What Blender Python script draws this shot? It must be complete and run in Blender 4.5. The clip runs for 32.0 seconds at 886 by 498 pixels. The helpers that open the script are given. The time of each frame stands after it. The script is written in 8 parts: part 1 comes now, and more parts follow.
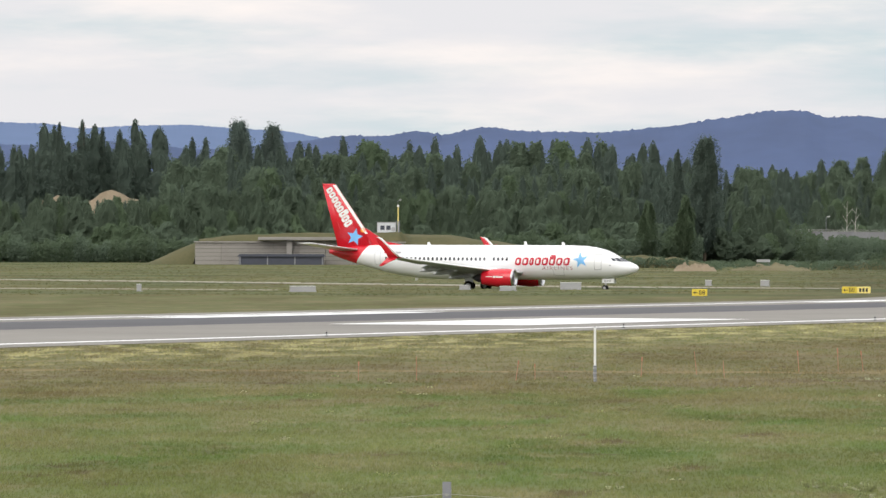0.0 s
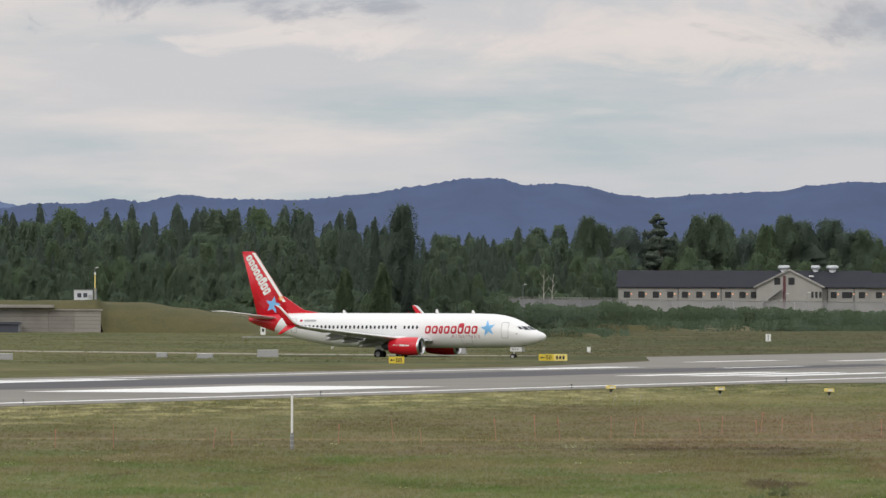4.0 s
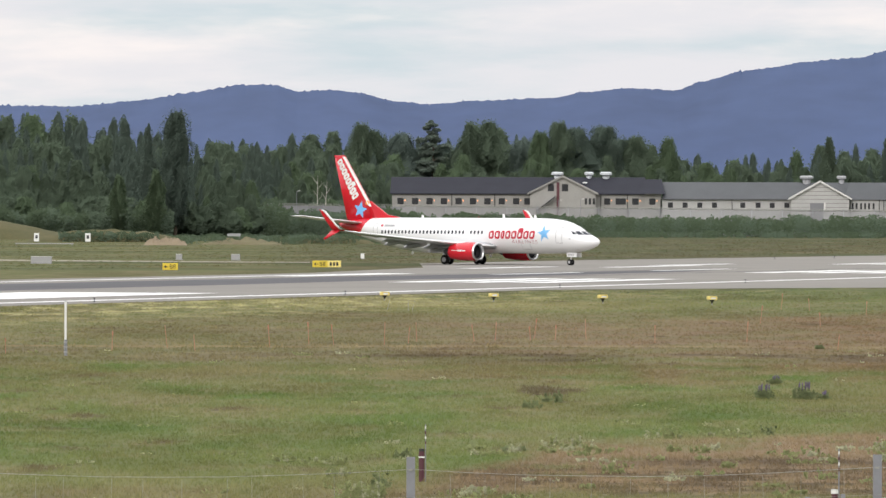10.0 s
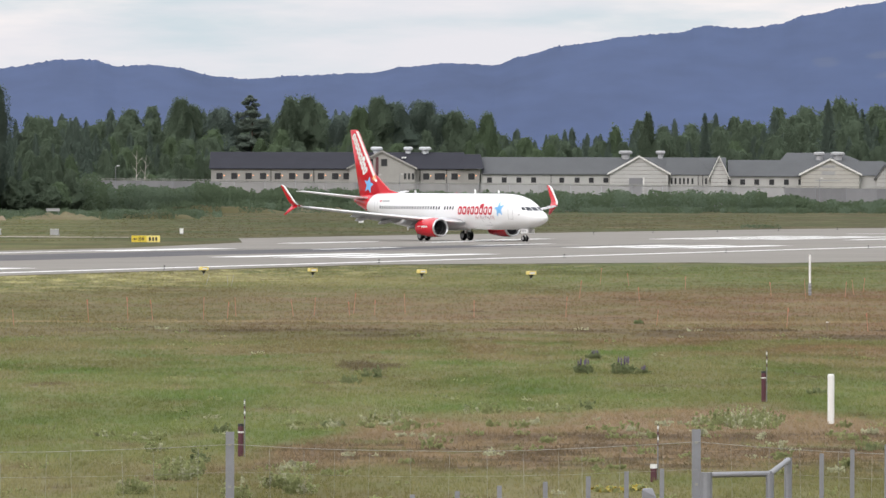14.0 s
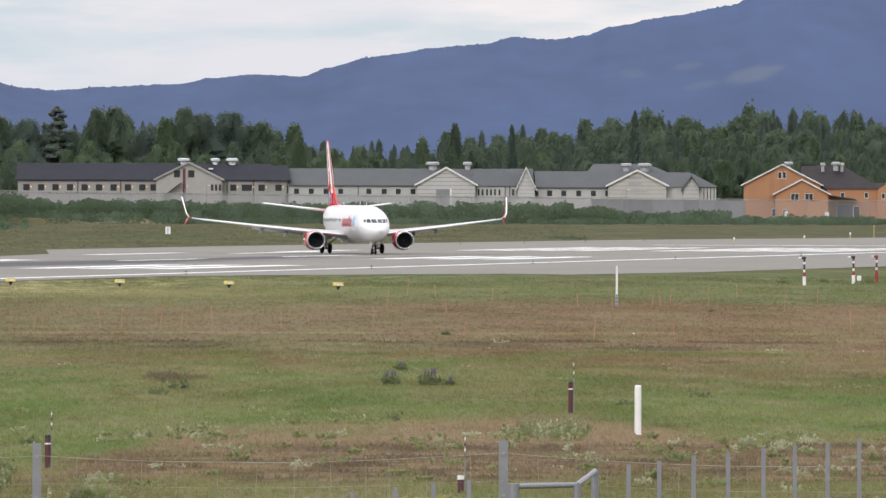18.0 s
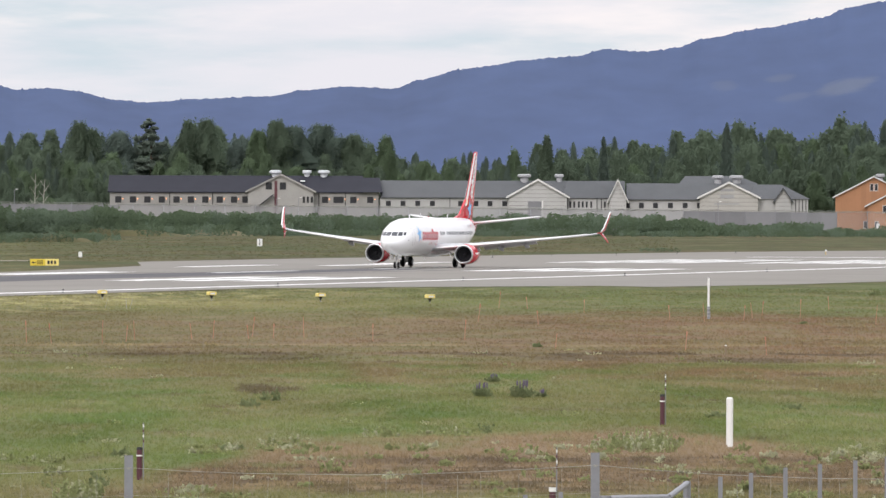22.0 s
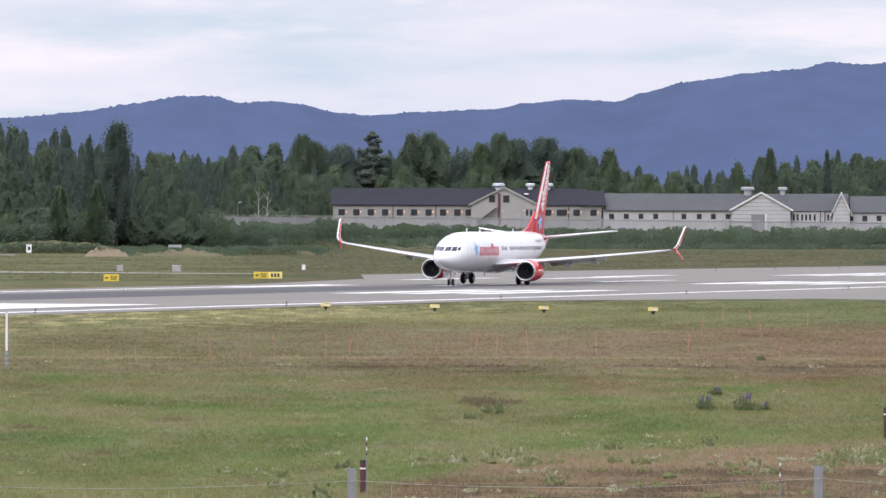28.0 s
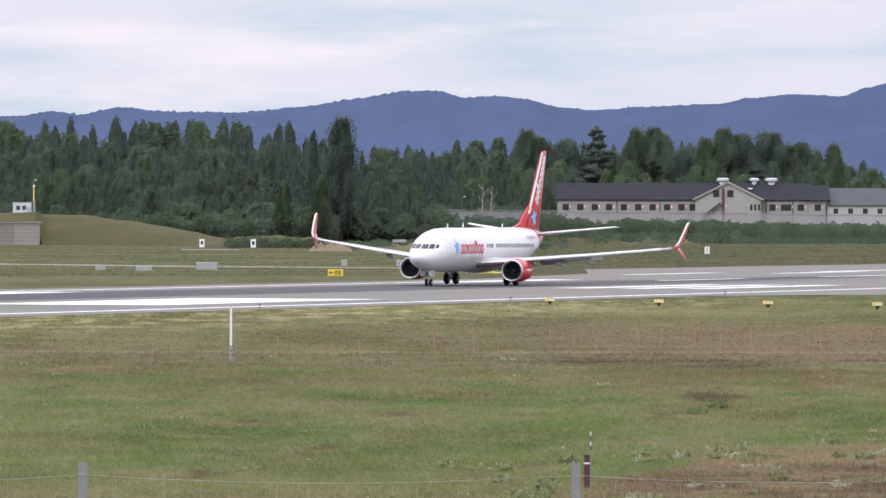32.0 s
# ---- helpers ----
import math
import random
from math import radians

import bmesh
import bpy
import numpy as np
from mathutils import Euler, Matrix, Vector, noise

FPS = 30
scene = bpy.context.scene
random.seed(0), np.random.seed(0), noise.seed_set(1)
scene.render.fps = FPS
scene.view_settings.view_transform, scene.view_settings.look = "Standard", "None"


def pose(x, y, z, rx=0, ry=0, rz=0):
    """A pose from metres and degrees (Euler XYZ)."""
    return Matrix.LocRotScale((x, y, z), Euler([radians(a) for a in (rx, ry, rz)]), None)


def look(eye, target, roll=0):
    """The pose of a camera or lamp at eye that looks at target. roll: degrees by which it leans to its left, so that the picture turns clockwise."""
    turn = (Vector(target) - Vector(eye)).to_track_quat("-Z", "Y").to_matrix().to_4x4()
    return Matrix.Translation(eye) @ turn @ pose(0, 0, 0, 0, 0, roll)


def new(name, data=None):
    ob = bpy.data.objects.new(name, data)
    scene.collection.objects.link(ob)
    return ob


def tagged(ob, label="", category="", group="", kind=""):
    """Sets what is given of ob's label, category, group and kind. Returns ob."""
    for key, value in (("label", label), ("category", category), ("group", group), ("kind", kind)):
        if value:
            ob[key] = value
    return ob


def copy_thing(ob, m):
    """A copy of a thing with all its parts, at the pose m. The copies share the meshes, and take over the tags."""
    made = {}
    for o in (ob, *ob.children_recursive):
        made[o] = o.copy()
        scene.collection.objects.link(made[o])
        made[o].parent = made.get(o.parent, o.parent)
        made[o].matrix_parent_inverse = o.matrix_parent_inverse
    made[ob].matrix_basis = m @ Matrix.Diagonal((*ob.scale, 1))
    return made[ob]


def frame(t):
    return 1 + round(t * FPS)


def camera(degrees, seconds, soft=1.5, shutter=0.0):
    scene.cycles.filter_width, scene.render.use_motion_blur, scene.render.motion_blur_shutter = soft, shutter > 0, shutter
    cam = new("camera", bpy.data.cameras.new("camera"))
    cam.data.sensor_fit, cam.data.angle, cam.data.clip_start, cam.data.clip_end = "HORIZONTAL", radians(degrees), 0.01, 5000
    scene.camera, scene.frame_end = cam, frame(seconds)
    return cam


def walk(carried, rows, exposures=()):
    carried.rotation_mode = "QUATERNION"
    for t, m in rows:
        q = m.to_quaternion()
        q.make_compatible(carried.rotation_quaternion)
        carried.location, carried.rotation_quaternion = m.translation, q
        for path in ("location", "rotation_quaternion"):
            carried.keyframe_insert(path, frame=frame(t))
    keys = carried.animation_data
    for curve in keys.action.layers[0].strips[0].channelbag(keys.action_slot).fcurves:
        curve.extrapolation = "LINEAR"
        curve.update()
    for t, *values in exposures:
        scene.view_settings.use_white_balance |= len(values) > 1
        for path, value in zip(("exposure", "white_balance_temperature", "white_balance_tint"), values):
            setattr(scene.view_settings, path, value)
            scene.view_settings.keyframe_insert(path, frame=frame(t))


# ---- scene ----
# One long-lens view over an airfield; metres, camera on a low bank, runway plane at z = 0.
EYE = 7.235
LEAN = -0.127
cam = camera(5.3076, 32.0, soft=1.5)
TURNS = [
    (0, 2.2441, -0.1411), (0.2, 1.8156, -0.1554), (0.3, 1.5904, -0.1668), (0.4, 0.7588, -0.1853), (0.5, 0.5454, -0.2017),
    (0.6, 0.4336, -0.2032), (1, 0.0948, -0.1194), (1.5, 0.1219, 0.4597), (2, 0.0745, 0.5801), (2.5, 0.2778, 0.4018),
    (4.5, 0.4305, 0.1637), (4.7, 0.1240, 0.0200), (5, -0.1971, -0.1618), (5.5, -0.4048, -0.2962), (6, -0.6277, -0.2801), (6.5, -0.6483, 0.1349),
    (7, -0.3631, 0.3209), (7.5, -0.2852, 0.3312), (8, -0.1504, -0.0166), (8.5, -0.4878, -0.1612), (9, 0.0000, -0.2141),
    (9.5, -0.4150, -0.2548), (10, -0.9285, -0.2899), (10.3, -1.0620, -0.3560), (10.5, -1.0687, -0.3983), (11, -1.0945, -0.4349), (11.5, -1.0945, -0.4555),
    (12, -1.0477, -0.4556), (12.5, -1.0687, -0.4295), (13, -1.1774, -0.4347), (13.5, -1.9193, -0.4432), (14, -2.0128, -0.4379),
    (14.5, -2.1215, -0.4326), (15, -2.3756, -0.4422), (15.5, -2.8373, -0.4412), (17.5, -3.2990, -0.3934), (17.7, -3.3460, -0.3840), (18, -3.1692, -0.3679),
    (18.5, -2.7854, -0.3376), (19, -2.8166, -0.3115), (19.5, -2.8010, -0.3014), (20, -2.7387, -0.3015), (20.5, -2.7129, -0.3016),
    (21, -2.6869, -0.3118), (21.5, -2.6506, -0.3017), (22, -2.6194, -0.2963), (22.5, -2.5937, -0.3069), (23, -2.5676, -0.3175),
    (23.5, -2.5002, -0.3071), (24, -2.4121, -0.3022), (24.5, -2.6401, -0.3224), (25, -2.4328, -0.3228), (25.5, -2.1008, -0.3029),
    (27.5, -1.4318, -0.2627), (28, -1.2811, -0.2217), (28.5, -1.1151, -0.2272), (29, -0.9027, -0.2121), (29.5, -0.8092, -0.2021),
    (30, -0.7368, -0.1918), (30.3, -0.5300, -0.1850), (30.5, -0.2646, -0.1772), (31, 0.1660, -0.1989), (31.5, 0.1037, -0.2560), (32, 0.0620, -0.2559),
]
# stops, kelvin and tint: the clip's camera darkens when it looks up to the sky, and cools towards the end
EXPOSURES = [
    (0, 0.12, 6500, 11), (1, 0.06, 6500, 11), (1.5, -0.32, 6550, 10), (2, -0.42, 6550, 10), (2.5, -0.40, 6550, 10), (4.5, -0.28, 6450, 12), (5, -0.18, 6420, 13), (5.5, 0.0, 6420, 13),
    (6, 0.04, 6420, 13), (6.5, -0.10, 6400, 10), (7, -0.18, 6400, 10), (7.5, -0.22, 6400, 10), (8, -0.33, 6420, 11), (8.5, -0.12, 6480, 11), (9, 0.02, 6480, 11),
    (10, 0.12, 6480, 12), (11, 0.0, 6460, 12), (12, 0.06, 6440, 13), (13, 0.12, 6430, 13), (18, 0.07, 6350, 13), (19, 0.13, 6410, 14), (23, 0.15, 6340, 15), (25, 0.15, 6130, 18), (28, 0.15, 6050, 18), (32, 0.09, 6050, 18),
]
walk(cam, [(t, pose(0, 0, EYE, 90 + pitch, LEAN, yaw)) for t, yaw, pitch in TURNS], EXPOSURES)

# the aircraft: seconds, main gear (x, y), heading in degrees, height of the ground under it
TAXI = [
    (0, -39.31, 1106.71, -17.60, -0.28), (6, -2.16, 1094.76, -29.89, -0.28), (9, 14.61, 1083.83, -37.79, -0.03), (11, 24.87, 1075.53, -44.28, 0.05), (13, 33.85, 1066.04, -52.83, 0.05),
    (14, 37.59, 1060.96, -58.07, 0.05), (15, 41.01, 1055.39, -64.41, 0.05), (17.5, 46.82, 1039.05, -80.98, 0.05), (19, 48.08, 1030.23, -90.45, 0.05), (21, 46.80, 1017.60, -103.45, 0.05),
    (23, 43.14, 1003.99, -107.65, 0.05), (25, 38.00, 986.19, -108.10, 0.05), (28, 26.40, 948.26, -107.65, 0.05), (30, 15.76, 913.23, -107.65, 0.05), (32, 2.55, 871.60, -107.68, 0.05),
]

# ---- light ----
SUN_ELEVATION, SUN_BEARING = radians(32), radians(205)
world = bpy.data.worlds.new("sky")
scene.world = world
world.use_nodes = True


def build_sky():
    t = world.node_tree
    n, l = t.nodes, t.links
    n.clear()
    out = n.new("ShaderNodeOutputWorld")
    bg = n.new("ShaderNodeBackground")
    sky = n.new("ShaderNodeTexSky")
    sky.sky_type, sky.sun_disc = "NISHITA", False
    sky.sun_elevation, sky.sun_rotation = SUN_ELEVATION, SUN_BEARING
    sky.air_density, sky.dust_density, sky.ozone_density = 1.0, 2.0, 1.0
    co = n.new("ShaderNodeTexCoord")
    dim = n.new("ShaderNodeMix")
    dim.data_type, dim.blend_type = "RGBA", "MULTIPLY"
    dim.inputs[0].default_value = 1.0
    dim.inputs[7].default_value = (0.11, 0.11, 0.11, 1)
    l.new(sky.outputs[0], dim.inputs[6])

    def layer(scale, stretch, low, high, detail=6.0, rough=0.55, shift=0.0, warp=0.0):
        mp = n.new("ShaderNodeMapping")
        mp.inputs["Scale"].default_value = (scale, scale, scale * stretch)
        mp.inputs["Location"].default_value = (shift, shift * 0.7, shift * 1.3)
        nz = n.new("ShaderNodeTexNoise")
        nz.inputs["Scale"].default_value = 1.0
        nz.inputs["Detail"].default_value = detail
        nz.inputs["Roughness"].default_value = rough
        nz.inputs["Distortion"].default_value = warp
        rp = n.new("ShaderNodeMapRange")
        rp.interpolation_type = "SMOOTHSTEP"
        rp.inputs[1].default_value, rp.inputs[2].default_value = low, high
        l.new(co.outputs["Generated"], mp.inputs[0])
        l.new(mp.outputs[0], nz.inputs["Vector"])
        l.new(nz.outputs[0], rp.inputs[0])
        return rp.outputs[0]

    def over(under, colour, fac):
        mx = n.new("ShaderNodeMix")
        mx.data_type = "RGBA"
        mx.inputs[7].default_value = (*colour, 1)
        l.new(under, mx.inputs[6])
        l.new(fac, mx.inputs[0])
        return mx.outputs[2]

    # a high veil, pale warm streaks in it, blue-grey bars below, a few darker heaps higher up
    veil = over(dim.outputs[2], (0.75, 0.75, 0.765), layer(3.0, 4.0, 0.05, 0.30))
    veil = over(veil, (0.56, 0.66, 0.69), layer(20.0, 6.5, 0.42, 0.70, shift=3.1))
    veil = over(veil, (0.93, 0.87, 0.83), layer(23.0, 5.5, 0.45, 0.72, shift=7.7))
    sep = n.new("ShaderNodeSeparateXYZ")
    l.new(co.outputs["Generated"], sep.inputs[0])

    def calc(op, a, b):
        k = n.new("ShaderNodeMath")
        k.operation = op
        for i, v in enumerate((a, b)):
            if isinstance(v, (int, float)):
                k.inputs[i].default_value = v
            else:
                l.new(v, k.inputs[i])
        return k.outputs[0]

    def cloud(east, height, wide, tall, ragged, soft):
        """A heap of cloud: an oval in the sky with a ragged edge."""
        dx = calc("DIVIDE", calc("SUBTRACT", sep.outputs[0], east), wide)
        dz = calc("DIVIDE", calc("SUBTRACT", sep.outputs[2], height), tall)
        far = calc("SQRT", calc("ADD", calc("MULTIPLY", dx, dx), calc("MULTIPLY", dz, dz)), 0.0)
        edge = calc("ADD", calc("SUBTRACT", 0.75, far), calc("MULTIPLY", calc("SUBTRACT", ragged, 0.5), 1.7))
        k = n.new("ShaderNodeMapRange")
        k.interpolation_type = "SMOOTHSTEP"
        k.inputs[1].default_value, k.inputs[2].default_value = 0.0, soft
        l.new(edge, k.inputs[0])
        return k.outputs[0]

    rag = layer(66.0, 2.4, 0.18, 0.82, detail=8.0, rough=0.62, shift=5.3, warp=0.5)
    veil = over(veil, (0.97, 0.885, 0.83), calc("MULTIPLY", cloud(0.020, 0.0275, 0.042, 0.0085, rag, 0.9), 0.75))
    veil = over(veil, (0.97, 0.90, 0.86), calc("MULTIPLY", cloud(-0.026, 0.0265, 0.024, 0.0030, rag, 0.5), 0.7))
    dark = (0.465, 0.50, 0.56)
    for east, height, wide, tall, soft in ((-0.031, 0.0362, 0.044, 0.0108, 0.55), (-0.062, 0.031, 0.020, 0.0050, 0.8), (0.043, 0.0287, 0.020, 0.0042, 0.8),
                                           (0.008, 0.0338, 0.011, 0.0010, 0.9), (0.060, 0.034, 0.016, 0.0035, 0.8)):
        veil = over(veil, dark, calc("MULTIPLY", cloud(east, height, wide, tall, rag, soft), 0.8))
    # an overcast sky is brightest overhead
    rise = n.new("ShaderNodeMapRange")
    rise.interpolation_type = "SMOOTHSTEP"
    rise.inputs[1].default_value, rise.inputs[2].default_value = 0.06, 0.75
    rise.inputs[3].default_value, rise.inputs[4].default_value = 1.0, 1.9
    l.new(sep.outputs[2], rise.inputs[0])
    l.new(veil, bg.inputs[0])
    l.new(rise.outputs[0], bg.inputs[1])
    l.new(bg.outputs[0], out.inputs[0])


build_sky()
sun = new("sun", bpy.data.lights.new("sun", "SUN"))
sun.data.energy, sun.data.angle, sun.data.color = 1.12, radians(35), (1.0, 0.95, 0.88)
sun.matrix_world = look(
    (math.sin(SUN_BEARING) * math.cos(SUN_ELEVATION), math.cos(SUN_BEARING) * math.cos(SUN_ELEVATION), math.sin(SUN_ELEVATION)),
    (0, 0, 0))
scene.view_settings.exposure = 0.0


# ---- materials ----
def material(name, colour, rough=0.8, metal=0.0, vary=0.25, scale=1.0, fine=9.0, bump=0.0, island=0.0, random_object=0.0,
             second=None, coat=0.0, glow=0.0, soft=0.0, stretch=(1, 1, 1)):
    """Principled surface: a colour broken by a broad and a fine noise, a little relief, changes from piece to piece."""
    m = bpy.data.materials.new(name)
    m.use_nodes = True
    n, l = m.node_tree.nodes, m.node_tree.links
    p = n["Principled BSDF"]
    co = n.new("ShaderNodeTexCoord")
    broad, close = n.new("ShaderNodeTexNoise"), n.new("ShaderNodeTexNoise")
    broad.inputs["Scale"].default_value, broad.inputs["Detail"].default_value = scale, 5.0
    close.inputs["Scale"].default_value, close.inputs["Detail"].default_value = scale * fine, 4.0
    mp = n.new("ShaderNodeMapping")
    mp.inputs["Scale"].default_value = stretch
    l.new(co.outputs["Object"], mp.inputs[0])
    for node in (broad, close):
        l.new(mp.outputs[0], node.inputs["Vector"])
    add = n.new("ShaderNodeMath")
    add.operation = "MULTIPLY_ADD"
    add.inputs[1].default_value, add.inputs[2].default_value = 0.6, 0.2
    l.new(broad.outputs[0], add.inputs[0])
    fin = n.new("ShaderNodeMath")
    fin.operation = "MULTIPLY_ADD"
    fin.inputs[1].default_value = 0.4
    l.new(close.outputs[0], fin.inputs[0])
    l.new(add.outputs[0], fin.inputs[2])
    value = fin.outputs[0]
    for amount, socket in ((island, "Random Per Island"), (random_object, "Random")):
        if amount:
            src = n.new("ShaderNodeNewGeometry" if socket == "Random Per Island" else "ShaderNodeObjectInfo")
            sc = n.new("ShaderNodeMath")
            sc.operation = "MULTIPLY_ADD"
            sc.inputs[1].default_value = amount
            l.new(src.outputs[socket], sc.inputs[0])
            l.new(value, sc.inputs[2])
            sub = n.new("ShaderNodeMath")
            sub.operation = "SUBTRACT"
            sub.inputs[1].default_value = amount / 2
            l.new(sc.outputs[0], sub.inputs[0])
            value = sub.outputs[0]
    rp = n.new("ShaderNodeMapRange")
    rp.inputs[1].default_value, rp.inputs[2].default_value = 0.3, 0.9
    l.new(value, rp.inputs[0])
    mx = n.new("ShaderNodeMix")
    mx.data_type = "RGBA"
    a = tuple(max(0.0, c * (1 - vary)) for c in colour)
    b = second if second else tuple(min(1.0, c * (1 + vary)) for c in colour)
    mx.inputs[6].default_value, mx.inputs[7].default_value = (*a, 1), (*b, 1)
    l.new(rp.outputs[0], mx.inputs[0])
    l.new(mx.outputs[2], p.inputs["Base Color"])
    p.inputs["Roughness"].default_value, p.inputs["Metallic"].default_value = rough, metal
    p.inputs["Coat Weight"].default_value = coat
    if rough > 0.75:
        p.inputs["Specular IOR Level"].default_value = 0.2
    if bump:
        bp = n.new("ShaderNodeBump")
        bp.inputs["Strength"].default_value, bp.inputs["Distance"].default_value = bump, 0.02
        l.new(close.outputs[0], bp.inputs["Height"])
        l.new(bp.outputs[0], p.inputs["Normal"])
    if soft:
        # many small leaves scatter light: bend the shading normal upwards
        ge, sc, ad, nm = n.new("ShaderNodeNewGeometry"), n.new("ShaderNodeVectorMath"), n.new("ShaderNodeVectorMath"), n.new("ShaderNodeVectorMath")
        sc.operation, ad.operation, nm.operation = "SCALE", "ADD", "NORMALIZE"
        sc.inputs["Scale"].default_value = 1 - soft
        ad.inputs[1].default_value = (0, 0, soft)
        l.new(ge.outputs["Normal"], sc.inputs[0])
        l.new(sc.outputs[0], ad.inputs[0])
        l.new(ad.outputs[0], nm.inputs[0])
        l.new(nm.outputs[0], p.inputs["Normal"])
        # light passes through leaves as well as off them
        tr, ms = n.new("ShaderNodeBsdfTranslucent"), n.new("ShaderNodeMixShader")
        ms.inputs[0].default_value = 0.5
        l.new(mx.outputs[2], tr.inputs["Color"])
        ad2, nm2 = n.new("ShaderNodeVectorMath"), n.new("ShaderNodeVectorMath")
        ad2.operation, nm2.operation = "ADD", "NORMALIZE"
        ad2.inputs[1].default_value = (0, 0, -soft)
        l.new(sc.outputs[0], ad2.inputs[0])
        l.new(ad2.outputs[0], nm2.inputs[0])
        l.new(nm2.outputs[0], tr.inputs["Normal"])
        l.new(p.outputs[0], ms.inputs[1])
        l.new(tr.outputs[0], ms.inputs[2])
        l.new(ms.outputs[0], n["Material Output"].inputs["Surface"])
    if glow:
        p.inputs["Emission Color"].default_value, p.inputs["Emission Strength"].default_value = (*colour, 1), glow
    return m


def ground_material(name, blades=0.0):
    """Rough airfield grass: green and dry bands that follow the mowing and the soil, with clumps and bare spots.
    blades: for the standing grass, which has the colours of the ground it grows on."""
    m = bpy.data.materials.new(name)
    m.use_nodes = True
    n, l = m.node_tree.nodes, m.node_tree.links
    p = n["Principled BSDF"]
    p.inputs["Roughness"].default_value = 0.95
    p.inputs["Specular IOR Level"].default_value = 0.1
    co = n.new("ShaderNodeTexCoord")
    sep = n.new("ShaderNodeSeparateXYZ")
    l.new(co.outputs["Object"], sep.inputs[0])
    east, north = sep.outputs[0], sep.outputs[1]

    def noise_at(scale, detail=5.0, stretch=(1, 1, 1), rough=0.6):
        mp = n.new("ShaderNodeMapping")
        mp.inputs["Scale"].default_value = stretch
        nz = n.new("ShaderNodeTexNoise")
        nz.inputs["Scale"].default_value, nz.inputs["Detail"].default_value = scale, detail
        nz.inputs["Roughness"].default_value = rough
        l.new(co.outputs["Object"], mp.inputs[0])
        l.new(mp.outputs[0], nz.inputs["Vector"])
        return nz.outputs[0]

    def calc(op, a, b, c=None):
        k = n.new("ShaderNodeMath")
        k.operation = op
        for i, v in enumerate((a, b, c)):
            if v is None:
                continue
            if isinstance(v, (int, float)):
                k.inputs[i].default_value = v
            else:
                l.new(v, k.inputs[i])
        return k.outputs[0]

    def mix(a, b, fac, mode="MIX"):
        k = n.new("ShaderNodeMix")
        k.data_type, k.blend_type = "RGBA", mode
        for i, v in ((6, a), (7, b)):
            if isinstance(v, tuple):
                k.inputs[i].default_value = (*v, 1)
            else:
                l.new(v, k.inputs[i])
        if isinstance(fac, float):
            k.inputs[0].default_value = fac
        else:
            l.new(fac, k.inputs[0])
        return k.outputs[2]

    def ramp(v, low, high):
        k = n.new("ShaderNodeMapRange")
        k.interpolation_type = "SMOOTHSTEP"
        k.inputs[1].default_value, k.inputs[2].default_value = low, high
        l.new(v, k.inputs[0])
        return k.outputs[0]

    # bands across the field, with wavy borders
    wave = noise_at(0.03, 5.0, (1.2, 0.8, 1))
    depth = calc("MULTIPLY_ADD", calc("SUBTRACT", wave, 0.5), 150.0, north)
    band = n.new("ShaderNodeValToRGB")
    l.new(calc("MULTIPLY_ADD", depth, 1 / 900.0, -200 / 900.0), band.inputs[0])
    stops = [(0.00, (0.171, 0.154, 0.073)), (0.085, (0.136, 0.164, 0.057)), (0.20, (0.156, 0.156, 0.068)), (0.245, (0.150, 0.134, 0.066)), (0.285, (0.142, 0.112, 0.064)),
             (0.315, (0.178, 0.138, 0.088)), (0.41, (0.182, 0.138, 0.086)), (0.465, (0.145, 0.141, 0.064)), (0.52, (0.255, 0.236, 0.112)), (0.57, (0.148, 0.146, 0.064)),
             (0.63, (0.086, 0.092, 0.040)), (0.85, (0.090, 0.078, 0.042)), (1.0, (0.086, 0.074, 0.041))]
    e = band.color_ramp.elements
    while len(e) < len(stops):
        e.new(0.5)
    for k, (pos, c) in zip(e, stops):
        k.position, k.color = pos, (*c, 1)
    c = band.outputs[0]
    c = mix(c, (0.150, 0.147, 0.066), calc("MULTIPLY", ramp(calc("MULTIPLY_ADD", noise_at(0.05, 4.0), 30.0, east), 32.0, 2.0), calc("MULTIPLY", ramp(depth, 425.0, 500.0), 0.8)))
    # more dry brown to the right of the field
    right = calc("MULTIPLY", ramp(calc("MULTIPLY_ADD", noise_at(0.02, 4.0), 60.0, east), 30.0, 75.0), calc("MULTIPLY", ramp(depth, 330.0, 410.0), ramp(depth, 640.0, 585.0)))
    c = mix(c, (0.198, 0.126, 0.082), calc("MULTIPLY", right, 0.95))
    # greener again between the brown and the asphalt
    c = mix(c, (0.098, 0.126, 0.048), calc("MULTIPLY", calc("MULTIPLY", ramp(calc("MULTIPLY_ADD", noise_at(0.08, 5.0, (1, 0.2, 1)), 60.0, depth), 600.0, 650.0), ramp(depth, 900.0, 800.0)), calc("MULTIPLY", ramp(east, 12.0, 40.0), 0.75)))
    # a dark furrow that crosses the field, broken in places
    line = calc("ABSOLUTE", calc("SUBTRACT", calc("MULTIPLY_ADD", noise_at(0.15, 5.0, (1, 0.2, 1)), 26.0, north), 460.0), 0.0)
    furrow = calc("MULTIPLY", ramp(line, 6.0, 1.0), ramp(noise_at(0.3, 5.0, (1, 0.1, 1)), 0.37, 0.52))
    # lush patches, straw, bare soil
    lush = ramp(noise_at(0.17, 7.0, (1, 0.26, 1), 0.55), 0.40, 0.66)
    field = calc("ADD", calc("MULTIPLY", calc("MULTIPLY", ramp(depth, 250.0, 300.0), ramp(depth, 445.0, 395.0)), 0.6), 0.32)
    c = mix(c, (0.092, 0.142, 0.038), calc("MULTIPLY", lush, field))
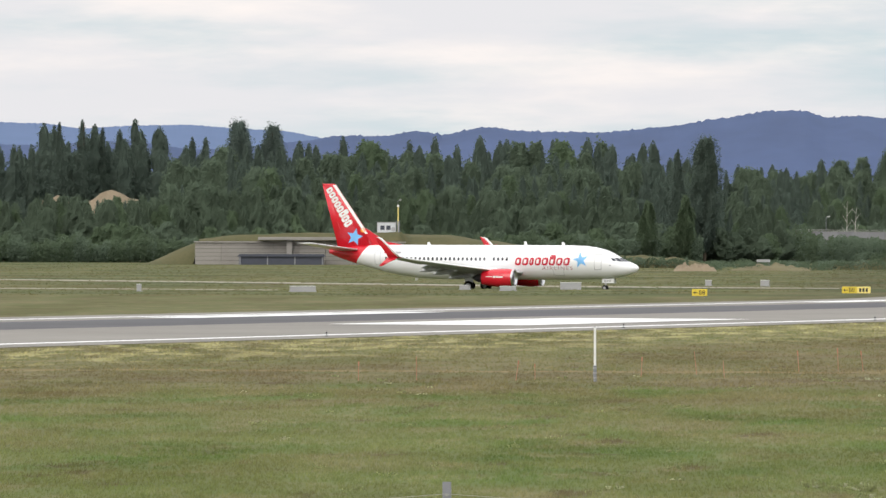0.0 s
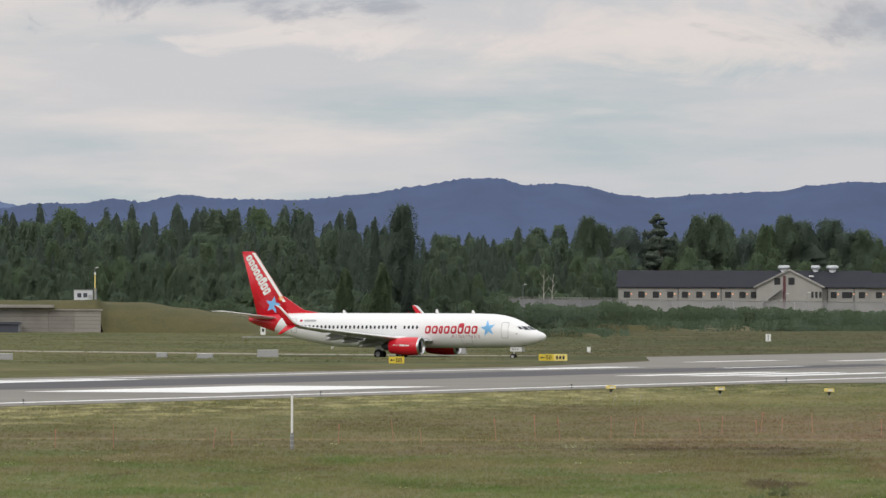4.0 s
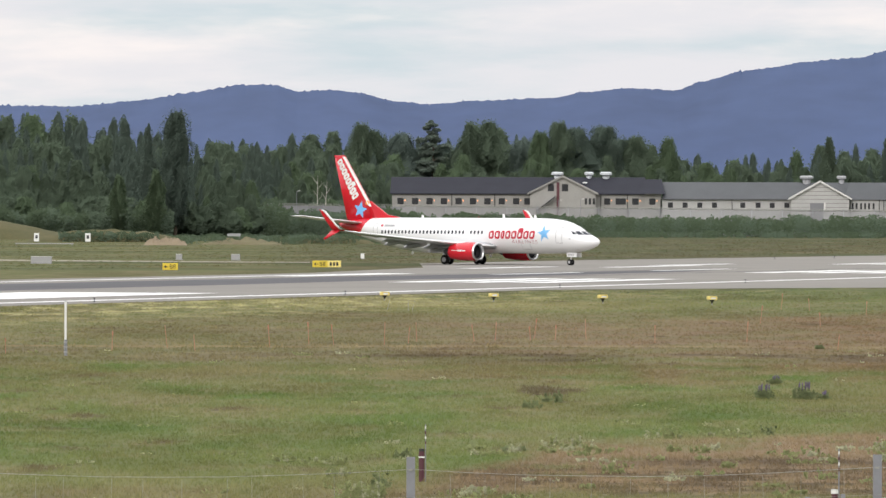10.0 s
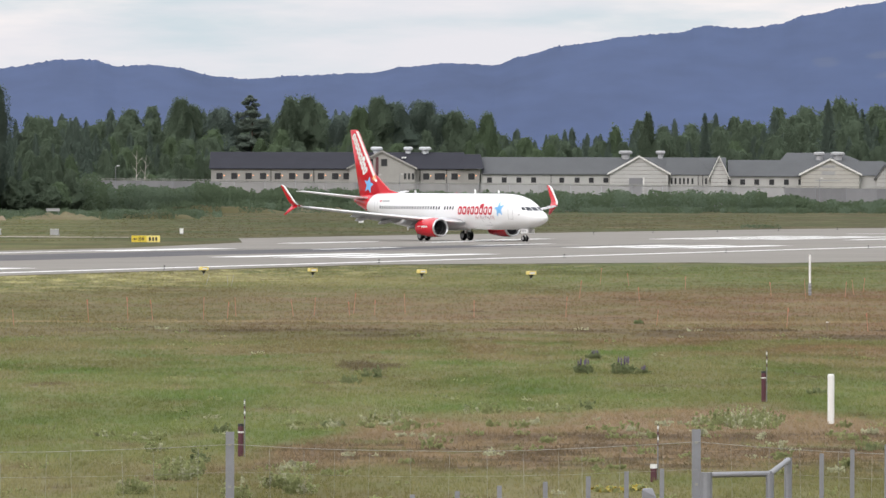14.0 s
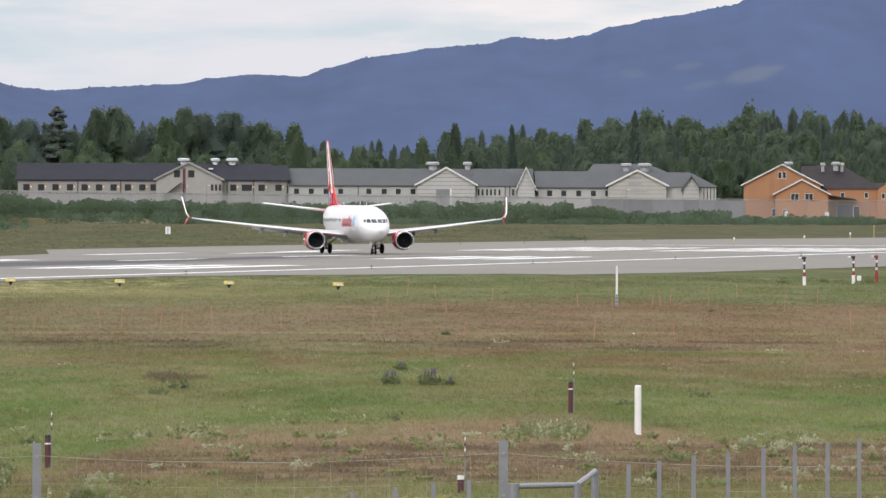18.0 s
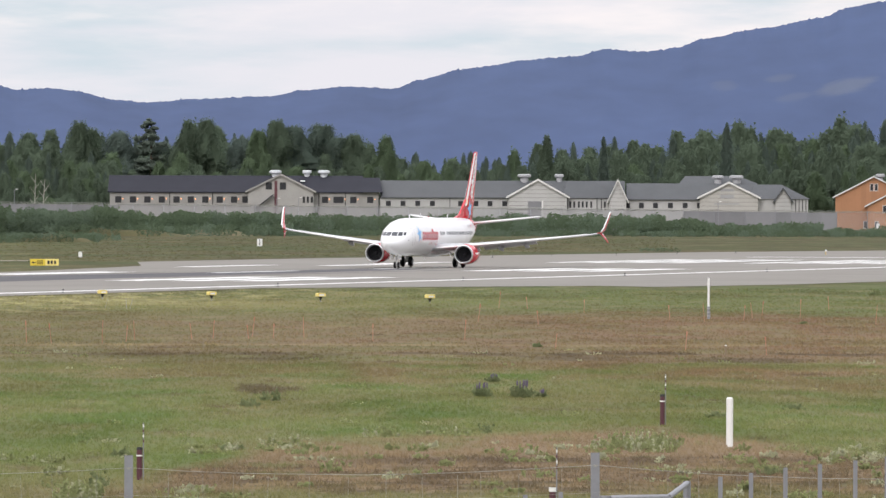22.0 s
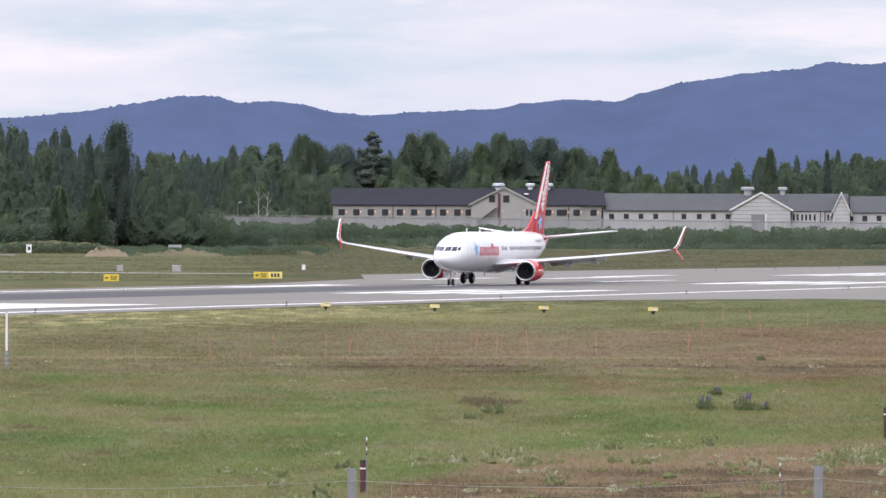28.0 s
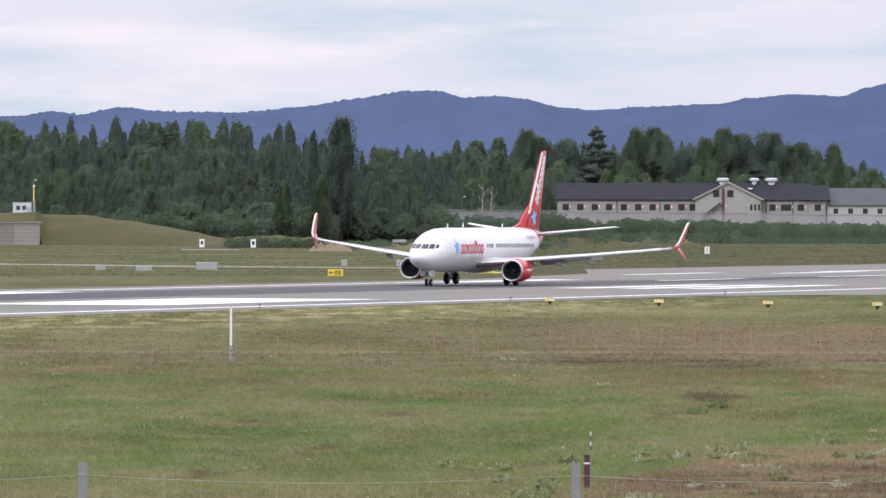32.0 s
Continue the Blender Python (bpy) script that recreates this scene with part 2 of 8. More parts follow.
    straw = ramp(noise_at(0.30, 8.0, (1, 0.32, 1), 0.7), 0.46, 0.68)
    c = mix(c, (0.215, 0.192, 0.105), calc("MULTIPLY", straw, 0.7))
    bare = ramp(noise_at(0.34, 6.0, (1, 0.28, 1), 0.6), 0.57, 0.70)
    c = mix(c, (0.098, 0.072, 0.044), calc("MULTIPLY", bare, 0.75))
    c = mix(c, (0.085, 0.062, 0.036), calc("MULTIPLY", calc("MULTIPLY", furrow, ramp(east, -4.0, 8.0)), 0.9))
    for px, py, wide, deep, shade in ((9.9, 363.0, 1.6, 11.0, 0.85), (12.4, 434.0, 2.2, 7.0, 0.6), (26.0, 436.0, 3.0, 8.0, 0.6), (33.5, 430.0, 3.5, 9.0, 0.7)):
        dx = calc("DIVIDE", calc("SUBTRACT", east, px), wide)
        dy = calc("DIVIDE", calc("SUBTRACT", north, py), deep)
        spot = calc("ADD", calc("ADD", calc("MULTIPLY", dx, dx), calc("MULTIPLY", dy, dy)), calc("MULTIPLY_ADD", noise_at(0.9, 6.0, (1, 0.25, 1), 0.7), 3.0, -1.5))
        c = mix(c, (0.080, 0.060, 0.036), calc("MULTIPLY", ramp(spot, 1.1, 0.2), shade))
    # a pale trodden track beside the stakes
    track = calc("ABSOLUTE", calc("SUBTRACT", calc("MULTIPLY_ADD", noise_at(0.1, 4.0, (1, 0.2, 1)), 16.0, north), 482.0), 0.0)
    track = calc("MULTIPLY", calc("MULTIPLY", ramp(track, 4.0, 1.0), ramp(noise_at(0.4, 4.0, (1, 0.2, 1)), 0.36, 0.55)), ramp(east, 90.0, 30.0))
    c = mix(c, (0.260, 0.205, 0.118), calc("MULTIPLY", track, 0.9))
    # long darker and drier streaks along the mowing
    c = mix(c, (0.70, 0.66, 0.56), calc("MULTIPLY", ramp(noise_at(0.10, 7.0, (0.8, 0.13, 1), 0.62), 0.45, 0.62), 0.65), "MULTIPLY")
    c = mix(c, (0.205, 0.170, 0.098), calc("MULTIPLY", ramp(noise_at(0.13, 7.0, (0.7, 0.15, 1), 0.66), 0.52, 0.68), 0.5))
    c = mix(c, (0.945, 0.930, 0.905), 1.0, "MULTIPLY")
    # beyond the runway: long dark green swathes in the brown
    swath = calc("MULTIPLY", ramp(noise_at(0.035, 6.0, (0.5, 0.9, 1), 0.62), 0.46, 0.60), ramp(north, 960.0, 1010.0))
    c = mix(c, (0.058, 0.082, 0.032), calc("MULTIPLY", swath, 0.75))
    # bleached grass along the edge of the asphalt
    across = calc("MULTIPLY_ADD", north, -0.30134, calc("MULTIPLY", east, 0.95352))
    verge = calc("MULTIPLY", ramp(calc("MULTIPLY_ADD", noise_at(0.2, 5.0, (1, 0.3, 1)), 26.0, across), -158.0, -188.0), ramp(across, -228.0, -222.0))
    c = mix(c, (0.370, 0.340, 0.165), calc("MULTIPLY", calc("MULTIPLY", verge, ramp(noise_at(0.5, 7.0, (0.8, 0.16, 1), 0.68), 0.47, 0.62)), calc("MULTIPLY_ADD", ramp(east, 4.0, 30.0), -0.62, 0.9)))
    # the eroded bank by the fence: starts at an angle and widens to the right
    angle = calc("DIVIDE", east, north)
    reach = calc("MULTIPLY_ADD", ramp(angle, 0.066, 0.090), -26.0, calc("MULTIPLY_ADD", ramp(angle, 0.004, 0.034), 52.0, calc("MULTIPLY_ADD", ramp(angle, 0.034, 0.066), 16.0, 234.0)))
    wander = calc("MULTIPLY_ADD", noise_at(0.22, 6.0, (1, 0.35, 1)), 44.0, -22.0)
    soil = calc("MULTIPLY", ramp(calc("ADD", wander, calc("SUBTRACT", reach, north)), -6.0, 12.0), ramp(calc("ADD", wander, north), 226.0, 244.0))
    clods = ramp(noise_at(0.8, 7.0, (0.5, 0.45, 1), 0.7), 0.42, 0.60)
    low = ramp(north, 276.0, 252.0)
    dirt = mix((0.215, 0.150, 0.094), (0.084, 0.056, 0.036), calc("MULTIPLY", calc("SUBTRACT", 1.0, clods), low))
    dirt = mix(dirt, (0.135, 0.136, 0.058), calc("MULTIPLY", ramp(noise_at(0.35, 6.0, (1, 0.35, 1)), 0.54, 0.66), 0.8))
    c = mix(c, dirt, calc("MULTIPLY", soil, 0.92))
    # the dark broken lip of the bank
    lip = calc("ABSOLUTE", calc("SUBTRACT", calc("MULTIPLY_ADD", noise_at(0.25, 5.0, (1, 0.3, 1)), 20.0, north), 275.0), 0.0)
    lip = calc("MULTIPLY", calc("MULTIPLY", ramp(lip, 6.0, 1.2), ramp(noise_at(0.7, 5.0, (1, 0.3, 1)), 0.40, 0.52)), ramp(angle, 0.030, 0.046))
    c = mix(c, (0.070, 0.050, 0.033), calc("MULTIPLY", lip, 0.8))
    streak = ramp(noise_at(0.16, 6.0, (0.6, 0.5, 1), 0.6), 0.35, 0.7)
    c = mix(c, (0.80, 0.78, 0.74), calc("MULTIPLY", streak, 0.5), "MULTIPLY")
    tuft = ramp(noise_at(1.6, 6.0, (1, 0.35, 1), 0.7), 0.32, 0.72)
    c = mix(c, (0.80, 0.82, 0.78), calc("MULTIPLY", tuft, 0.85), "MULTIPLY")
    if not blades:
        l.new(c, p.inputs["Base Color"])
        bp = n.new("ShaderNodeBump")
        bp.inputs["Strength"].default_value, bp.inputs["Distance"].default_value = 0.15, 0.10
        l.new(noise_at(2.5, 5.0), bp.inputs["Height"])
        l.new(bp.outputs[0], p.inputs["Normal"])
        return m
    ge = n.new("ShaderNodeNewGeometry")
    c = mix(mix((blades * 0.80, blades * 0.82, blades * 0.80), (blades * 1.22, blades * 1.20, blades * 1.12), ge.outputs["Random Per Island"]), c, 1.0, "MULTIPLY")
    l.new(c, p.inputs["Base Color"])
    return m


M = dict(
    ground=ground_material("airfield_grass"),
    asphalt=material("grey_asphalt", (0.214, 0.201, 0.180), 0.95, vary=0.24, scale=0.05, fine=14, bump=0.2),
    rubber=material("rubber_streaked_asphalt", (0.095, 0.093, 0.098), 0.9, vary=0.25, scale=0.06, fine=14, bump=0.2),
    concrete_strip=material("pale_concrete_strip", (0.27, 0.245, 0.20), 0.9, vary=0.5, scale=0.12),
    paint=material("white_runway_paint", (0.78, 0.78, 0.76), 0.7, vary=0.14, scale=0.3, fine=12),
    earth=material("bare_brown_earth", (0.20, 0.145, 0.108), 0.95, vary=0.35, scale=0.35, second=(0.17, 0.16, 0.085), bump=0.8),
    sand=material("pale_sandy_soil", (0.22, 0.175, 0.118), 0.95, vary=0.25, scale=0.3, bump=0.6),
    turf=material("mown_turf", (0.062, 0.082, 0.032), 0.95, vary=0.3, scale=0.22, second=(0.120, 0.104, 0.050), bump=0.8),
    blade=ground_material("grass_blades", 1.0),
    dry_blade=ground_material("dry_grass_blades", 1.2),
    weed=material("broad_weed_leaves", (0.35, 0.38, 0.17), 0.95, vary=0.2, scale=0.8, island=0.3, soft=0.8),
    pale_weed=material("pale_flowering_weed", (0.56, 0.56, 0.36), 0.9, vary=0.25, island=0.5, soft=0.8),
    lupin_leaf=material("lupin_leaves", (0.25, 0.29, 0.14), 0.95, vary=0.2, scale=0.8, island=0.3, soft=0.8),
    lupin=material("violet_lupin_flower", (0.25, 0.20, 0.31), 0.9, vary=0.25, island=0.5, soft=0.6),
    # greens of the far woods are lifted: haze is put into these colours
    spruce=material("spruce_needles", (0.116, 0.156, 0.122), 0.95, vary=0.2, scale=0.05, island=0.10, soft=0.74),
    birch=material("birch_leaves", (0.129, 0.174, 0.115), 0.95, vary=0.2, scale=0.05, island=0.10, soft=0.74),
    bright_birch=material("young_birch_leaves", (0.134, 0.188, 0.106), 0.95, vary=0.18, scale=0.05, island=0.10, soft=0.74),
    pine=material("pine_needles", (0.140, 0.184, 0.154), 0.95, vary=0.2, scale=0.05, island=0.10, soft=0.74),
    # paler copy of the pine needles, lifted against the cushions' own shade
    scots_pine=material("grey_green_pine_needles", (0.185, 0.230, 0.185), 0.95, vary=0.2, scale=0.05, island=0.10, soft=0.74),
    shrub=material("shrub_leaves", (0.100, 0.138, 0.080), 0.95, vary=0.25, scale=0.06, island=0.12, soft=0.74),
    bark=material("grey_brown_bark", (0.10, 0.08, 0.06), 0.9, vary=0.4, scale=1.5),
    birch_bark=material("pale_birch_bark", (0.42, 0.40, 0.36), 0.8, vary=0.35, scale=1.5),
    # hill ranges: the blue of haze is put into their base colours
    hill=material("haze_tinted_forest", (0.052, 0.077, 0.154), 1.0, vary=0.30, scale=0.011, fine=5, stretch=(1, 0.22, 0.22)),
    far_hill=material("haze_tinted_far_forest", (0.105, 0.150, 0.255), 1.0, vary=0.10, scale=0.006, fine=8),
    white=material("white_aircraft_paint", (0.87, 0.87, 0.87), 0.22, vary=0.02, scale=0.5, coat=0.3),
    grey_wing=material("light_grey_wing_paint", (0.50, 0.51, 0.53), 0.35, vary=0.06, scale=0.7),
    red=material("red_aircraft_paint", (0.62, 0.014, 0.028), 0.25, vary=0.06, scale=0.6, coat=0.3),
    logo_red=material("dark_red_lettering", (0.52, 0.012, 0.035), 0.4, vary=0.05),
    sky_blue=material("sky_blue_star_paint", (0.17, 0.44, 0.76), 0.35, vary=0.2),
    orange=material("orange_dot_paint", (0.85, 0.30, 0.03), 0.4, vary=0.05),
    pale_grey=material("pale_grey_lettering", (0.48, 0.25, 0.26), 0.5, vary=0.05),
    metal=material("bare_metal", (0.62, 0.62, 0.63), 0.3, 1.0, vary=0.08),
    dark_metal=material("dark_engine_metal", (0.045, 0.045, 0.05), 0.5, 0.5, vary=0.2),
    window=material("dark_cabin_glass", (0.035, 0.04, 0.05), 0.15, vary=0.1),
    shadow_grey=material("grey_panel_line", (0.40, 0.40, 0.41), 0.5, vary=0.05),
    tyre=material("black_tyre_rubber", (0.02, 0.02, 0.021), 0.85, vary=0.2),
    steel=material("galvanised_steel", (0.25, 0.255, 0.275), 0.5, 0.5, vary=0.2, scale=3.0),
    wire=material("weathered_fence_wire", (0.33, 0.33, 0.30), 0.6, 0.4, vary=0.2),
    yellow=material("yellow_enamel", (0.72, 0.54, 0.05), 0.5, vary=0.08),
    pale_yellow=material("pale_yellow_enamel", (0.86, 0.70, 0.22), 0.5, vary=0.08),
    black=material("black_enamel", (0.02, 0.02, 0.02), 0.6, vary=0.1),
    enamel=material("white_enamel", (0.80, 0.80, 0.78), 0.45, vary=0.06, scale=2.0),
    dull_yellow=material("dull_yellow_enamel", (0.46, 0.34, 0.14), 0.6, vary=0.15),
    red_enamel=material("red_enamel", (0.28, 0.028, 0.04), 0.5, vary=0.08),
    maroon=material("maroon_plastic", (0.085, 0.025, 0.035), 0.5, vary=0.2),
    stake=material("orange_stake", (0.40, 0.19, 0.13), 0.8, vary=0.15),
    slab=material("grey_concrete", (0.36, 0.36, 0.36), 0.9, vary=0.15, scale=0.8, bump=0.3),
    bunker=material("weathered_concrete", (0.255, 0.240, 0.218), 0.9, vary=0.25, scale=0.35, bump=0.4, random_object=0.5),
    dark_sheet=material("blue_grey_sheet", (0.052, 0.058, 0.080), 0.6, vary=0.15),
    plaster=material("pale_plaster", (0.335, 0.325, 0.305), 0.9, vary=0.18, scale=0.35, random_object=0.4),
    warm_plaster=material("cream_plaster", (0.45, 0.435, 0.40), 0.9, vary=0.14, scale=0.35, random_object=0.4),
    pale_wall=material("pale_board_wall", (0.45, 0.445, 0.43), 0.9, vary=0.16, scale=0.5, random_object=0.3),
    brown_roof=material("brown_black_roof_tiles", (0.046, 0.040, 0.043), 0.8, vary=0.25, scale=0.5),
    dark_roof=material("dark_roof_tiles", (0.028, 0.029, 0.038), 0.8, vary=0.2, scale=0.3),
    grey_roof=material("grey_roof_tiles", (0.098, 0.103, 0.108), 0.8, vary=0.15, scale=0.3),
    timber=material("orange_painted_boards", (0.40, 0.205, 0.112), 0.8, vary=0.12, scale=0.4, random_object=0.3),
    trim=material("white_trim_board", (0.72, 0.71, 0.68), 0.7, vary=0.08),
    pane=material("dark_window_glass", (0.016, 0.017, 0.02), 0.45, vary=0.15),
    lamp=material("warm_wall_lamp", (1.0, 0.42, 0.16), 0.5, glow=1.1),
    fence_wall=material("grey_perimeter_wall", (0.225, 0.225, 0.235), 0.85, vary=0.14, scale=0.3, random_object=0.4),
    vent=material("pale_vent_sheet", (0.62, 0.64, 0.66), 0.5, 0.2, vary=0.1),
    rust_stain=material("dark_weathered_concrete", (0.12, 0.105, 0.09), 0.9, vary=0.4, scale=0.6),
    yellow_flower=material("yellow_flower", (0.50, 0.40, 0.09), 0.8, vary=0.2, island=0.4),
    rust=material("rust_red_door", (0.12, 0.042, 0.05), 0.7, vary=0.2),
)


def mesh_screen(name, colour, closed):
    """A fine wire mesh seen from afar: part of the light goes through it."""
    m = material(name, colour, 0.8, vary=0.12, scale=0.3, random_object=0.4)
    n, l = m.node_tree.nodes, m.node_tree.links
    clear, mx = n.new("ShaderNodeBsdfTransparent"), n.new("ShaderNodeMixShader")
    mx.inputs[0].default_value = closed
    l.new(clear.outputs[0], mx.inputs[1])
    l.new(n["Principled BSDF"].outputs[0], mx.inputs[2])
    l.new(mx.outputs[0], n["Material Output"].inputs["Surface"])
    return m


M["screen"] = mesh_screen("fine_steel_mesh", (0.34, 0.34, 0.35), 0.55)
M["thin_screen"] = mesh_screen("open_steel_mesh", (0.34, 0.34, 0.35), 0.30)


# ---- building blocks ----
def mesh_of(bm, name):
    me = bpy.data.meshes.new(name)
    bm.normal_update()
    bm.to_mesh(me)
    bm.free()
    return me


def part(name, bm, mat, parent, label="", smooth=False):
    """One mesh object under a thing or under a part."""
    me = mesh_of(bm, name)
    me.materials.append(mat)
    if smooth:
        me.shade_smooth()
    ob = new(name, me)
    ob.parent = parent
    if label:
        ob["label"] = label
    return ob


def thing(name, label, category, m, group="", kind=""):
    ob = tagged(new(name), label, category, group, kind)
    ob.matrix_world = m
    return ob


def solid(name, bm, mat, label="", category="", m=None, group="", kind="", smooth=False):
    ob = part(name, bm, mat, None, "", smooth)
    tagged(ob, label, category, group, kind)
    if m is not None:
        ob.matrix_world = m
    return ob


def add_box(bm, x0, x1, y0, y1, z0, z1, bevel=0.0):
    r = bmesh.ops.create_cube(bm, size=1.0)
    for v in r["verts"]:
        v.co = Vector((x0 + (v.co.x + 0.5) * (x1 - x0), y0 + (v.co.y + 0.5) * (y1 - y0), z0 + (v.co.z + 0.5) * (z1 - z0)))
    if bevel:
        es = {e for v in r["verts"] for e in v.link_edges}
        bmesh.ops.bevel(bm, geom=list(es), offset=bevel, segments=1, affect="EDGES")
    return bm


def box(x0, x1, y0, y1, z0, z1, bevel=0.0):
    return add_box(bmesh.new(), x0, x1, y0, y1, z0, z1, bevel)


def add_rod(bm, a, b, r0, r1=None, sides=8, cap=True):
    a, b = Vector(a), Vector(b)
    d = b - a
    r1 = r0 if r1 is None else r1
    m = Matrix.Translation((a + b) / 2) @ d.to_track_quat("Z", "Y").to_matrix().to_4x4()
    bmesh.ops.create_cone(bm, cap_ends=cap, segments=sides, radius1=r0, radius2=max(r1, 1e-4), depth=d.length, matrix=m)
    return bm


def rod(a, b, r0, r1=None, sides=8):
    return add_rod(bmesh.new(), a, b, r0, r1, sides)


def loft(rings, close_ends=True):
    """A skin over rings of points."""
    bm = bmesh.new()
    rows = [[bm.verts.new(p) for p in ring] for ring in rings]
    k = len(rows[0])
    for r0, r1 in zip(rows, rows[1:]):
        for i in range(k):
            bm.faces.new((r0[i], r0[(i + 1) % k], r1[(i + 1) % k], r1[i]))
    if close_ends:
        bm.faces.new(rows[0][::-1])
        bm.faces.new(rows[-1])
    bmesh.ops.recalc_face_normals(bm, faces=bm.faces)
    return bm


def prism(points, y0, y1):
    """A polygon in x and z, drawn out from y0 to y1."""
    return loft([[(x, y0, z) for x, z in points], [(x, y1, z) for x, z in points]])


def tube(points, radii, sides=5):
    """A bent wire or stalk through points."""
    rings = []
    for i, (p, r) in enumerate(zip(points, radii)):
        d = (Vector(points[min(i + 1, len(points) - 1)]) - Vector(points[max(i - 1, 0)])).normalized()
        u = d.orthogonal().normalized()
        v = d.cross(u)
        if rings:
            u = (last - d * last.dot(d)).normalized()
            v = d.cross(u)
        last = u
        rings.append([Vector(p) + (u * math.cos(6.2832 * k / sides) + v * math.sin(6.2832 * k / sides)) * r for k in range(sides)])
    return loft(rings)


def strip(points, z):
    bm = bmesh.new()
    bm.faces.new([bm.verts.new((x, y, z)) for x, y in points])
    bm.normal_update()
    if bm.faces[:][0].normal.z < 0:
        bmesh.ops.reverse_faces(bm, faces=bm.faces[:])
    return bm


def soup(name, verts, faces, mats, index=None, smooth=False):
    me = bpy.data.meshes.new(name)
    me.from_pydata(verts.tolist() if hasattr(verts, "tolist") else verts, [], faces.tolist() if hasattr(faces, "tolist") else faces)
    for m in mats:
        me.materials.append(m)
    if index is not None:
        me.polygons.foreach_set("material_index", np.asarray(index, dtype=np.int32))
    if smooth:
        me.shade_smooth()
    me.update()
    return me


# the runway's own axes: s along it, away from the camera; n across it
RA = (0.30134, 0.95352)
RN = (0.95352, -0.30134)


def on_runway(s, n):
    return (s * RA[0] + n * RN[0], s * RA[1] + n * RN[1])


def seen(bearing, distance):
    """A place on the ground from a bearing (thousandths of a radian, right of straight ahead) and a distance."""
    return (distance * math.sin(bearing / 1000), distance * math.cos(bearing / 1000))


# ---- the ground ----
def bank(r):
    """The bank from which the camera looks: level field beyond 200 m, rising towards the camera."""
    k = min(1.0, max(0.0, (205 - r) / 205))
    return 5.6 * k * k * (1.6 - 0.6 * k)


def sunk(x, y):
    """The taxiway on which the aircraft comes lies a little lower than the grass round it."""
    if not (-160 < x < 16 and 1040 < y < 1150):
        return 0.0
    track = 1094.8 - 0.321 * (x + 2.2)
    side = min(1.0, max(0.0, (12 - abs(y - track)) / 6))
    end = min(1.0, max(0.0, (16 - x) / 10)) * min(1.0, max(0.0, (x + 110) / 30))
    return 0.31 * side * side * (3 - 2 * side) * end


def build_ground():
    ys = [-4900, -1500, -400, -120, -40, -15, 0, 15, 30, 45, 60, 75, 90, 110, 130, 150, 170, 190, 210, 250, 320, 450, 700, 1050]
    ys += [1060 + 4 * k for k in range(21)] + [1200, 1700, 2600, 4950]
    xs = [-4900, -1500, -500, -250, -160, -120] + [-90 + 6 * k for k in range(19)] + [30, 45, 60, 120, 250, 500, 1500, 4900]
    bm = bmesh.new()
    grid = [[bm.verts.new((x, y, bank(math.hypot(x, y)) - sunk(x, y))) for x in xs] for y in ys]
    for a, b in zip(grid, grid[1:]):
        for i in range(len(xs) - 1):
            bm.faces.new((a[i], a[i + 1], b[i + 1], b[i]))
    solid("ground", bm, M["ground"], "rough airfield grass in green and dry brown patches", "grass", kind="structure", smooth=True)


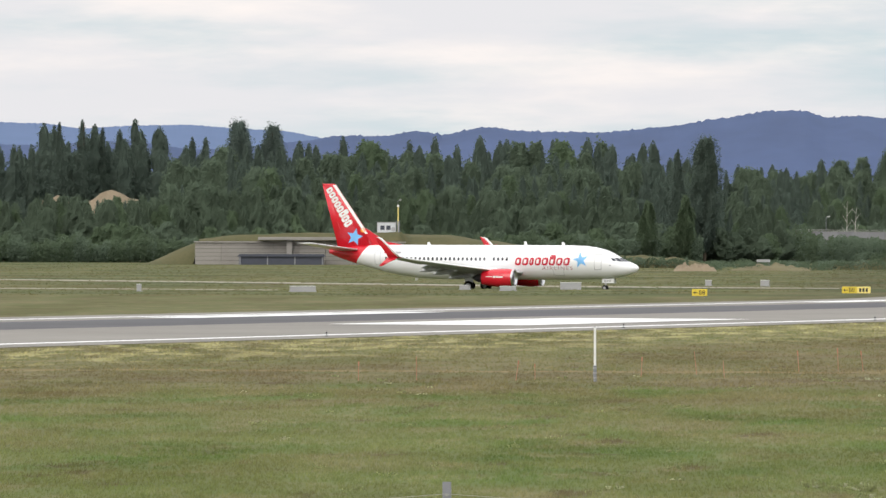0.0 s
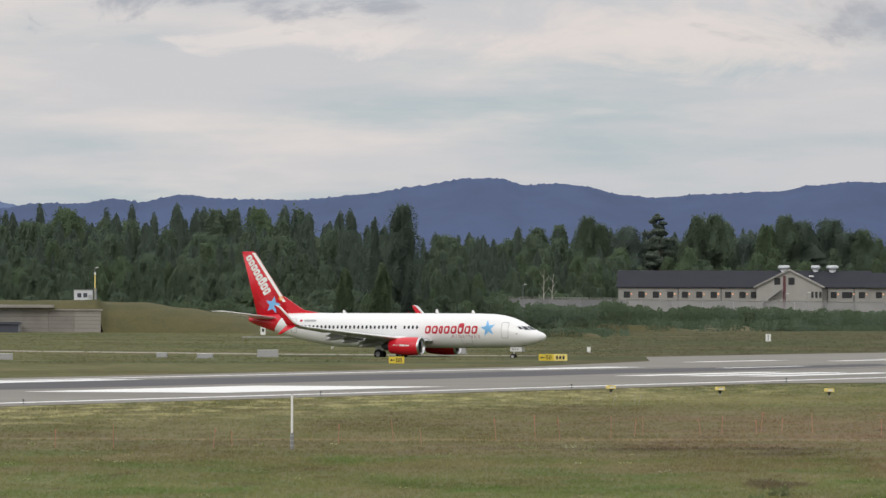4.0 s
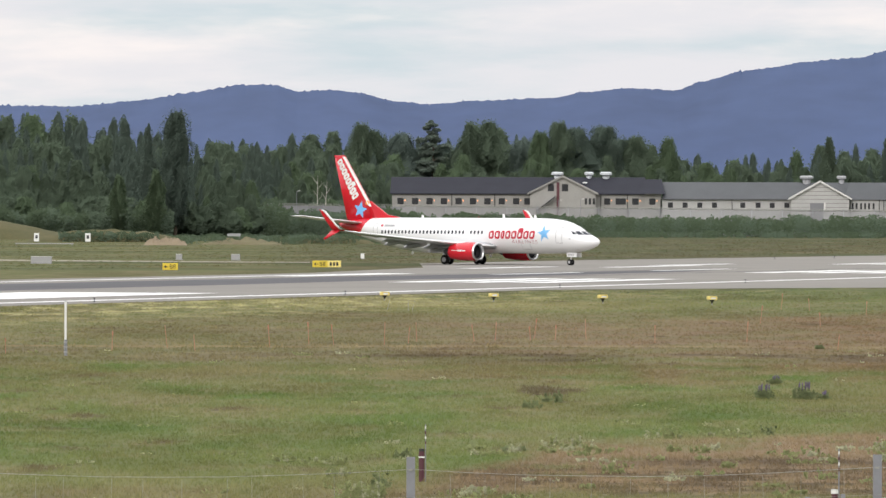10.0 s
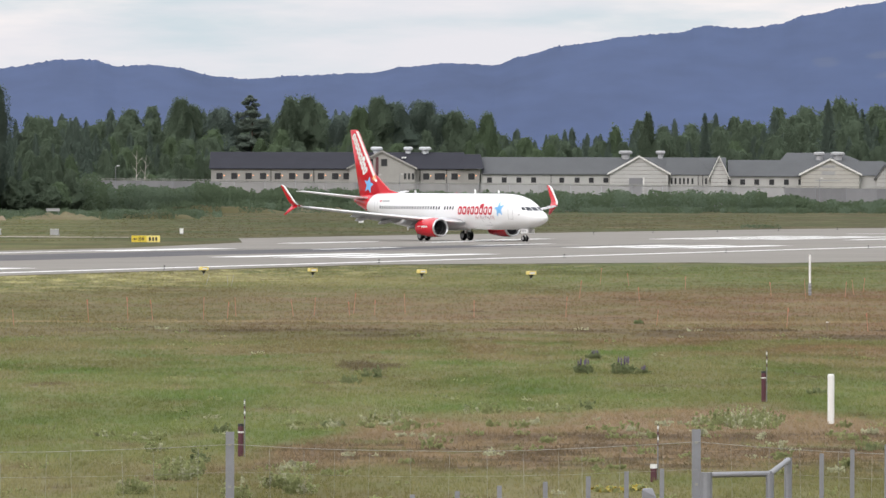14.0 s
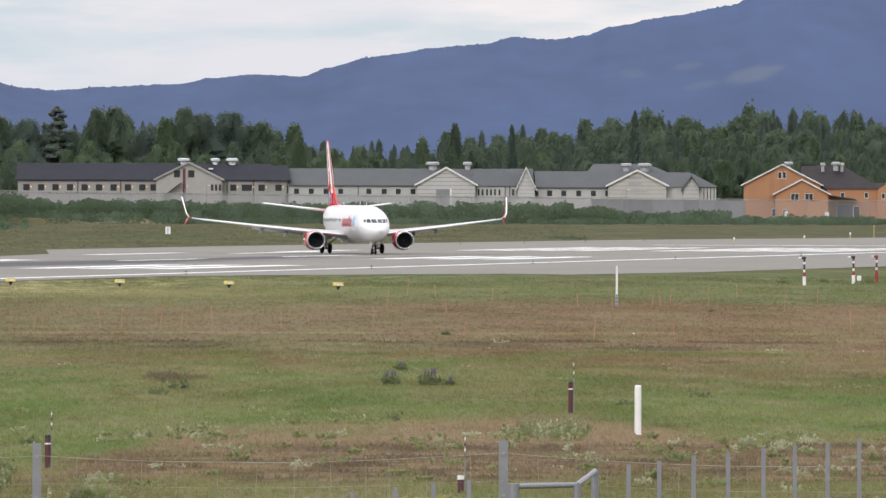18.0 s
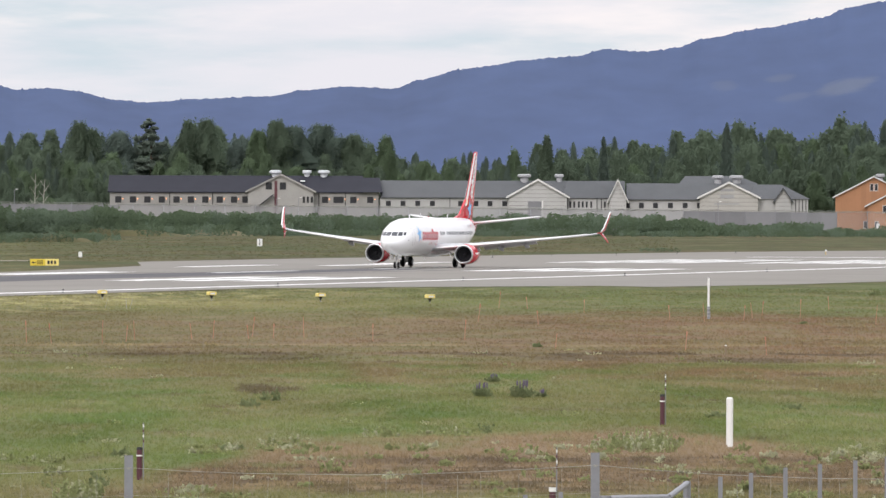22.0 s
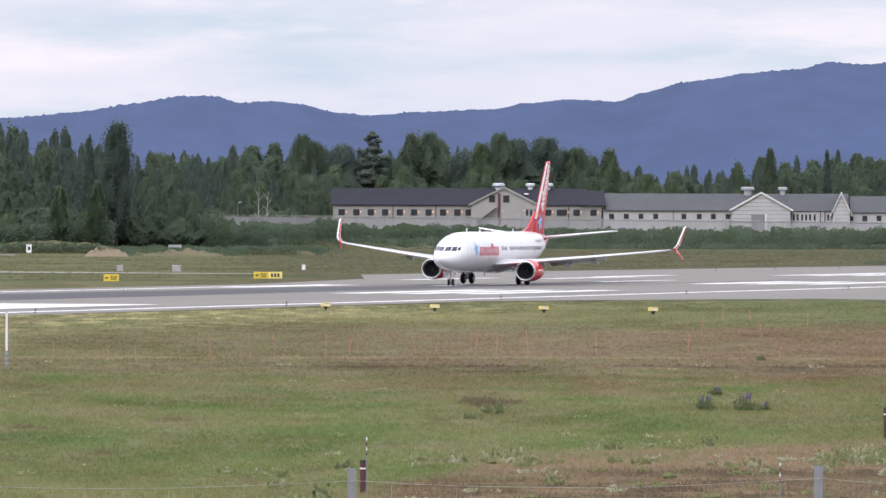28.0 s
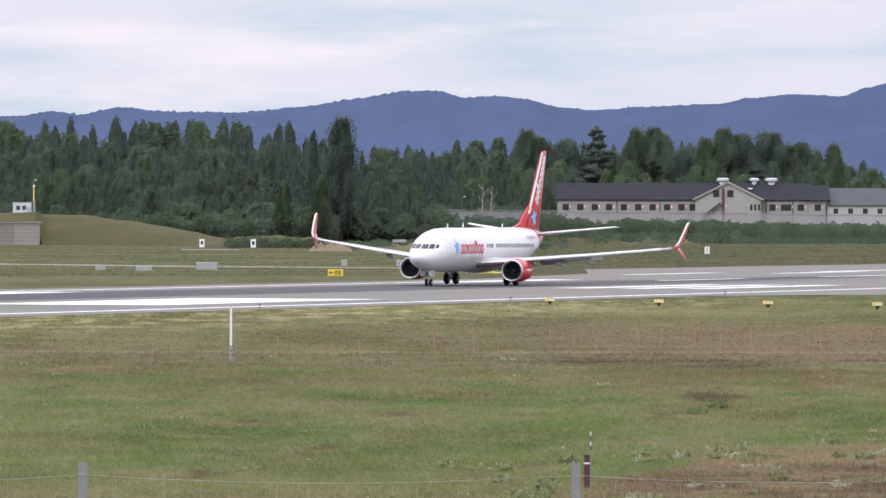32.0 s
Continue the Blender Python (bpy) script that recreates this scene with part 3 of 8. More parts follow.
def build_runway():
    base = solid("runway", strip([on_runway(s, n) for s, n in
                 [(150, -284), (905, -284), (905, -277), (150, -277)]], 0.02), M["asphalt"],
                 "grey asphalt runway with white markings and dark rubber", "runway", kind="structure")
    # the paved surface in sheets that butt end to end
    bmx = bmesh.new()
    outline = [(150, -213.5), (745, -213.5), (778, -194), (771, -187), (800, -182), (1400, -165), (1400, -282), (1290, -306), (1120, -316),
               (1050, -316), (985, -296), (905, -284), (150, -284)]
    bmx.faces.new([bmx.verts.new((*on_runway(s, n), 0.03)) for s, n in outline])
    bmesh.ops.triangulate(bmx, faces=bmx.faces[:])
    bmx.normal_update()
    for fc in bmx.faces:
        if fc.normal.z < 0:
            fc.normal_flip()
    part("asphalt_surface", bmx, M["asphalt"], base)
    part("rubber_band", strip([on_runway(s, n) for s, n in [(150, -270), (150, -248), (780, -250), (960, -256), (960, -262), (800, -269)]], 0.036),
         M["rubber"], base, "dark rubber-streaked strip of asphalt")

    # tyre marks: long thin dark streaks that fade into the band
    rng = random.Random(21)
    for k in range(16):
        s0 = rng.uniform(420, 880)
        n0 = rng.choice((-245.5, -251.0, -257.5, -263.0, -266.5)) + rng.uniform(-1.6, 1.6)
        ln, w, dn = rng.uniform(60, 190), rng.uniform(0.35, 1.1), rng.uniform(-1.0, 1.0)
        part("tyre_mark", strip([on_runway(s0, n0), on_runway(s0 + ln, n0 + dn), on_runway(s0 + ln * 0.8, n0 + dn + w), on_runway(s0 + ln * 0.1, n0 + w)], 0.040),
             M["rubber"], base, "dark tyre streak")
    # sealed cracks, a shade darker than the asphalt
    for k in range(10):
        s0 = rng.uniform(560, 1150)
        n0 = rng.uniform(-275, -222)
        part("sealed_crack", strip([on_runway(s0, n0), on_runway(s0 + 0.35, n0), on_runway(s0 + 0.9, n0 - rng.uniform(8, 22)), on_runway(s0 + 0.6, n0 - rng.uniform(8, 22))], 0.042),
             M["rubber"], base)

    def mark(name, s0, s1, n0, n1, label=""):
        part(name, strip([on_runway(s0, n0), on_runway(s1, n0), on_runway(s1, n1), on_runway(s0, n1)], 0.045), M["paint"], base, label)

    mark("edge_line", 150, 1180, -220.2, -218.6, "white painted edge line")
    mark("edge_line", 150, 905, -276.6, -275.0, "white painted edge line")
    mark("aiming_mark", 652, 704, -243.5, -228.0, "large white aiming block")
    mark("aiming_mark", 690, 748, -273.5, -268.5, "large white aiming block")
    for k in range(3):
        mark("touchdown_bar", 806, 852, -231 - 5.6 * k, -234.4 - 5.6 * k)
        mark("touchdown_bar", 932, 972, -232 - 5.6 * k, -235.4 - 5.6 * k)
    mark("touchdown_bar", 864, 902, -274.5, -271.5)
    mark("centre_dash", 895, 925, -262.5, -261.0)
    mark("centre_dash", 955, 985, -262.5, -261.0)
    for s0, s1, n in ((972, 1006, -287.5), (998, 1034, -279.0), (1030, 1062, -282.5)):
        mark("guide_stripe", s0, s1, n - 1.2, n + 1.2)
    for k in range(10):
        n = -228.5 - 4.6 * k
        if k != 5:
            mark("threshold_bar", 1062 + (k % 2), 1128, n - 1.2, n + 1.2)
    mark("threshold_line", 1176, 1180, -274, -220)
    # the worn taxiway beyond
    strips = solid("taxiway", strip([(-175, 1258), (-108, 1263), (-68, 1204), (-30, 1146), (-12, 1128), (4, 1116), (4, 1106), (-14, 1112),
                                     (-33, 1128), (-70, 1186), (-110, 1245), (-175, 1240)], 0.03), M["concrete_strip"],
                   "pale worn concrete taxiway in the grass", "taxiway", kind="structure")
    part("concrete_strip", strip([(-200, 1110), (-93, 1086), (-60, 1066), (-60, 1058), (-94, 1074), (-200, 1096)], 0.03), M["concrete_strip"], strips)


# skyline of the hills: bearing (thousandths of a radian) and height at 4300 m
SKYLINE = [(-92, 44), (-82.5, 43), (-72, 45), (-65, 41), (-58, 43), (-53, 45.5), (-50, 47.5), (-45, 47.4),
           (-42, 49.7), (-39, 48), (-35, 51.5), (-30.4, 49.6), (-22.7, 49.2), (-15.6, 51.8), (-10.9, 55.2), (-5, 59.0), (-1.4, 59.0),
           (1, 56.0), (4.5, 57.0), (7.5, 55.5), (11, 52.0), (14.5, 50.5), (20, 52.2), (28, 53.6), (30.5, 56), (36, 58), (40.5, 57),
           (43.3, 61.0), (47.5, 65.8), (55.8, 70.7), (60, 72.0), (62.4, 75), (66.9, 74), (70.6, 76), (72.6, 79.5), (79, 84.5), (85.5, 89.5),
           (88, 94), (91.4, 96.5), (95.5, 97), (104, 96.5), (125, 98)]


def ridge_height(table, b):
    for (b0, h0), (b1, h1) in zip(table, table[1:]):
        if b0 <= b <= b1:
            k = (b - b0) / (b1 - b0)
            k = k * k * (3 - 2 * k) * 0.5 + k * 0.5
            return h0 + (h1 - h0) * k
    return table[0][1] if b < table[0][0] else table[-1][1]


def build_hills():
    def range_of(name, table, d_top, d_foot, mat, label, rough, b0, b1, foot):
        cols, rows = 1100, 14
        verts, faces = [], []
        for i in range(cols + 1):
            b = b0 + (b1 - b0) * i / cols
            top = ridge_height(table, b) + 0.5 * rough * noise.noise(Vector((b * 0.5, 3.1, d_top)))
            jag = rough * (noise.fractal(Vector((b * 2.2, 3.1, d_top)), 0.9, 2.0, 5) + 2.2 * max(0.0, noise.noise(Vector((b * 9.0, 1.0, d_top)))))
            for j in range(rows + 1):
                k = j / rows
                d = d_foot + (d_top - d_foot) * k
                z = foot + (top - foot) * (k ** 0.8)
                if 0 < j < rows:
                    z += 1.5 * noise.noise(Vector((b * 0.12, k * 3.0, 7.7))) * (1 - k)
                if j == rows:
                    z += jag
                verts.append((d * math.sin(b / 1000), d * math.cos(b / 1000), z))
        for i in range(cols):
            for j in range(rows):
                a = i * (rows + 1) + j
                faces.append((a, a + rows + 1, a + rows + 2, a + 1))
        ob = new(name, soup(name, verts, faces, [mat], smooth=True))
        tagged(ob, label, "hills", kind="structure")

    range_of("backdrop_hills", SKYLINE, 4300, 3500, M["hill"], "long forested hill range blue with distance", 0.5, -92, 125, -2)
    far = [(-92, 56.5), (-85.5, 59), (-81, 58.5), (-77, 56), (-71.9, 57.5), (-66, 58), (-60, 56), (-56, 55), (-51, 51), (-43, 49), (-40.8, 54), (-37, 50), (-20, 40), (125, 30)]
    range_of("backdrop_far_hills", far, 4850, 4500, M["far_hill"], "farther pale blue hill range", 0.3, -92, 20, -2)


def add_clearings(m):
    """Pale felled patches on the slope of a far wood: direction seen from the field, height on the slope, half sizes, tilt."""
    n, l = m.node_tree.nodes, m.node_tree.links
    p = n["Principled BSDF"]
    co, sep, nz = (n.new(k) for k in ("ShaderNodeTexCoord", "ShaderNodeSeparateXYZ", "ShaderNodeTexNoise"))
    nz.inputs["Scale"].default_value, nz.inputs["Detail"].default_value, nz.inputs["Roughness"].default_value = 0.05, 5.0, 0.65
    l.new(co.outputs["Object"], sep.inputs[0])
    l.new(co.outputs["Object"], nz.inputs["Vector"])

    def calc(op, a, b, c=0.0):
        k = n.new("ShaderNodeMath")
        k.operation = op
        for i, v in enumerate((a, b, c)):
            if isinstance(v, (int, float)):
                k.inputs[i].default_value = v
            else:
                l.new(v, k.inputs[i])
        return k.outputs[0]

    east = calc("DIVIDE", sep.outputs[0], sep.outputs[1])
    high = calc("DIVIDE", calc("SUBTRACT", sep.outputs[2], EYE), sep.outputs[1])
    c = p.inputs["Base Color"].links[0].from_socket
    for b, e, wide, tall, tilt, shade in ((0.0880, 0.01195, 0.0034, 0.0009, 0.22, 0.42), (0.0812, 0.01280, 0.0018, 0.0005, 0.10, 0.26),
                                          (0.0825, 0.01080, 0.0022, 0.0005, 0.15, 0.22), (0.0752, 0.01200, 0.0016, 0.0006, 0.0, 0.20)):
        dx = calc("DIVIDE", calc("SUBTRACT", east, b), wide)
        dz = calc("DIVIDE", calc("SUBTRACT", calc("SUBTRACT", high, e), calc("MULTIPLY", calc("SUBTRACT", east, b), tilt)), tall)
        far = calc("ADD", calc("MULTIPLY", dx, dx), calc("MULTIPLY", dz, dz))
        edge = calc("ADD", calc("SUBTRACT", 1.0, far), calc("MULTIPLY_ADD", nz.outputs[0], 2.0, -1.0))
        rp, mx = n.new("ShaderNodeMapRange"), n.new("ShaderNodeMix")
        rp.interpolation_type = "SMOOTHSTEP"
        rp.inputs[1].default_value, rp.inputs[2].default_value, rp.inputs[4].default_value = -0.2, 0.9, shade
        mx.data_type = "RGBA"
        # felled ground, its colour blued with haze like the slope's
        mx.inputs[7].default_value = (0.135, 0.150, 0.178, 1)
        l.new(edge, rp.inputs[0])
        l.new(rp.outputs[0], mx.inputs[0])
        l.new(c, mx.inputs[6])
        c = mx.outputs[2]
    l.new(c, p.inputs["Base Color"])


add_clearings(M["hill"])
build_ground()
build_runway()
build_hills()


# ---- the airliner ----
# stations from the nose: distance back, height of the centre, half width, half height
FUSELAGE = [(0, 2.630, 0.03, 0.030), (0.12, 2.630, 0.27, 0.250), (0.4, 2.605, 0.53, 0.455), (0.9, 2.605, 0.83, 0.675), (1.5, 2.635, 1.08, 0.885),
            (2.2, 2.730, 1.31, 1.130), (3, 2.910, 1.52, 1.430), (4, 3.070, 1.70, 1.690), (5.2, 3.190, 1.82, 1.860), (6.5, 3.250, 1.87, 1.950),
            (8.5, 3.270, 1.88, 1.990), (12, 3.27, 1.88, 1.99), (15, 3.27, 1.88, 1.99), (20, 3.27, 1.88, 1.99), (24, 3.27, 1.88, 1.99),
            (26.5, 3.33, 1.87, 1.93), (29, 3.49, 1.74, 1.78), (31, 3.68, 1.52, 1.58), (33, 3.91, 1.22, 1.30), (34.8, 4.11, 0.93, 1.02),
            (36.3, 4.28, 0.63, 0.72), (37.4, 4.40, 0.38, 0.44), (38.05, 4.46, 0.17, 0.22)]
AFT = 19.7  # the thing's origin lies this far behind the nose, on the ground between the main wheels


def station(a):
    for s0, s1 in zip(FUSELAGE, FUSELAGE[1:]):
        if s0[0] <= a <= s1[0]:
            k = (a - s0[0]) / (s1[0] - s0[0])
            return tuple(u + (v - u) * k for u, v in zip(s0[1:], s1[1:]))
    return FUSELAGE[-1][1:]


def skin(a, z, side, lift=0.012):
    """The point of the fuselage skin at a distance behind the nose and a height, on one side (1: left, -1: right)."""
    zc, w, h = station(a)
    c = max(-0.999, min(0.999, (z - zc) / h))
    s = math.sqrt(1 - c * c)
    return Vector((AFT - a, side * (w * s + lift * max(s, 0.2)), zc + h * c + lift * c))


def decal(polygons, side, lift=0.014, fine=0.3):
    """Flat shapes given as (distance behind the nose, height), laid on the fuselage skin."""
    bm = bmesh.new()
    for poly in polygons:
        bm.faces.new([bm.verts.new((a, 0, z)) for a, z in poly])
    bmesh.ops.triangulate(bm, faces=bm.faces[:])
    for _ in range(4):
        long_edges = [e for e in bm.edges if e.calc_length() > fine]
        if not long_edges:
            break
        bmesh.ops.subdivide_edges(bm, edges=long_edges, cuts=1)
        bmesh.ops.triangulate(bm, faces=bm.faces[:])
    for v in bm.verts:
        v.co = skin(v.co.x, v.co.z, side, lift)
    bmesh.ops.recalc_face_normals(bm, faces=bm.faces)
    return bm


def rounded(a0, a1, z0, z1, r, lean=0.0):
    pts = []
    for ca, cz, start in ((a1 - r, z1 - r, 0), (a0 + r, z1 - r, 90), (a0 + r, z0 + r, 180), (a1 - r, z0 + r, 270)):
        for k in range(4):
            t = radians(start + 30 * k)
            pts.append((ca + r * math.cos(t), cz + r * math.sin(t)))
    return [(a + lean * (z - z0), z) for a, z in pts]


def star(ca, cz, r, turn=0.0, inner=0.45, arms=5, squash=1.0):
    pts = []
    for k in range(arms * 2):
        t = radians(90 + turn + k * 180 / arms)
        q = r if k % 2 == 0 else r * inner
        pts.append((ca + q * math.cos(t), cz + squash * q * math.sin(t)))
    return pts


def ring(outer, inner):
    """A closed band between two outlines of equal length, as quads."""
    k = len(outer)
    return [[outer[i], outer[(i + 1) % k], inner[(i + 1) % k], inner[i]] for i in range(k)]


def wing_section(le, te, y, z, thick, droop=0.0, steps=9):
    """A wing section between a leading and a trailing edge (distances behind the nose)."""
    c = te - le
    up, low = [], []
    for i in range(steps):
        k = i / (steps - 1)
        x = k * k * (3 - 2 * k) * 0.5 + k * 0.5
        t = thick * c * (1.48 * math.sqrt(x) - 0.63 * x - 1.758 * x * x + 1.4215 * x ** 3 - 0.5075 * x ** 4) + 0.006
        base = z - droop * x * c
        up.append((AFT - le - x * c, y, base + t * 1.1))
        low.append((AFT - le - x * c, y, base - t * 0.9))
    return up + low[::-1]


def blade_section(le, te, centre, normal, thick, steps=7):
    """As wing_section, round any point and with any direction of thickness."""
    pts, back = [], []
    for i in range(steps):
        x = i / (steps - 1)
        t = thick * (te - le) * (1.48 * math.sqrt(x) - 0.63 * x - 1.758 * x * x + 1.4215 * x ** 3 - 0.5075 * x ** 4) + 0.005
        p = Vector((AFT - le - x * (te - le), centre[0], centre[1]))
        off = Vector((0, normal[0], normal[1])) * t
        pts.append(p + off)
        back.append(p - off)
    return pts + back[::-1]


def round_ring(a, y, z, r, sides=28, flat=0.0):
    pts = []
    for i in range(sides):
        t = 2 * math.pi * i / sides
        q = r * (1 - flat * max(0.0, -math.cos(t)) ** 3)
        pts.append((AFT - a, y + r * math.sin(t), z + q * math.cos(t)))
    return pts


def split_by(bm, test):
    """Take the faces that pass a test out of a mesh into a new one."""
    other = bm.copy()
    a = [f for f in bm.faces if test(f.calc_center_median())]
    b = [f for f in other.faces if not test(f.calc_center_median())]
    bmesh.ops.delete(bm, geom=a, context="FACES")
    bmesh.ops.delete(other, geom=b, context="FACES")
    return bm, other


SPINNING = []  # wheels that turn as the aircraft rolls: object, radius, place in its parent


def build_airliner():
    plane = thing("airliner", "white twin-engine airliner with red tail and engines taxiing", "airplane", pose(0, 0, 0))
    rings = []
    dense = [s[0] for s in FUSELAGE]
    stations = sorted(set(dense + [k * 0.5 for k in range(1, 76)]))
    for a in stations:
        zc, w, h = station(a)
        rings.append([(AFT - a, w * math.sin(2 * math.pi * i / 40), zc + h * math.cos(2 * math.pi * i / 40)) for i in range(40)])
    hull = loft(rings)
    bmesh.ops.bisect_plane(hull, geom=hull.verts[:] + hull.edges[:] + hull.faces[:], plane_co=(AFT - 32.9, 0, 5.3), plane_no=(1, 0, -0.75))
    body, tail = split_by(hull, lambda c: (AFT - c.x) > 32.9 + (5.3 - c.z) * 0.75)
    part("fuselage", body, M["white"], plane, "white painted fuselage", True)
    part("tail_cone", tail, M["red"], plane, "red painted tail cone", True)
    # belly fairing between the wings
    rings = []
    for i in range(13):
        k = i / 12
        q = math.sin(math.pi * (0.04 + 0.92 * k)) ** 0.5
        a = 12.4 + 11.4 * k
        rings.append([(AFT - a, 2.0 * q * math.sin(t), 2.15 + (1.02 * q) * math.cos(t)) for t in [2 * math.pi * j / 24 for j in range(24)]])
    part("belly_fairing", loft(rings), M["white"], plane, "", True)

    # wings
    for side in (1, -1):
        secs = [(13.3, 21.0, 1.2, 2.05, 0.115), (14.6, 20.95, 2.6, 2.18, 0.115), (16.35, 20.9, 5.0, 2.42, 0.105), (19.1, 22.3, 10.2, 2.98, 0.10),
                (22.45, 24.15, 16.6, 3.72, 0.095), (22.75, 24.35, 17.05, 3.82, 0.09)]
        wing = part("wing", loft([wing_section(le, te, side * y, z, th) for le, te, y, z, th in secs]), M["grey_wing"], plane,
                    "swept light grey wing", True)
        part("slat", loft([wing_section(le - 0.03, le + 0.7, side * y, z, 0.26) for le, te, y, z, th in
                           ((13.6, 0, 1.9, 2.11, 0), (14.6, 0, 2.6, 2.18, 0), (16.35, 0, 5.0, 2.42, 0), (19.1, 0, 10.2, 2.98, 0), (22.3, 0, 16.2, 3.68, 0))]), M["white"], wing, "bare leading-edge slat", True)
        for (a0, y0, z0, c0), (a1, y1, z1, c1) in (((20.3, 2.0, 2.05, 1.5), (20.4, 4.7, 2.32, 1.4)), ((20.6, 5.2, 2.36, 1.3), (22.0, 10.6, 2.95, 0.9))):
            part("flap", loft([wing_section(a0, a0 + c0, side * y0, z0, 0.10, 0.34), wing_section(a1, a1 + c1, side * y1, z1, 0.10, 0.34)]),
                 M["grey_wing"], wing, "lowered trailing-edge flap", True)
        part("aileron", loft([wing_section(22.35, 22.95, side * 11.2, 3.06, 0.10, 0.03), wing_section(23.6, 24.0, side * 15.6, 3.59, 0.10, 0.03)]),
             M["grey_wing"], wing, "", True)
        for y, a, z, length in ((3.4, 19.2, 1.80, 2.9), (7.0, 19.9, 2.28, 2.8), (9.6, 20.9, 2.60, 2.5)):
            rr = []
            for i in range(9):
                k = i / 8
                q = max(0.03, math.sin(math.pi * (0.03 + 0.94 * k)) ** 0.7)
                rr.append([(AFT - a - length * k, side * y + 0.17 * q * math.sin(t), z - 0.10 - 0.45 * k * k * 0.6 + 0.26 * q * math.cos(t))
                           for t in [2 * math.pi * j / 10 for j in range(10)]])
            part("flap_fairing", loft(rr), M["shadow_grey"], wing, "grey canoe-shaped fairing", True)
        up = [(22.75, 24.35, (17.05, 3.82), (0, 1)), (23.0, 24.45, (17.38, 3.95), (-0.5, 0.87)), (23.35, 24.6, (17.62, 4.35), (-0.93, 0.37)),
              (24.1, 25.2, (17.76, 5.15), (-0.98, 0.17)), (24.95, 25.75, (17.88, 6.0), (-0.98, 0.17)), (25.3, 25.8, (17.9, 6.15), (-0.98, 0.17))]
        bmw = loft([blade_section(le, te, (side * c[0], c[1]), (side * n[0], n[1]), 0.06) for le, te, c, n in up])
        winglet = part("winglet", bmw, M["red"], wing, "red upswept winglet", True)
        part("winglet_edge", loft([blade_section(le - 0.03, le + 0.40, (side * c[0], c[1]), (side * n[0], n[1]), 0.30) for le, te, c, n in up[1:]]),
             M["white"], wing, "white leading edge of the winglet", True)
        low = [(23.1, 24.5, (17.3, 3.86), (0.5, 0.87)), (24.0, 24.9, (17.55, 3.4), (0.9, 0.43)), (25.0, 25.4, (17.75, 2.86), (0.9, 0.43))]
        part("ventral_strake", loft([blade_section(le, te, (side * c[0], c[1]), (side * n[0], n[1]), 0.08) for le, te, c, n in low]),
             M["red"], wing, "small red downswept strake", True)

    # engines
    for side in (1, -1):
        y, z = side * 4.83, 1.47
        back = 1.45
        prof = [(13.50, 0.86), (13.43, 0.93), (13.47, 0.99), (13.65, 1.03), (14.25, 1.08), (15.05, 1.10), (15.9, 1.05), (16.7, 0.95), (17.3, 0.86)]
        eng = part("engine", loft([round_ring(a, y, z, r, flat=0.06) for a, r in prof[3:]], False), M["red"], plane, "red engine nacelle", True)
        part("inlet_lip", loft([round_ring(a, y, z, r, flat=0.06) for a, r in [(13.90, 0.80)] + prof[:4]], False), M["metal"], eng, "polished metal inlet lip", True)
        part("inlet_duct", loft([round_ring(a, y, z, r, flat=0.04) for a, r in ((13.90, 0.80), (14.55, 0.78), (14.60, 0.02))], False), M["dark_metal"], eng, "dark fan face", True)
        bmf = bmesh.new()
        for k in range(24):
            t = 2 * math.pi * k / 24
            c, s = math.cos(t), math.sin(t)
            c2, s2 = math.cos(t + 0.2), math.sin(t + 0.2)
            bmf.faces.new([bmf.verts.new(p) for p in ((AFT - 13.0 - back, y + 0.2 * s, z + 0.2 * c), (AFT - 12.95 - back, y + 0.76 * s, z + 0.76 * c),
                                                      (AFT - 13.1 - back, y + 0.76 * s2, z + 0.76 * c2), (AFT - 13.1 - back, y + 0.2 * s2, z + 0.2 * c2))])
        part("fan", bmf, M["dark_metal"], eng)
        part("spinner", loft([round_ring(a, y, z, r, 16) for a, r in ((14.17, 0.02), (14.25, 0.09), (14.45, 0.2))]), M["dark_metal"], eng, "dark fan spinner", True)
        part("nozzle", loft([round_ring(a, y, z, r, 20) for a, r in ((16.9, 0.8), (17.3, 0.62), (18.1, 0.42), (18.6, 0.12))]), M["dark_metal"], eng, "dark exhaust cone", True)
        part("pylon", loft([blade_section(le, te, (y, zz), (1, 0), 0.07) for le, te, zz in ((14.5, 18.6, 2.30), (14.7, 18.8, 2.45), (16.0, 18.9, 2.62))]), M["white"], eng, "", True)
        # a plain white mark on the outer face of the nacelle
        bml = bmesh.new()
        for a0, a1, z0, z1 in ((14.55, 15.05, 1.52, 1.66), (15.12, 15.40, 1.50, 1.70), (15.47, 15.75, 1.50, 1.70), (15.82, 16.7, 1.60, 1.66)):
            vs = []
            for a, zz in ((a0, z0), (a1, z0), (a1, z1), (a0, z1)):
                r = np.interp(a, [p[0] for p in prof[3:]], [p[1] for p in prof[3:]]) + 0.012
                vs.append(bml.verts.new((AFT - a, y + side * math.sqrt(max(0.01, r * r - (zz - z) ** 2)), zz)))
            bml.faces.new(vs)
        part("nacelle_mark", bml, M["enamel"], eng, "plain white bars of a mark")

    # fin, rudder, stabilisers
    fin_low, fin_top = (31.9, 36.9, 4.7), (37.35, 38.98, 12.35)

    def fin_at(k, cut0=0.0, cut1=1.0, thick=0.10):
        le = fin_low[0] + (fin_top[0] - fin_low[0]) * k
        te = fin_low[1] + (fin_top[1] - fin_low[1]) * k
        z = fin_low[2] + (fin_top[2] - fin_low[2]) * k
        return blade_section(le + (te - le) * cut0, le + (te - le) * cut1, (0, z), (1, 0), thick)

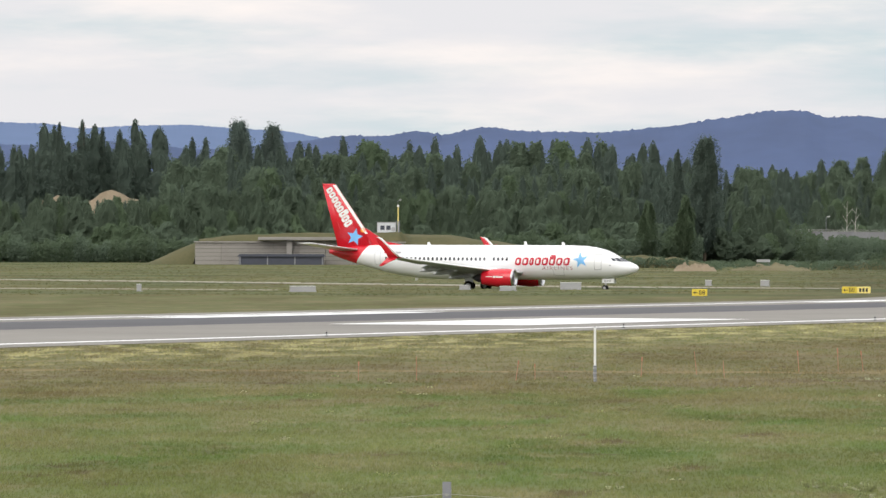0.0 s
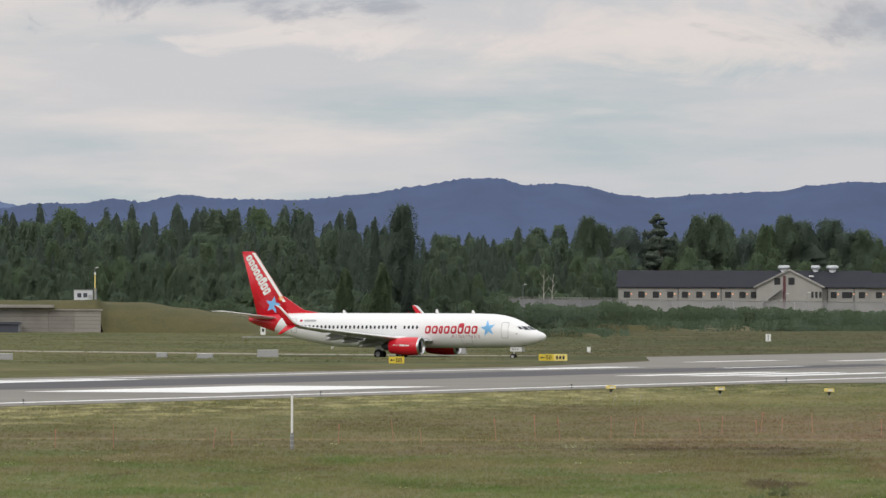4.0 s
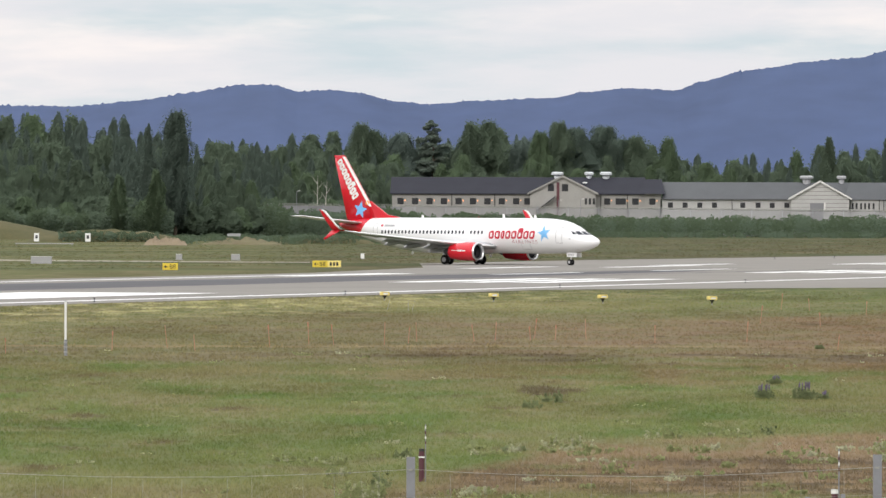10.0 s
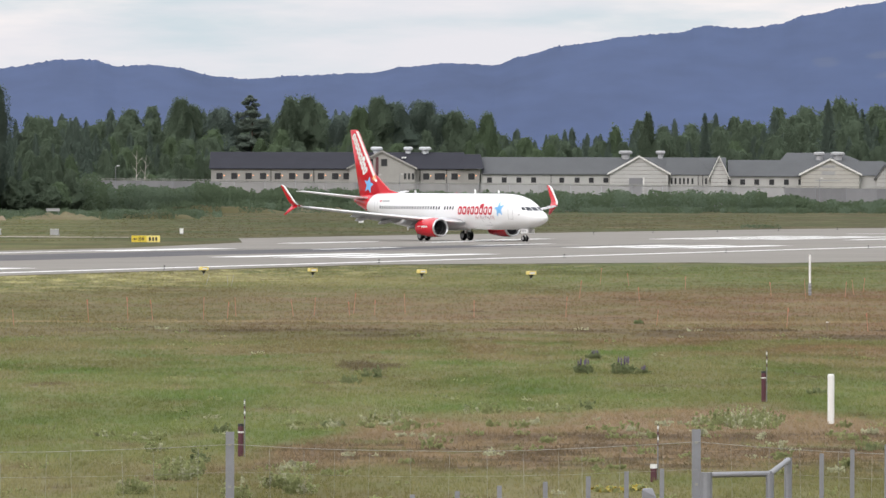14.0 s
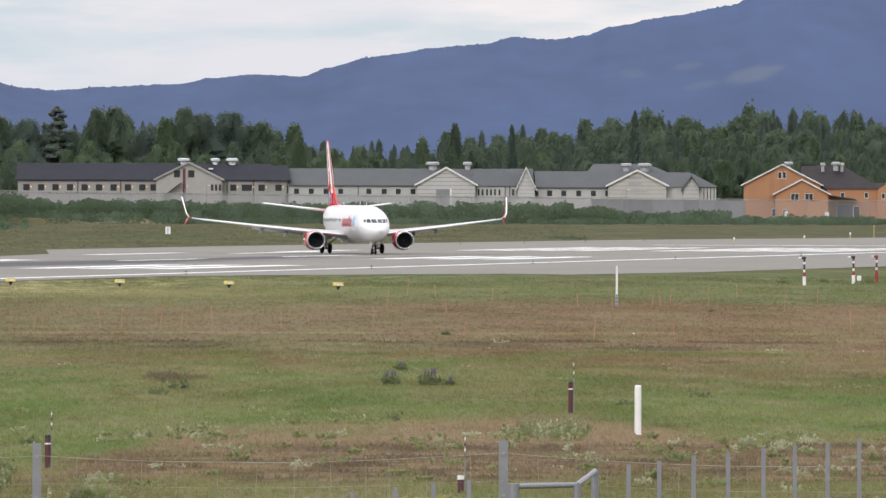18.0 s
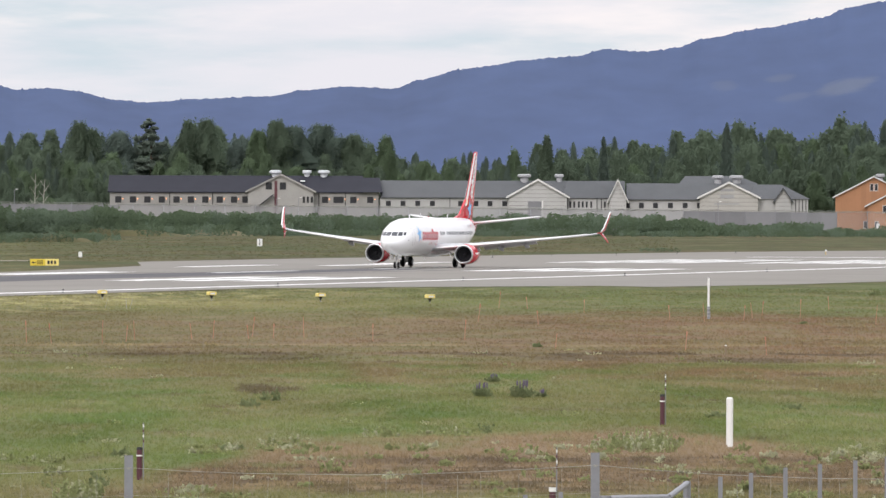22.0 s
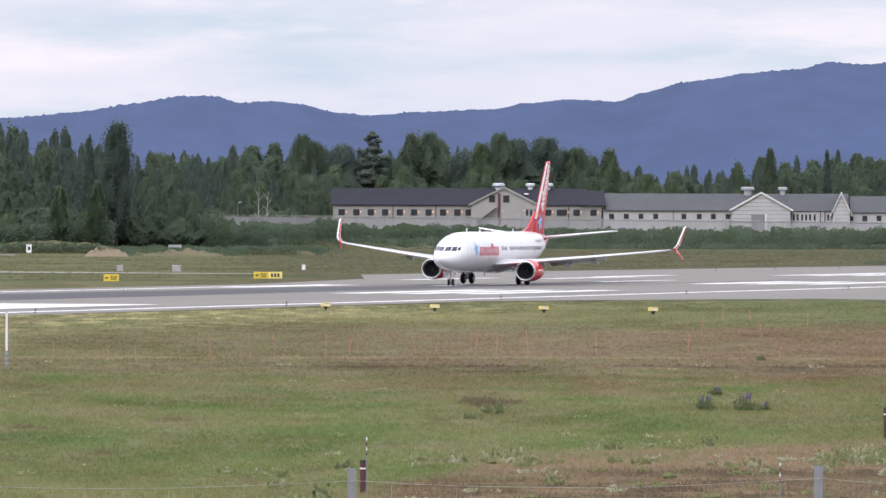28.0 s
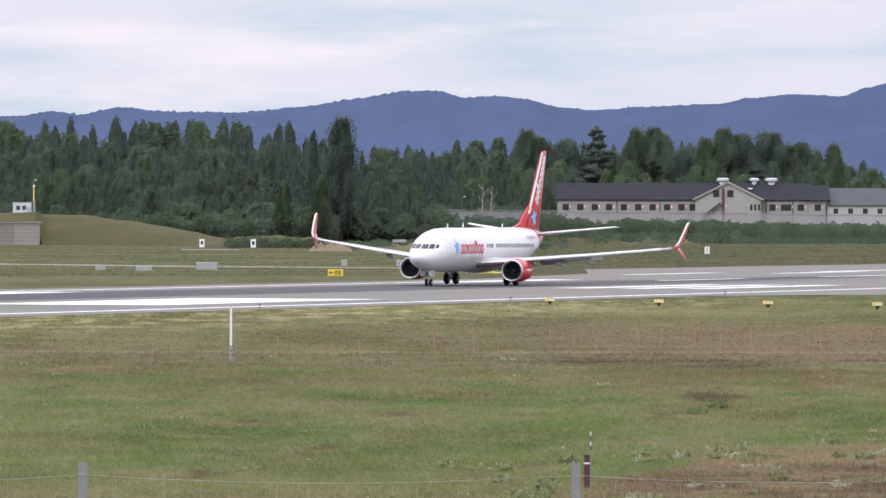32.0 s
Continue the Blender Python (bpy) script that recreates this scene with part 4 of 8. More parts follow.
    fin = part("fin", loft([fin_at(0), fin_at(0.5), fin_at(0.985), fin_at(1.0, 0.08, 0.98, 0.05)]), M["red"], plane, "tall red tail fin", True)
    part("dorsal_fillet", prism([(AFT - 28.9, 5.0), (AFT - 29.0, 5.27), (AFT - 31.0, 5.62), (AFT - 33.6, 7.2), (AFT - 34.2, 4.9)], -0.09, 0.09), M["red"], fin)
    for side in (1, -1):
        def fin_point(a_frac, k, lift=0.02):
            le = fin_low[0] + (fin_top[0] - fin_low[0]) * k
            te = fin_low[1] + (fin_top[1] - fin_low[1]) * k
            x = a_frac
            t = 0.10 * (te - le) * (1.48 * math.sqrt(max(x, 0)) - 0.63 * x - 1.758 * x * x + 1.4215 * x ** 3 - 0.5075 * x ** 4) + 0.005
            return (AFT - le - x * (te - le), side * (t + lift), fin_low[2] + (fin_top[2] - fin_low[2]) * k)

        bms = bmesh.new()
        ks = [0.24 + 0.74 * i / 12 for i in range(13)]
        for k0, k1 in zip(ks, ks[1:]):
            c0, c1 = (5.0 - 3.37 * k for k in (k0, k1))
            bms.faces.new([bms.verts.new(fin_point(x, k, 0.03)) for x, k in ((0.005, k0), (0.40 / c0, k0), (0.40 / c1, k1), (0.005, k1))])
        part("fin_stripe", bms, M["enamel"], fin, "white stripe along the leading edge")
        # plain blocks of the tail's mark: eight rounded blocks on a slope, a star and a dot

        def fin_shapes(polys):
            bm = bmesh.new()
            for poly in polys:
                vs = []
                for a, z in poly:
                    k = (z - fin_low[2]) / (fin_top[2] - fin_low[2])
                    le = fin_low[0] + (fin_top[0] - fin_low[0]) * k
                    te = fin_low[1] + (fin_top[1] - fin_low[1]) * k
                    vs.append(bm.verts.new(fin_point(min(0.96, max(0.02, (a - le) / (te - le))), k, 0.022)))
                bm.faces.new(vs)
            bmesh.ops.recalc_face_normals(bm, faces=bm.faces)
            return bm

        p0, p1 = Vector((38.12, 11.75)), Vector((35.45, 7.35))
        along = (p1 - p0).normalized()
        across = Vector((along.y, -along.x))
        for i in range(8):
            c = p0 + (p1 - p0) * ((i + 0.3) / 8)
            s = 0.92 + 0.05 * i
            tall = 0.22 if i == 5 else 0.0
            outer = [tuple(c + along * u + across * (v * s)) for u, v in rounded(-0.29, 0.29, -0.44, 0.44 + tall, 0.2)]
            inner = [tuple(c + along * u + across * (v * s)) for u, v in rounded(-0.07, 0.07, -0.17, 0.17, 0.065)]
            part("tail_mark_block", fin_shapes(ring(outer, inner)), M["enamel"], fin, "plain white rounded block")
        part("tail_star", fin_shapes([[(34.85, 6.15), a, b] for a, b in zip(star(34.85, 6.15, 1.04, 12), star(34.85, 6.15, 1.04, 12)[1:] + star(34.85, 6.15, 1.04, 12)[:1])]),
             M["sky_blue"], fin, "sky-blue star shape")
        dot = [(33.85 + 0.28 * math.cos(radians(30 * i)), 6.95 + 0.28 * math.sin(radians(30 * i))) for i in range(12)]
        part("tail_dot", fin_shapes([dot]), M["orange"], fin, "orange dot")
        part("stabiliser", loft([wing_section(33.9, 37.6, side * 0.5, 4.62, 0.09), wing_section(37.55, 39.35, side * 7.05, 5.42, 0.085),
                                 wing_section(37.95, 39.4, side * 7.17, 5.44, 0.05)]), M["white"], plane, "white tailplane", True)
    part("rudder", loft([fin_at(0.06, 0.70, 1.005, 0.16), fin_at(0.96, 0.70, 1.005, 0.16)]), M["red"], fin, "red rudder", True)

    # lettering as plain shapes, doors, windows
    pane_mesh = None
    for side in (1, -1):
        def fore(a):
            return a
        # eight plain blocks, larger than the writing below them
        widths = [0.86, 0.88, 0.66, 0.86, 0.88, 0.88, 0.88, 0.88]
        # the word runs aft to fore on the right-hand side, fore to aft on the left
        a = 14.55 if side == -1 else 7.5
        step = -1 if side == -1 else 1
        for i, w in enumerate(widths):
            a0, a1 = sorted((a, a + step * (w - 0.08)))
            z1 = 4.14 if i == 5 else 3.84
            lean = -0.16 * (1 if side == -1 else -1)
            outer = rounded(a0 + 0.03, a1 - 0.03, 2.93, z1, 0.26, lean)
            inner = rounded(a0 + 0.24, a1 - 0.24, 2.93 + 0.22, 3.84 - 0.22, 0.07, lean)
            part("body_mark_block", decal(ring(outer, inner), side), M["logo_red"], plane, "plain red rounded block")
            a += step * w
        sa = 6.5
        pts = star(sa, 3.55, 0.96, 10 * step, 0.40)
        part("body_star", decal([[(sa, 3.55), p, q] for p, q in zip(pts, pts[1:] + pts[:1])], side), M["sky_blue"], plane, "sky-blue star shape")
        # the word below the mark
        cu = bpy.data.curves.new("word", "FONT")
        cu.body, cu.size, cu.space_character = "AIRLINES", 0.56, 1.3
        ob = bpy.data.objects.new("word", cu)
        scene.collection.objects.link(ob)
        me = bpy.data.meshes.new_from_object(ob.evaluated_get(bpy.context.evaluated_depsgraph_get()))
        bpy.data.objects.remove(ob)
        bmt = bmesh.new()
        bmt.from_mesh(me)
        wide = max(v.co.x for v in bmt.verts)
        for v in bmt.verts:
            x = v.co.x / wide * 3.7
            v.co = skin((11.2 - x) if side == -1 else (10.7 + x), 2.44 + v.co.y, side, 0.014)
        bmesh.ops.recalc_face_normals(bmt, faces=bmt.faces)
        faces = set(bmt.faces)
        while faces:
            letter, edge = set(), [faces.pop()]
            while edge:
                f = edge.pop()
                letter.add(f)
                for e in f.edges:
                    for g in e.link_faces:
                        if g in faces:
                            faces.discard(g)
                            edge.append(g)
            bml = bmesh.new()
            twin = {}
            for f in letter:
                bml.faces.new([twin[v] if v in twin else twin.setdefault(v, bml.verts.new(v.co)) for v in f.verts])
            part("letter", bml, M["pale_grey"], plane, "pale lettering")
        bmt.free()
        # cabin windows
        cabin = [15.5 + 0.53 * i for i in range(4)] + [18.25 + 0.53 * i for i in range(24)]
        for a in cabin:
            bm = decal([rounded(a - 0.13, a + 0.13, 3.46, 3.84, 0.1)], side, 0.016)
            part("cabin_window", bm, M["window"], plane)
        for a0, z0, z1, w in ((4.0, 2.45, 4.25, 0.86), (31.2, 2.95, 4.6, 0.76)):
            part("cabin_door", decal(ring(rounded(a0, a0 + w, z0, z1, 0.14), rounded(a0 + 0.05, a0 + w - 0.05, z0 + 0.05, z1 - 0.05, 0.1)), side, 0.013),
                 M["shadow_grey"], plane, "outline of a cabin door")
        part("cargo_door", decal(ring(rounded(8.6, 9.9, 1.75, 2.7, 0.1), rounded(8.64, 9.86, 1.79, 2.66, 0.08)), side, 0.013), M["shadow_grey"], plane,
             "outline of a cargo door") if side == -1 else None
        # plain bars where a number stands
        part("number_bar", decal([rounded(28.6, 30.2, 4.25, 4.48, 0.05)], side), M["shadow_grey"], plane, "short plain grey bar")
        part("flag_bar", decal([rounded(30.4, 30.75, 4.25, 4.48, 0.03)], side), M["logo_red"], plane)
        part("static_dot", decal([rounded(2.9, 3.15, 2.9, 3.0, 0.04)], side), M["shadow_grey"], plane)
    # cockpit panes, in a level band round the nose
    def nose_at(y, z):
        """Where the nose's skin is, for a distance from the middle and a height."""
        lo, hi = 0.3, 5.0
        for _ in range(30):
            a = (lo + hi) / 2
            zc, w, h = station(a)
            if (y / w) ** 2 + ((z - zc) / h) ** 2 > 1:
                lo = a
            else:
                hi = a
        return a

    for side in (1, -1):
        for y0, y1, z0, z1, slant in ((0.05, 0.60, 3.40, 3.81, 0.03), (0.65, 1.04, 3.41, 3.82, 0.05), (1.08, 1.28, 3.47, 3.79, 0.03)):
            bm = bmesh.new()
            grid = [[None] * 4 for _ in range(6)]
            for i in range(6):
                for j in range(4):
                    z = z0 + (z1 - z0) * j / 3
                    y = y0 + (y1 - y0) * i / 5 - slant * j / 3 * i / 5
                    grid[i][j] = bm.verts.new((AFT - nose_at(y, z) + 0.02, side * y * 1.006, z + 0.004))
            for i in range(5):
                for j in range(3):
                    bm.faces.new((grid[i][j], grid[i + 1][j], grid[i + 1][j + 1], grid[i][j + 1]))
            bmesh.ops.recalc_face_normals(bm, faces=bm.faces)
            part("cockpit_pane", bm, M["window"], plane, "dark cockpit glass")

    # aerials and lights
    for a, h, z in ((9.0, 0.35, 5.28), (13.6, 0.42, 5.28), (25.5, 0.3, 5.28), (15.5, -0.3, 1.15), (27.0, -0.3, 1.45)):
        part("blade_aerial", loft([blade_section(a, a + 0.42, (0, z), (1, 0), 0.08), blade_section(a + 0.16, a + 0.42, (0, z + h), (1, 0), 0.08)]), M["white"], plane)
    part("beacon", rod((AFT - 17.5, 0, 5.28), (AFT - 17.5, 0, 5.42), 0.09, 0.05), M["red_enamel"], plane, "red beacon lamp")

    # landing gear
    def wheel(parent, place, r, w):
        bm = bmesh.new()
        add_rod(bm, (0, -w / 2, 0), (0, w / 2, 0), r * 0.97, sides=24)
        bmesh.ops.bevel(bm, geom=[e for e in bm.edges if abs(e.verts[0].co.y - e.verts[1].co.y) < 1e-5], offset=w * 0.28, segments=2, affect="EDGES")
        t = part("wheel", bm, M["tyre"], parent, "black tyre", True)
        bm = bmesh.new()
        add_rod(bm, (0, -w / 2 - 0.006, 0), (0, w / 2 + 0.006, 0), r * 0.5, sides=16)
        for k in range(5):
            c, s = math.cos(k * 1.2566), math.sin(k * 1.2566)
            add_rod(bm, (r * 0.33 * c, -w / 2 - 0.03, r * 0.33 * s), (r * 0.33 * c, w / 2 + 0.03, r * 0.33 * s), r * 0.08, sides=5)
        part("rim", bm, M["shadow_grey"], t, "grey wheel rim")
        t.matrix_local = Matrix.Translation(place)
        SPINNING.append((t, r, place))

    for side in (1, -1):
        y = side * 2.86
        leg = part("main_gear", rod((0, y - side * 0.1, 2.3), (0, y, 0.57), 0.13, 0.11, 12), M["enamel"], plane, "white main gear leg")
        part("drag_strut", rod((0.05, y - side * 1.3, 1.75), (0, y, 0.9), 0.06), M["metal"], leg)
        part("axle", rod((0, y - 0.6, 0.57), (0, y + 0.6, 0.57), 0.09), M["metal"], leg)
        part("gear_door", box(-0.55, 0.55, y + side * 0.16 - 0.02, y + side * 0.16 + 0.02, 0.95, 2.0, 0.01), M["white"], leg, "white gear door")
        for dy in (-0.43, 0.43):
            wheel(leg, (0, y + dy, 0.565), 0.565, 0.40)
    nx = AFT - 4.1
    leg = part("nose_gear", rod((nx + 0.15, 0, 1.6), (nx, 0, 0.34), 0.09, 0.075, 12), M["enamel"], plane, "white nose gear leg")
    part("axle", rod((nx, -0.3, 0.34), (nx, 0.3, 0.34), 0.06), M["metal"], leg)
    part("drag_strut", rod((nx + 0.9, 0, 1.5), (nx + 0.05, 0, 0.8), 0.05), M["metal"], leg)
    for side in (1, -1):
        door = part("gear_door", box(nx - 0.25, nx + 1.2, side * 0.42 - 0.015, side * 0.42 + 0.015, 0.92, 1.42, 0.01), M["white"], leg, "white nose gear door")
        for k in range(3):
            part("number_bar", box(nx + 0.02 + 0.3 * k, nx + 0.22 + 0.3 * k, side * 0.44 - 0.003, side * 0.44 + 0.003, 1.08, 1.26), M["shadow_grey"], door)
        wheel(leg, (nx, side * 0.2, 0.345), 0.345, 0.2)
    part("landing_lamp", rod((nx + 0.1, 0, 1.0), (nx + 0.2, 0, 1.0), 0.09), M["metal"], leg)
    return plane


airliner = build_airliner()


# ---- trees and shrubs ----
RNG = np.random.default_rng(7)


def leaf_triangles(centres, outward, size, rng, droop=0.0):
    """One loose triangle for each centre, facing roughly outward."""
    n = len(centres)
    rnd = rng.normal(size=(n, 3))
    nor = outward + rnd * 0.75
    nor /= np.linalg.norm(nor, axis=1, keepdims=True) + 1e-9
    ref = rng.normal(size=(n, 3))
    u = np.cross(nor, ref)
    u /= np.linalg.norm(u, axis=1, keepdims=True) + 1e-9
    v = np.cross(nor, u)
    s = size[:, None]
    a = centres + u * s * 0.75
    b = centres - u * s * 0.45 + v * s * 0.65
    c = centres - u * s * 0.45 - v * s * 0.65
    for p in (a, b, c):
        p[:, 2] -= droop * np.hypot(p[:, 0] - centres[:, 0], p[:, 1] - centres[:, 1])
    return np.stack([a, b, c], axis=1).reshape(-1, 3)


def lathe(rings, sides, place):
    """A closed lumpy body as loose triangles: place(level, turn) gives its points."""
    f = np.linspace(0, 1, rings)
    t = np.arange(sides) * 2 * np.pi / sides
    p = place(np.repeat(f, sides), np.tile(t, rings)).reshape(rings, sides, 3)
    q = np.roll(p, -1, axis=1)
    one = np.stack([p[:-1], q[:-1], q[1:]], axis=2)
    two = np.stack([p[:-1], q[1:], p[1:]], axis=2)
    return np.concatenate([one.reshape(-1, 3), two.reshape(-1, 3)])


def lumps(rng, strength, waves=7):
    """Swellings round a crown, as a function of height share and turn."""
    kf, ka = rng.uniform(3, 22, waves), rng.integers(1, 8, waves)
    pf, pa = rng.uniform(0, 6.28, waves), rng.uniform(0, 6.28, waves)
    amp = rng.uniform(0.5, 1.0, waves) * strength / math.sqrt(waves) * 1.6 * (8 / kf) ** 0.4
    return lambda f, t: 1 + sum(a * np.sin(k * f + p) * np.cos(m * t + q) for a, k, p, m, q in zip(amp, kf, pf, ka, pa))


def conifer_leaves(height, radius, count, rng, bare=0.04, leaf=0.46):
    """A dense dark body in whorls, wide below and narrow above, with drooping ragged branch ends round it."""
    swell = lumps(rng, 0.34, 10)
    tiers = max(9, int(height * 0.62))
    shift = rng.uniform(0, 6.28)

    def reach(h, t):
        saw = 1 - np.mod(h * tiers + 0.13 * np.sin(3 * t + shift), 1.0)
        return radius * 0.74 * (1 - h) ** 0.66 * (0.56 + 0.58 * saw) * swell(h, t) + 0.10

    def body(h, t):
        h = bare + (0.97 - bare) * h
        r = reach(h, t) * 0.70
        return np.stack([r * np.cos(t), r * np.sin(t), height * h], axis=1)

    core = lathe(int(tiers * 1.6), 9, body)
    h = bare + (1 - bare) * rng.uniform(0, 1, count) ** 1.35
    t = rng.uniform(0, 2 * np.pi, count)
    k = 0.62 + 0.78 * rng.uniform(0, 1, count) ** 1.5
    r = reach(h, t) * k
    c = np.stack([r * np.cos(t), r * np.sin(t), np.minimum(height * h - 0.20 * r * k, height)], axis=1)
    out = np.stack([np.cos(t), np.sin(t), np.full(count, 0.7)], axis=1)
    return np.concatenate([core, leaf_triangles(c, out, leaf * (0.5 + 0.65 * (1 - h)) * rng.uniform(0.6, 1.3, count), rng, 0.35)])


def round_leaves(height, radius, count, rng, base=0.16, leaf=0.46, blunt=0.5, rough=0.46):
    """A leafy crown: a lumpy body with a loose coat of leaves and a few sprays that stand out of it."""
    swell = lumps(rng, rough, 16)
    lean = rng.normal(0, 0.10, 2) * radius

    def reach(f, t):
        return radius * 0.80 * np.clip(f / 0.34, 0.12, 1) ** 0.6 * np.clip((1.03 - f) / 0.62, 0.02, 1) ** blunt * swell(f, t) + 0.012 * height

    def at(f, t, k):
        r = reach(f, t) * k
        return np.stack([r * np.cos(t) + lean[0] * f, r * np.sin(t) + lean[1] * f, height * (base + (1 - base) * f)], axis=1)

    core = lathe(17, 13, lambda f, t: at(f, t, 0.80))
    f = rng.uniform(0, 1, count) ** 0.9
    t = rng.uniform(0, 2 * np.pi, count)
    k = np.where(rng.uniform(0, 1, count) < 0.16, rng.uniform(1.0, 1.13, count), rng.uniform(0.78, 1.08, count))
    c = at(f, t, k)
    c[:, 2] += rng.normal(0, 0.02, count) * height
    out = np.stack([np.cos(t), np.sin(t), 1.6 * (f - 0.35)], axis=1)
    return np.concatenate([core, leaf_triangles(c, out, leaf * rng.uniform(0.55, 1.3, count) * np.where(k > 1.05, 0.7, 1.0), rng)])


def pine_leaves(height, radius, count, rng):
    """Flat cushions of needles, one above another with gaps, in the upper part of a bare stem."""
    plates = 28
    made = []
    for i in range(plates):
        h = 0.46 + 0.52 * (i + rng.uniform(-0.9, 0.9)) / (plates - 1)
        a = i * 2.4 + rng.uniform(-0.6, 0.6)
        wide = radius * (1.06 - 0.80 * max(0.0, (h - 0.42) / 0.58) ** 3.4) * rng.uniform(0.6, 1.2)
        off = wide * rng.uniform(0.05, 0.85)
        size, flat = wide * rng.uniform(0.20, 0.34), rng.uniform(0.26, 0.45)
        mid = np.array([off * math.cos(a), off * math.sin(a), height * h])
        swell = lumps(rng, 0.25, 5)

        def cushion(f, t, k):
            u = np.pi * f
            r = size * np.sin(u) * swell(f * 0.4, t) * k
            return np.stack([r * np.cos(t), r * np.sin(t), -size * flat * np.cos(u) * k], axis=1) + mid

        n = count // plates
        made.append(lathe(5, 7, lambda f, t: cushion(f, t, 0.66)))
        f, t = np.arccos(rng.uniform(-1, 1, n)) / np.pi, rng.uniform(0, 2 * np.pi, n)
        c = cushion(f, t, rng.uniform(0.7, 1.35, n))
        d = c - mid + np.array([0, 0, 0.3])
        made.append(leaf_triangles(c, d / (np.linalg.norm(d, axis=1, keepdims=True) + 1e-9), 0.36 * rng.uniform(0.6, 1.3, n), rng))
    return np.concatenate(made)


def stem_triangles(height, r, sides=5):
    t = 2 * np.pi * np.arange(sides) / sides
    lo = np.stack([r * np.cos(t), r * np.sin(t), np.zeros(sides) - 0.3], axis=1)
    hi = np.stack([0.2 * r * np.cos(t), 0.2 * r * np.sin(t), np.full(sides, height)], axis=1)
    tri = []
    for i in range(sides):
        j = (i + 1) % sides
        tri += [lo[i], lo[j], hi[i], lo[j], hi[j], hi[i]]
    return np.array(tri)


class Wood:
    """Many far trees gathered into one mesh."""

    def __init__(self):
        self.verts, self.index = [], []

    def add(self, tris, x, y, z, turn, size, mat):
        c, s = math.cos(turn) * size, math.sin(turn) * size
        p = np.empty_like(tris)
        p[:, 0] = tris[:, 0] * c - tris[:, 1] * s + x
        p[:, 1] = tris[:, 0] * s + tris[:, 1] * c + y
        p[:, 2] = tris[:, 2] * size + z
        self.verts.append(p)
        self.index.append(np.full(len(tris) // 3, mat, dtype=np.int32))

    def make(self, name, mats, label, category):
        v = np.concatenate(self.verts)
        ob = new(name, soup(name, v, np.arange(len(v)).reshape(-1, 3), mats, np.concatenate(self.index)))
        return tagged(ob, label, category, kind="stuff")


WOOD_MATS = [M["spruce"], M["birch"], M["bright_birch"], M["pine"], M["bark"], M["birch_bark"]]
# height of the tree tops along the view: bearing and metres at 2000 m
TREETOPS = [(-92, 25), (-80, 26.5), (-72, 27), (-66, 24.5), (-60, 24), (-52, 24), (-46, 24), (-40, 24.5), (-34, 24), (-28, 24.5), (-22, 24.5), (-16, 23),
            (-13, 22), (-9.5, 19.6), (-5, 19.2), (1, 19.6), (8, 19.5), (14, 20.5), (20, 21), (26, 20.5), (32, 20), (38, 17.6), (44, 16.6), (50, 17.2),
            (55, 17.8), (60, 18.6), (64, 19.8), (70, 20.8), (76, 22.4), (86, 22.6), (96, 22.6), (125, 23)]


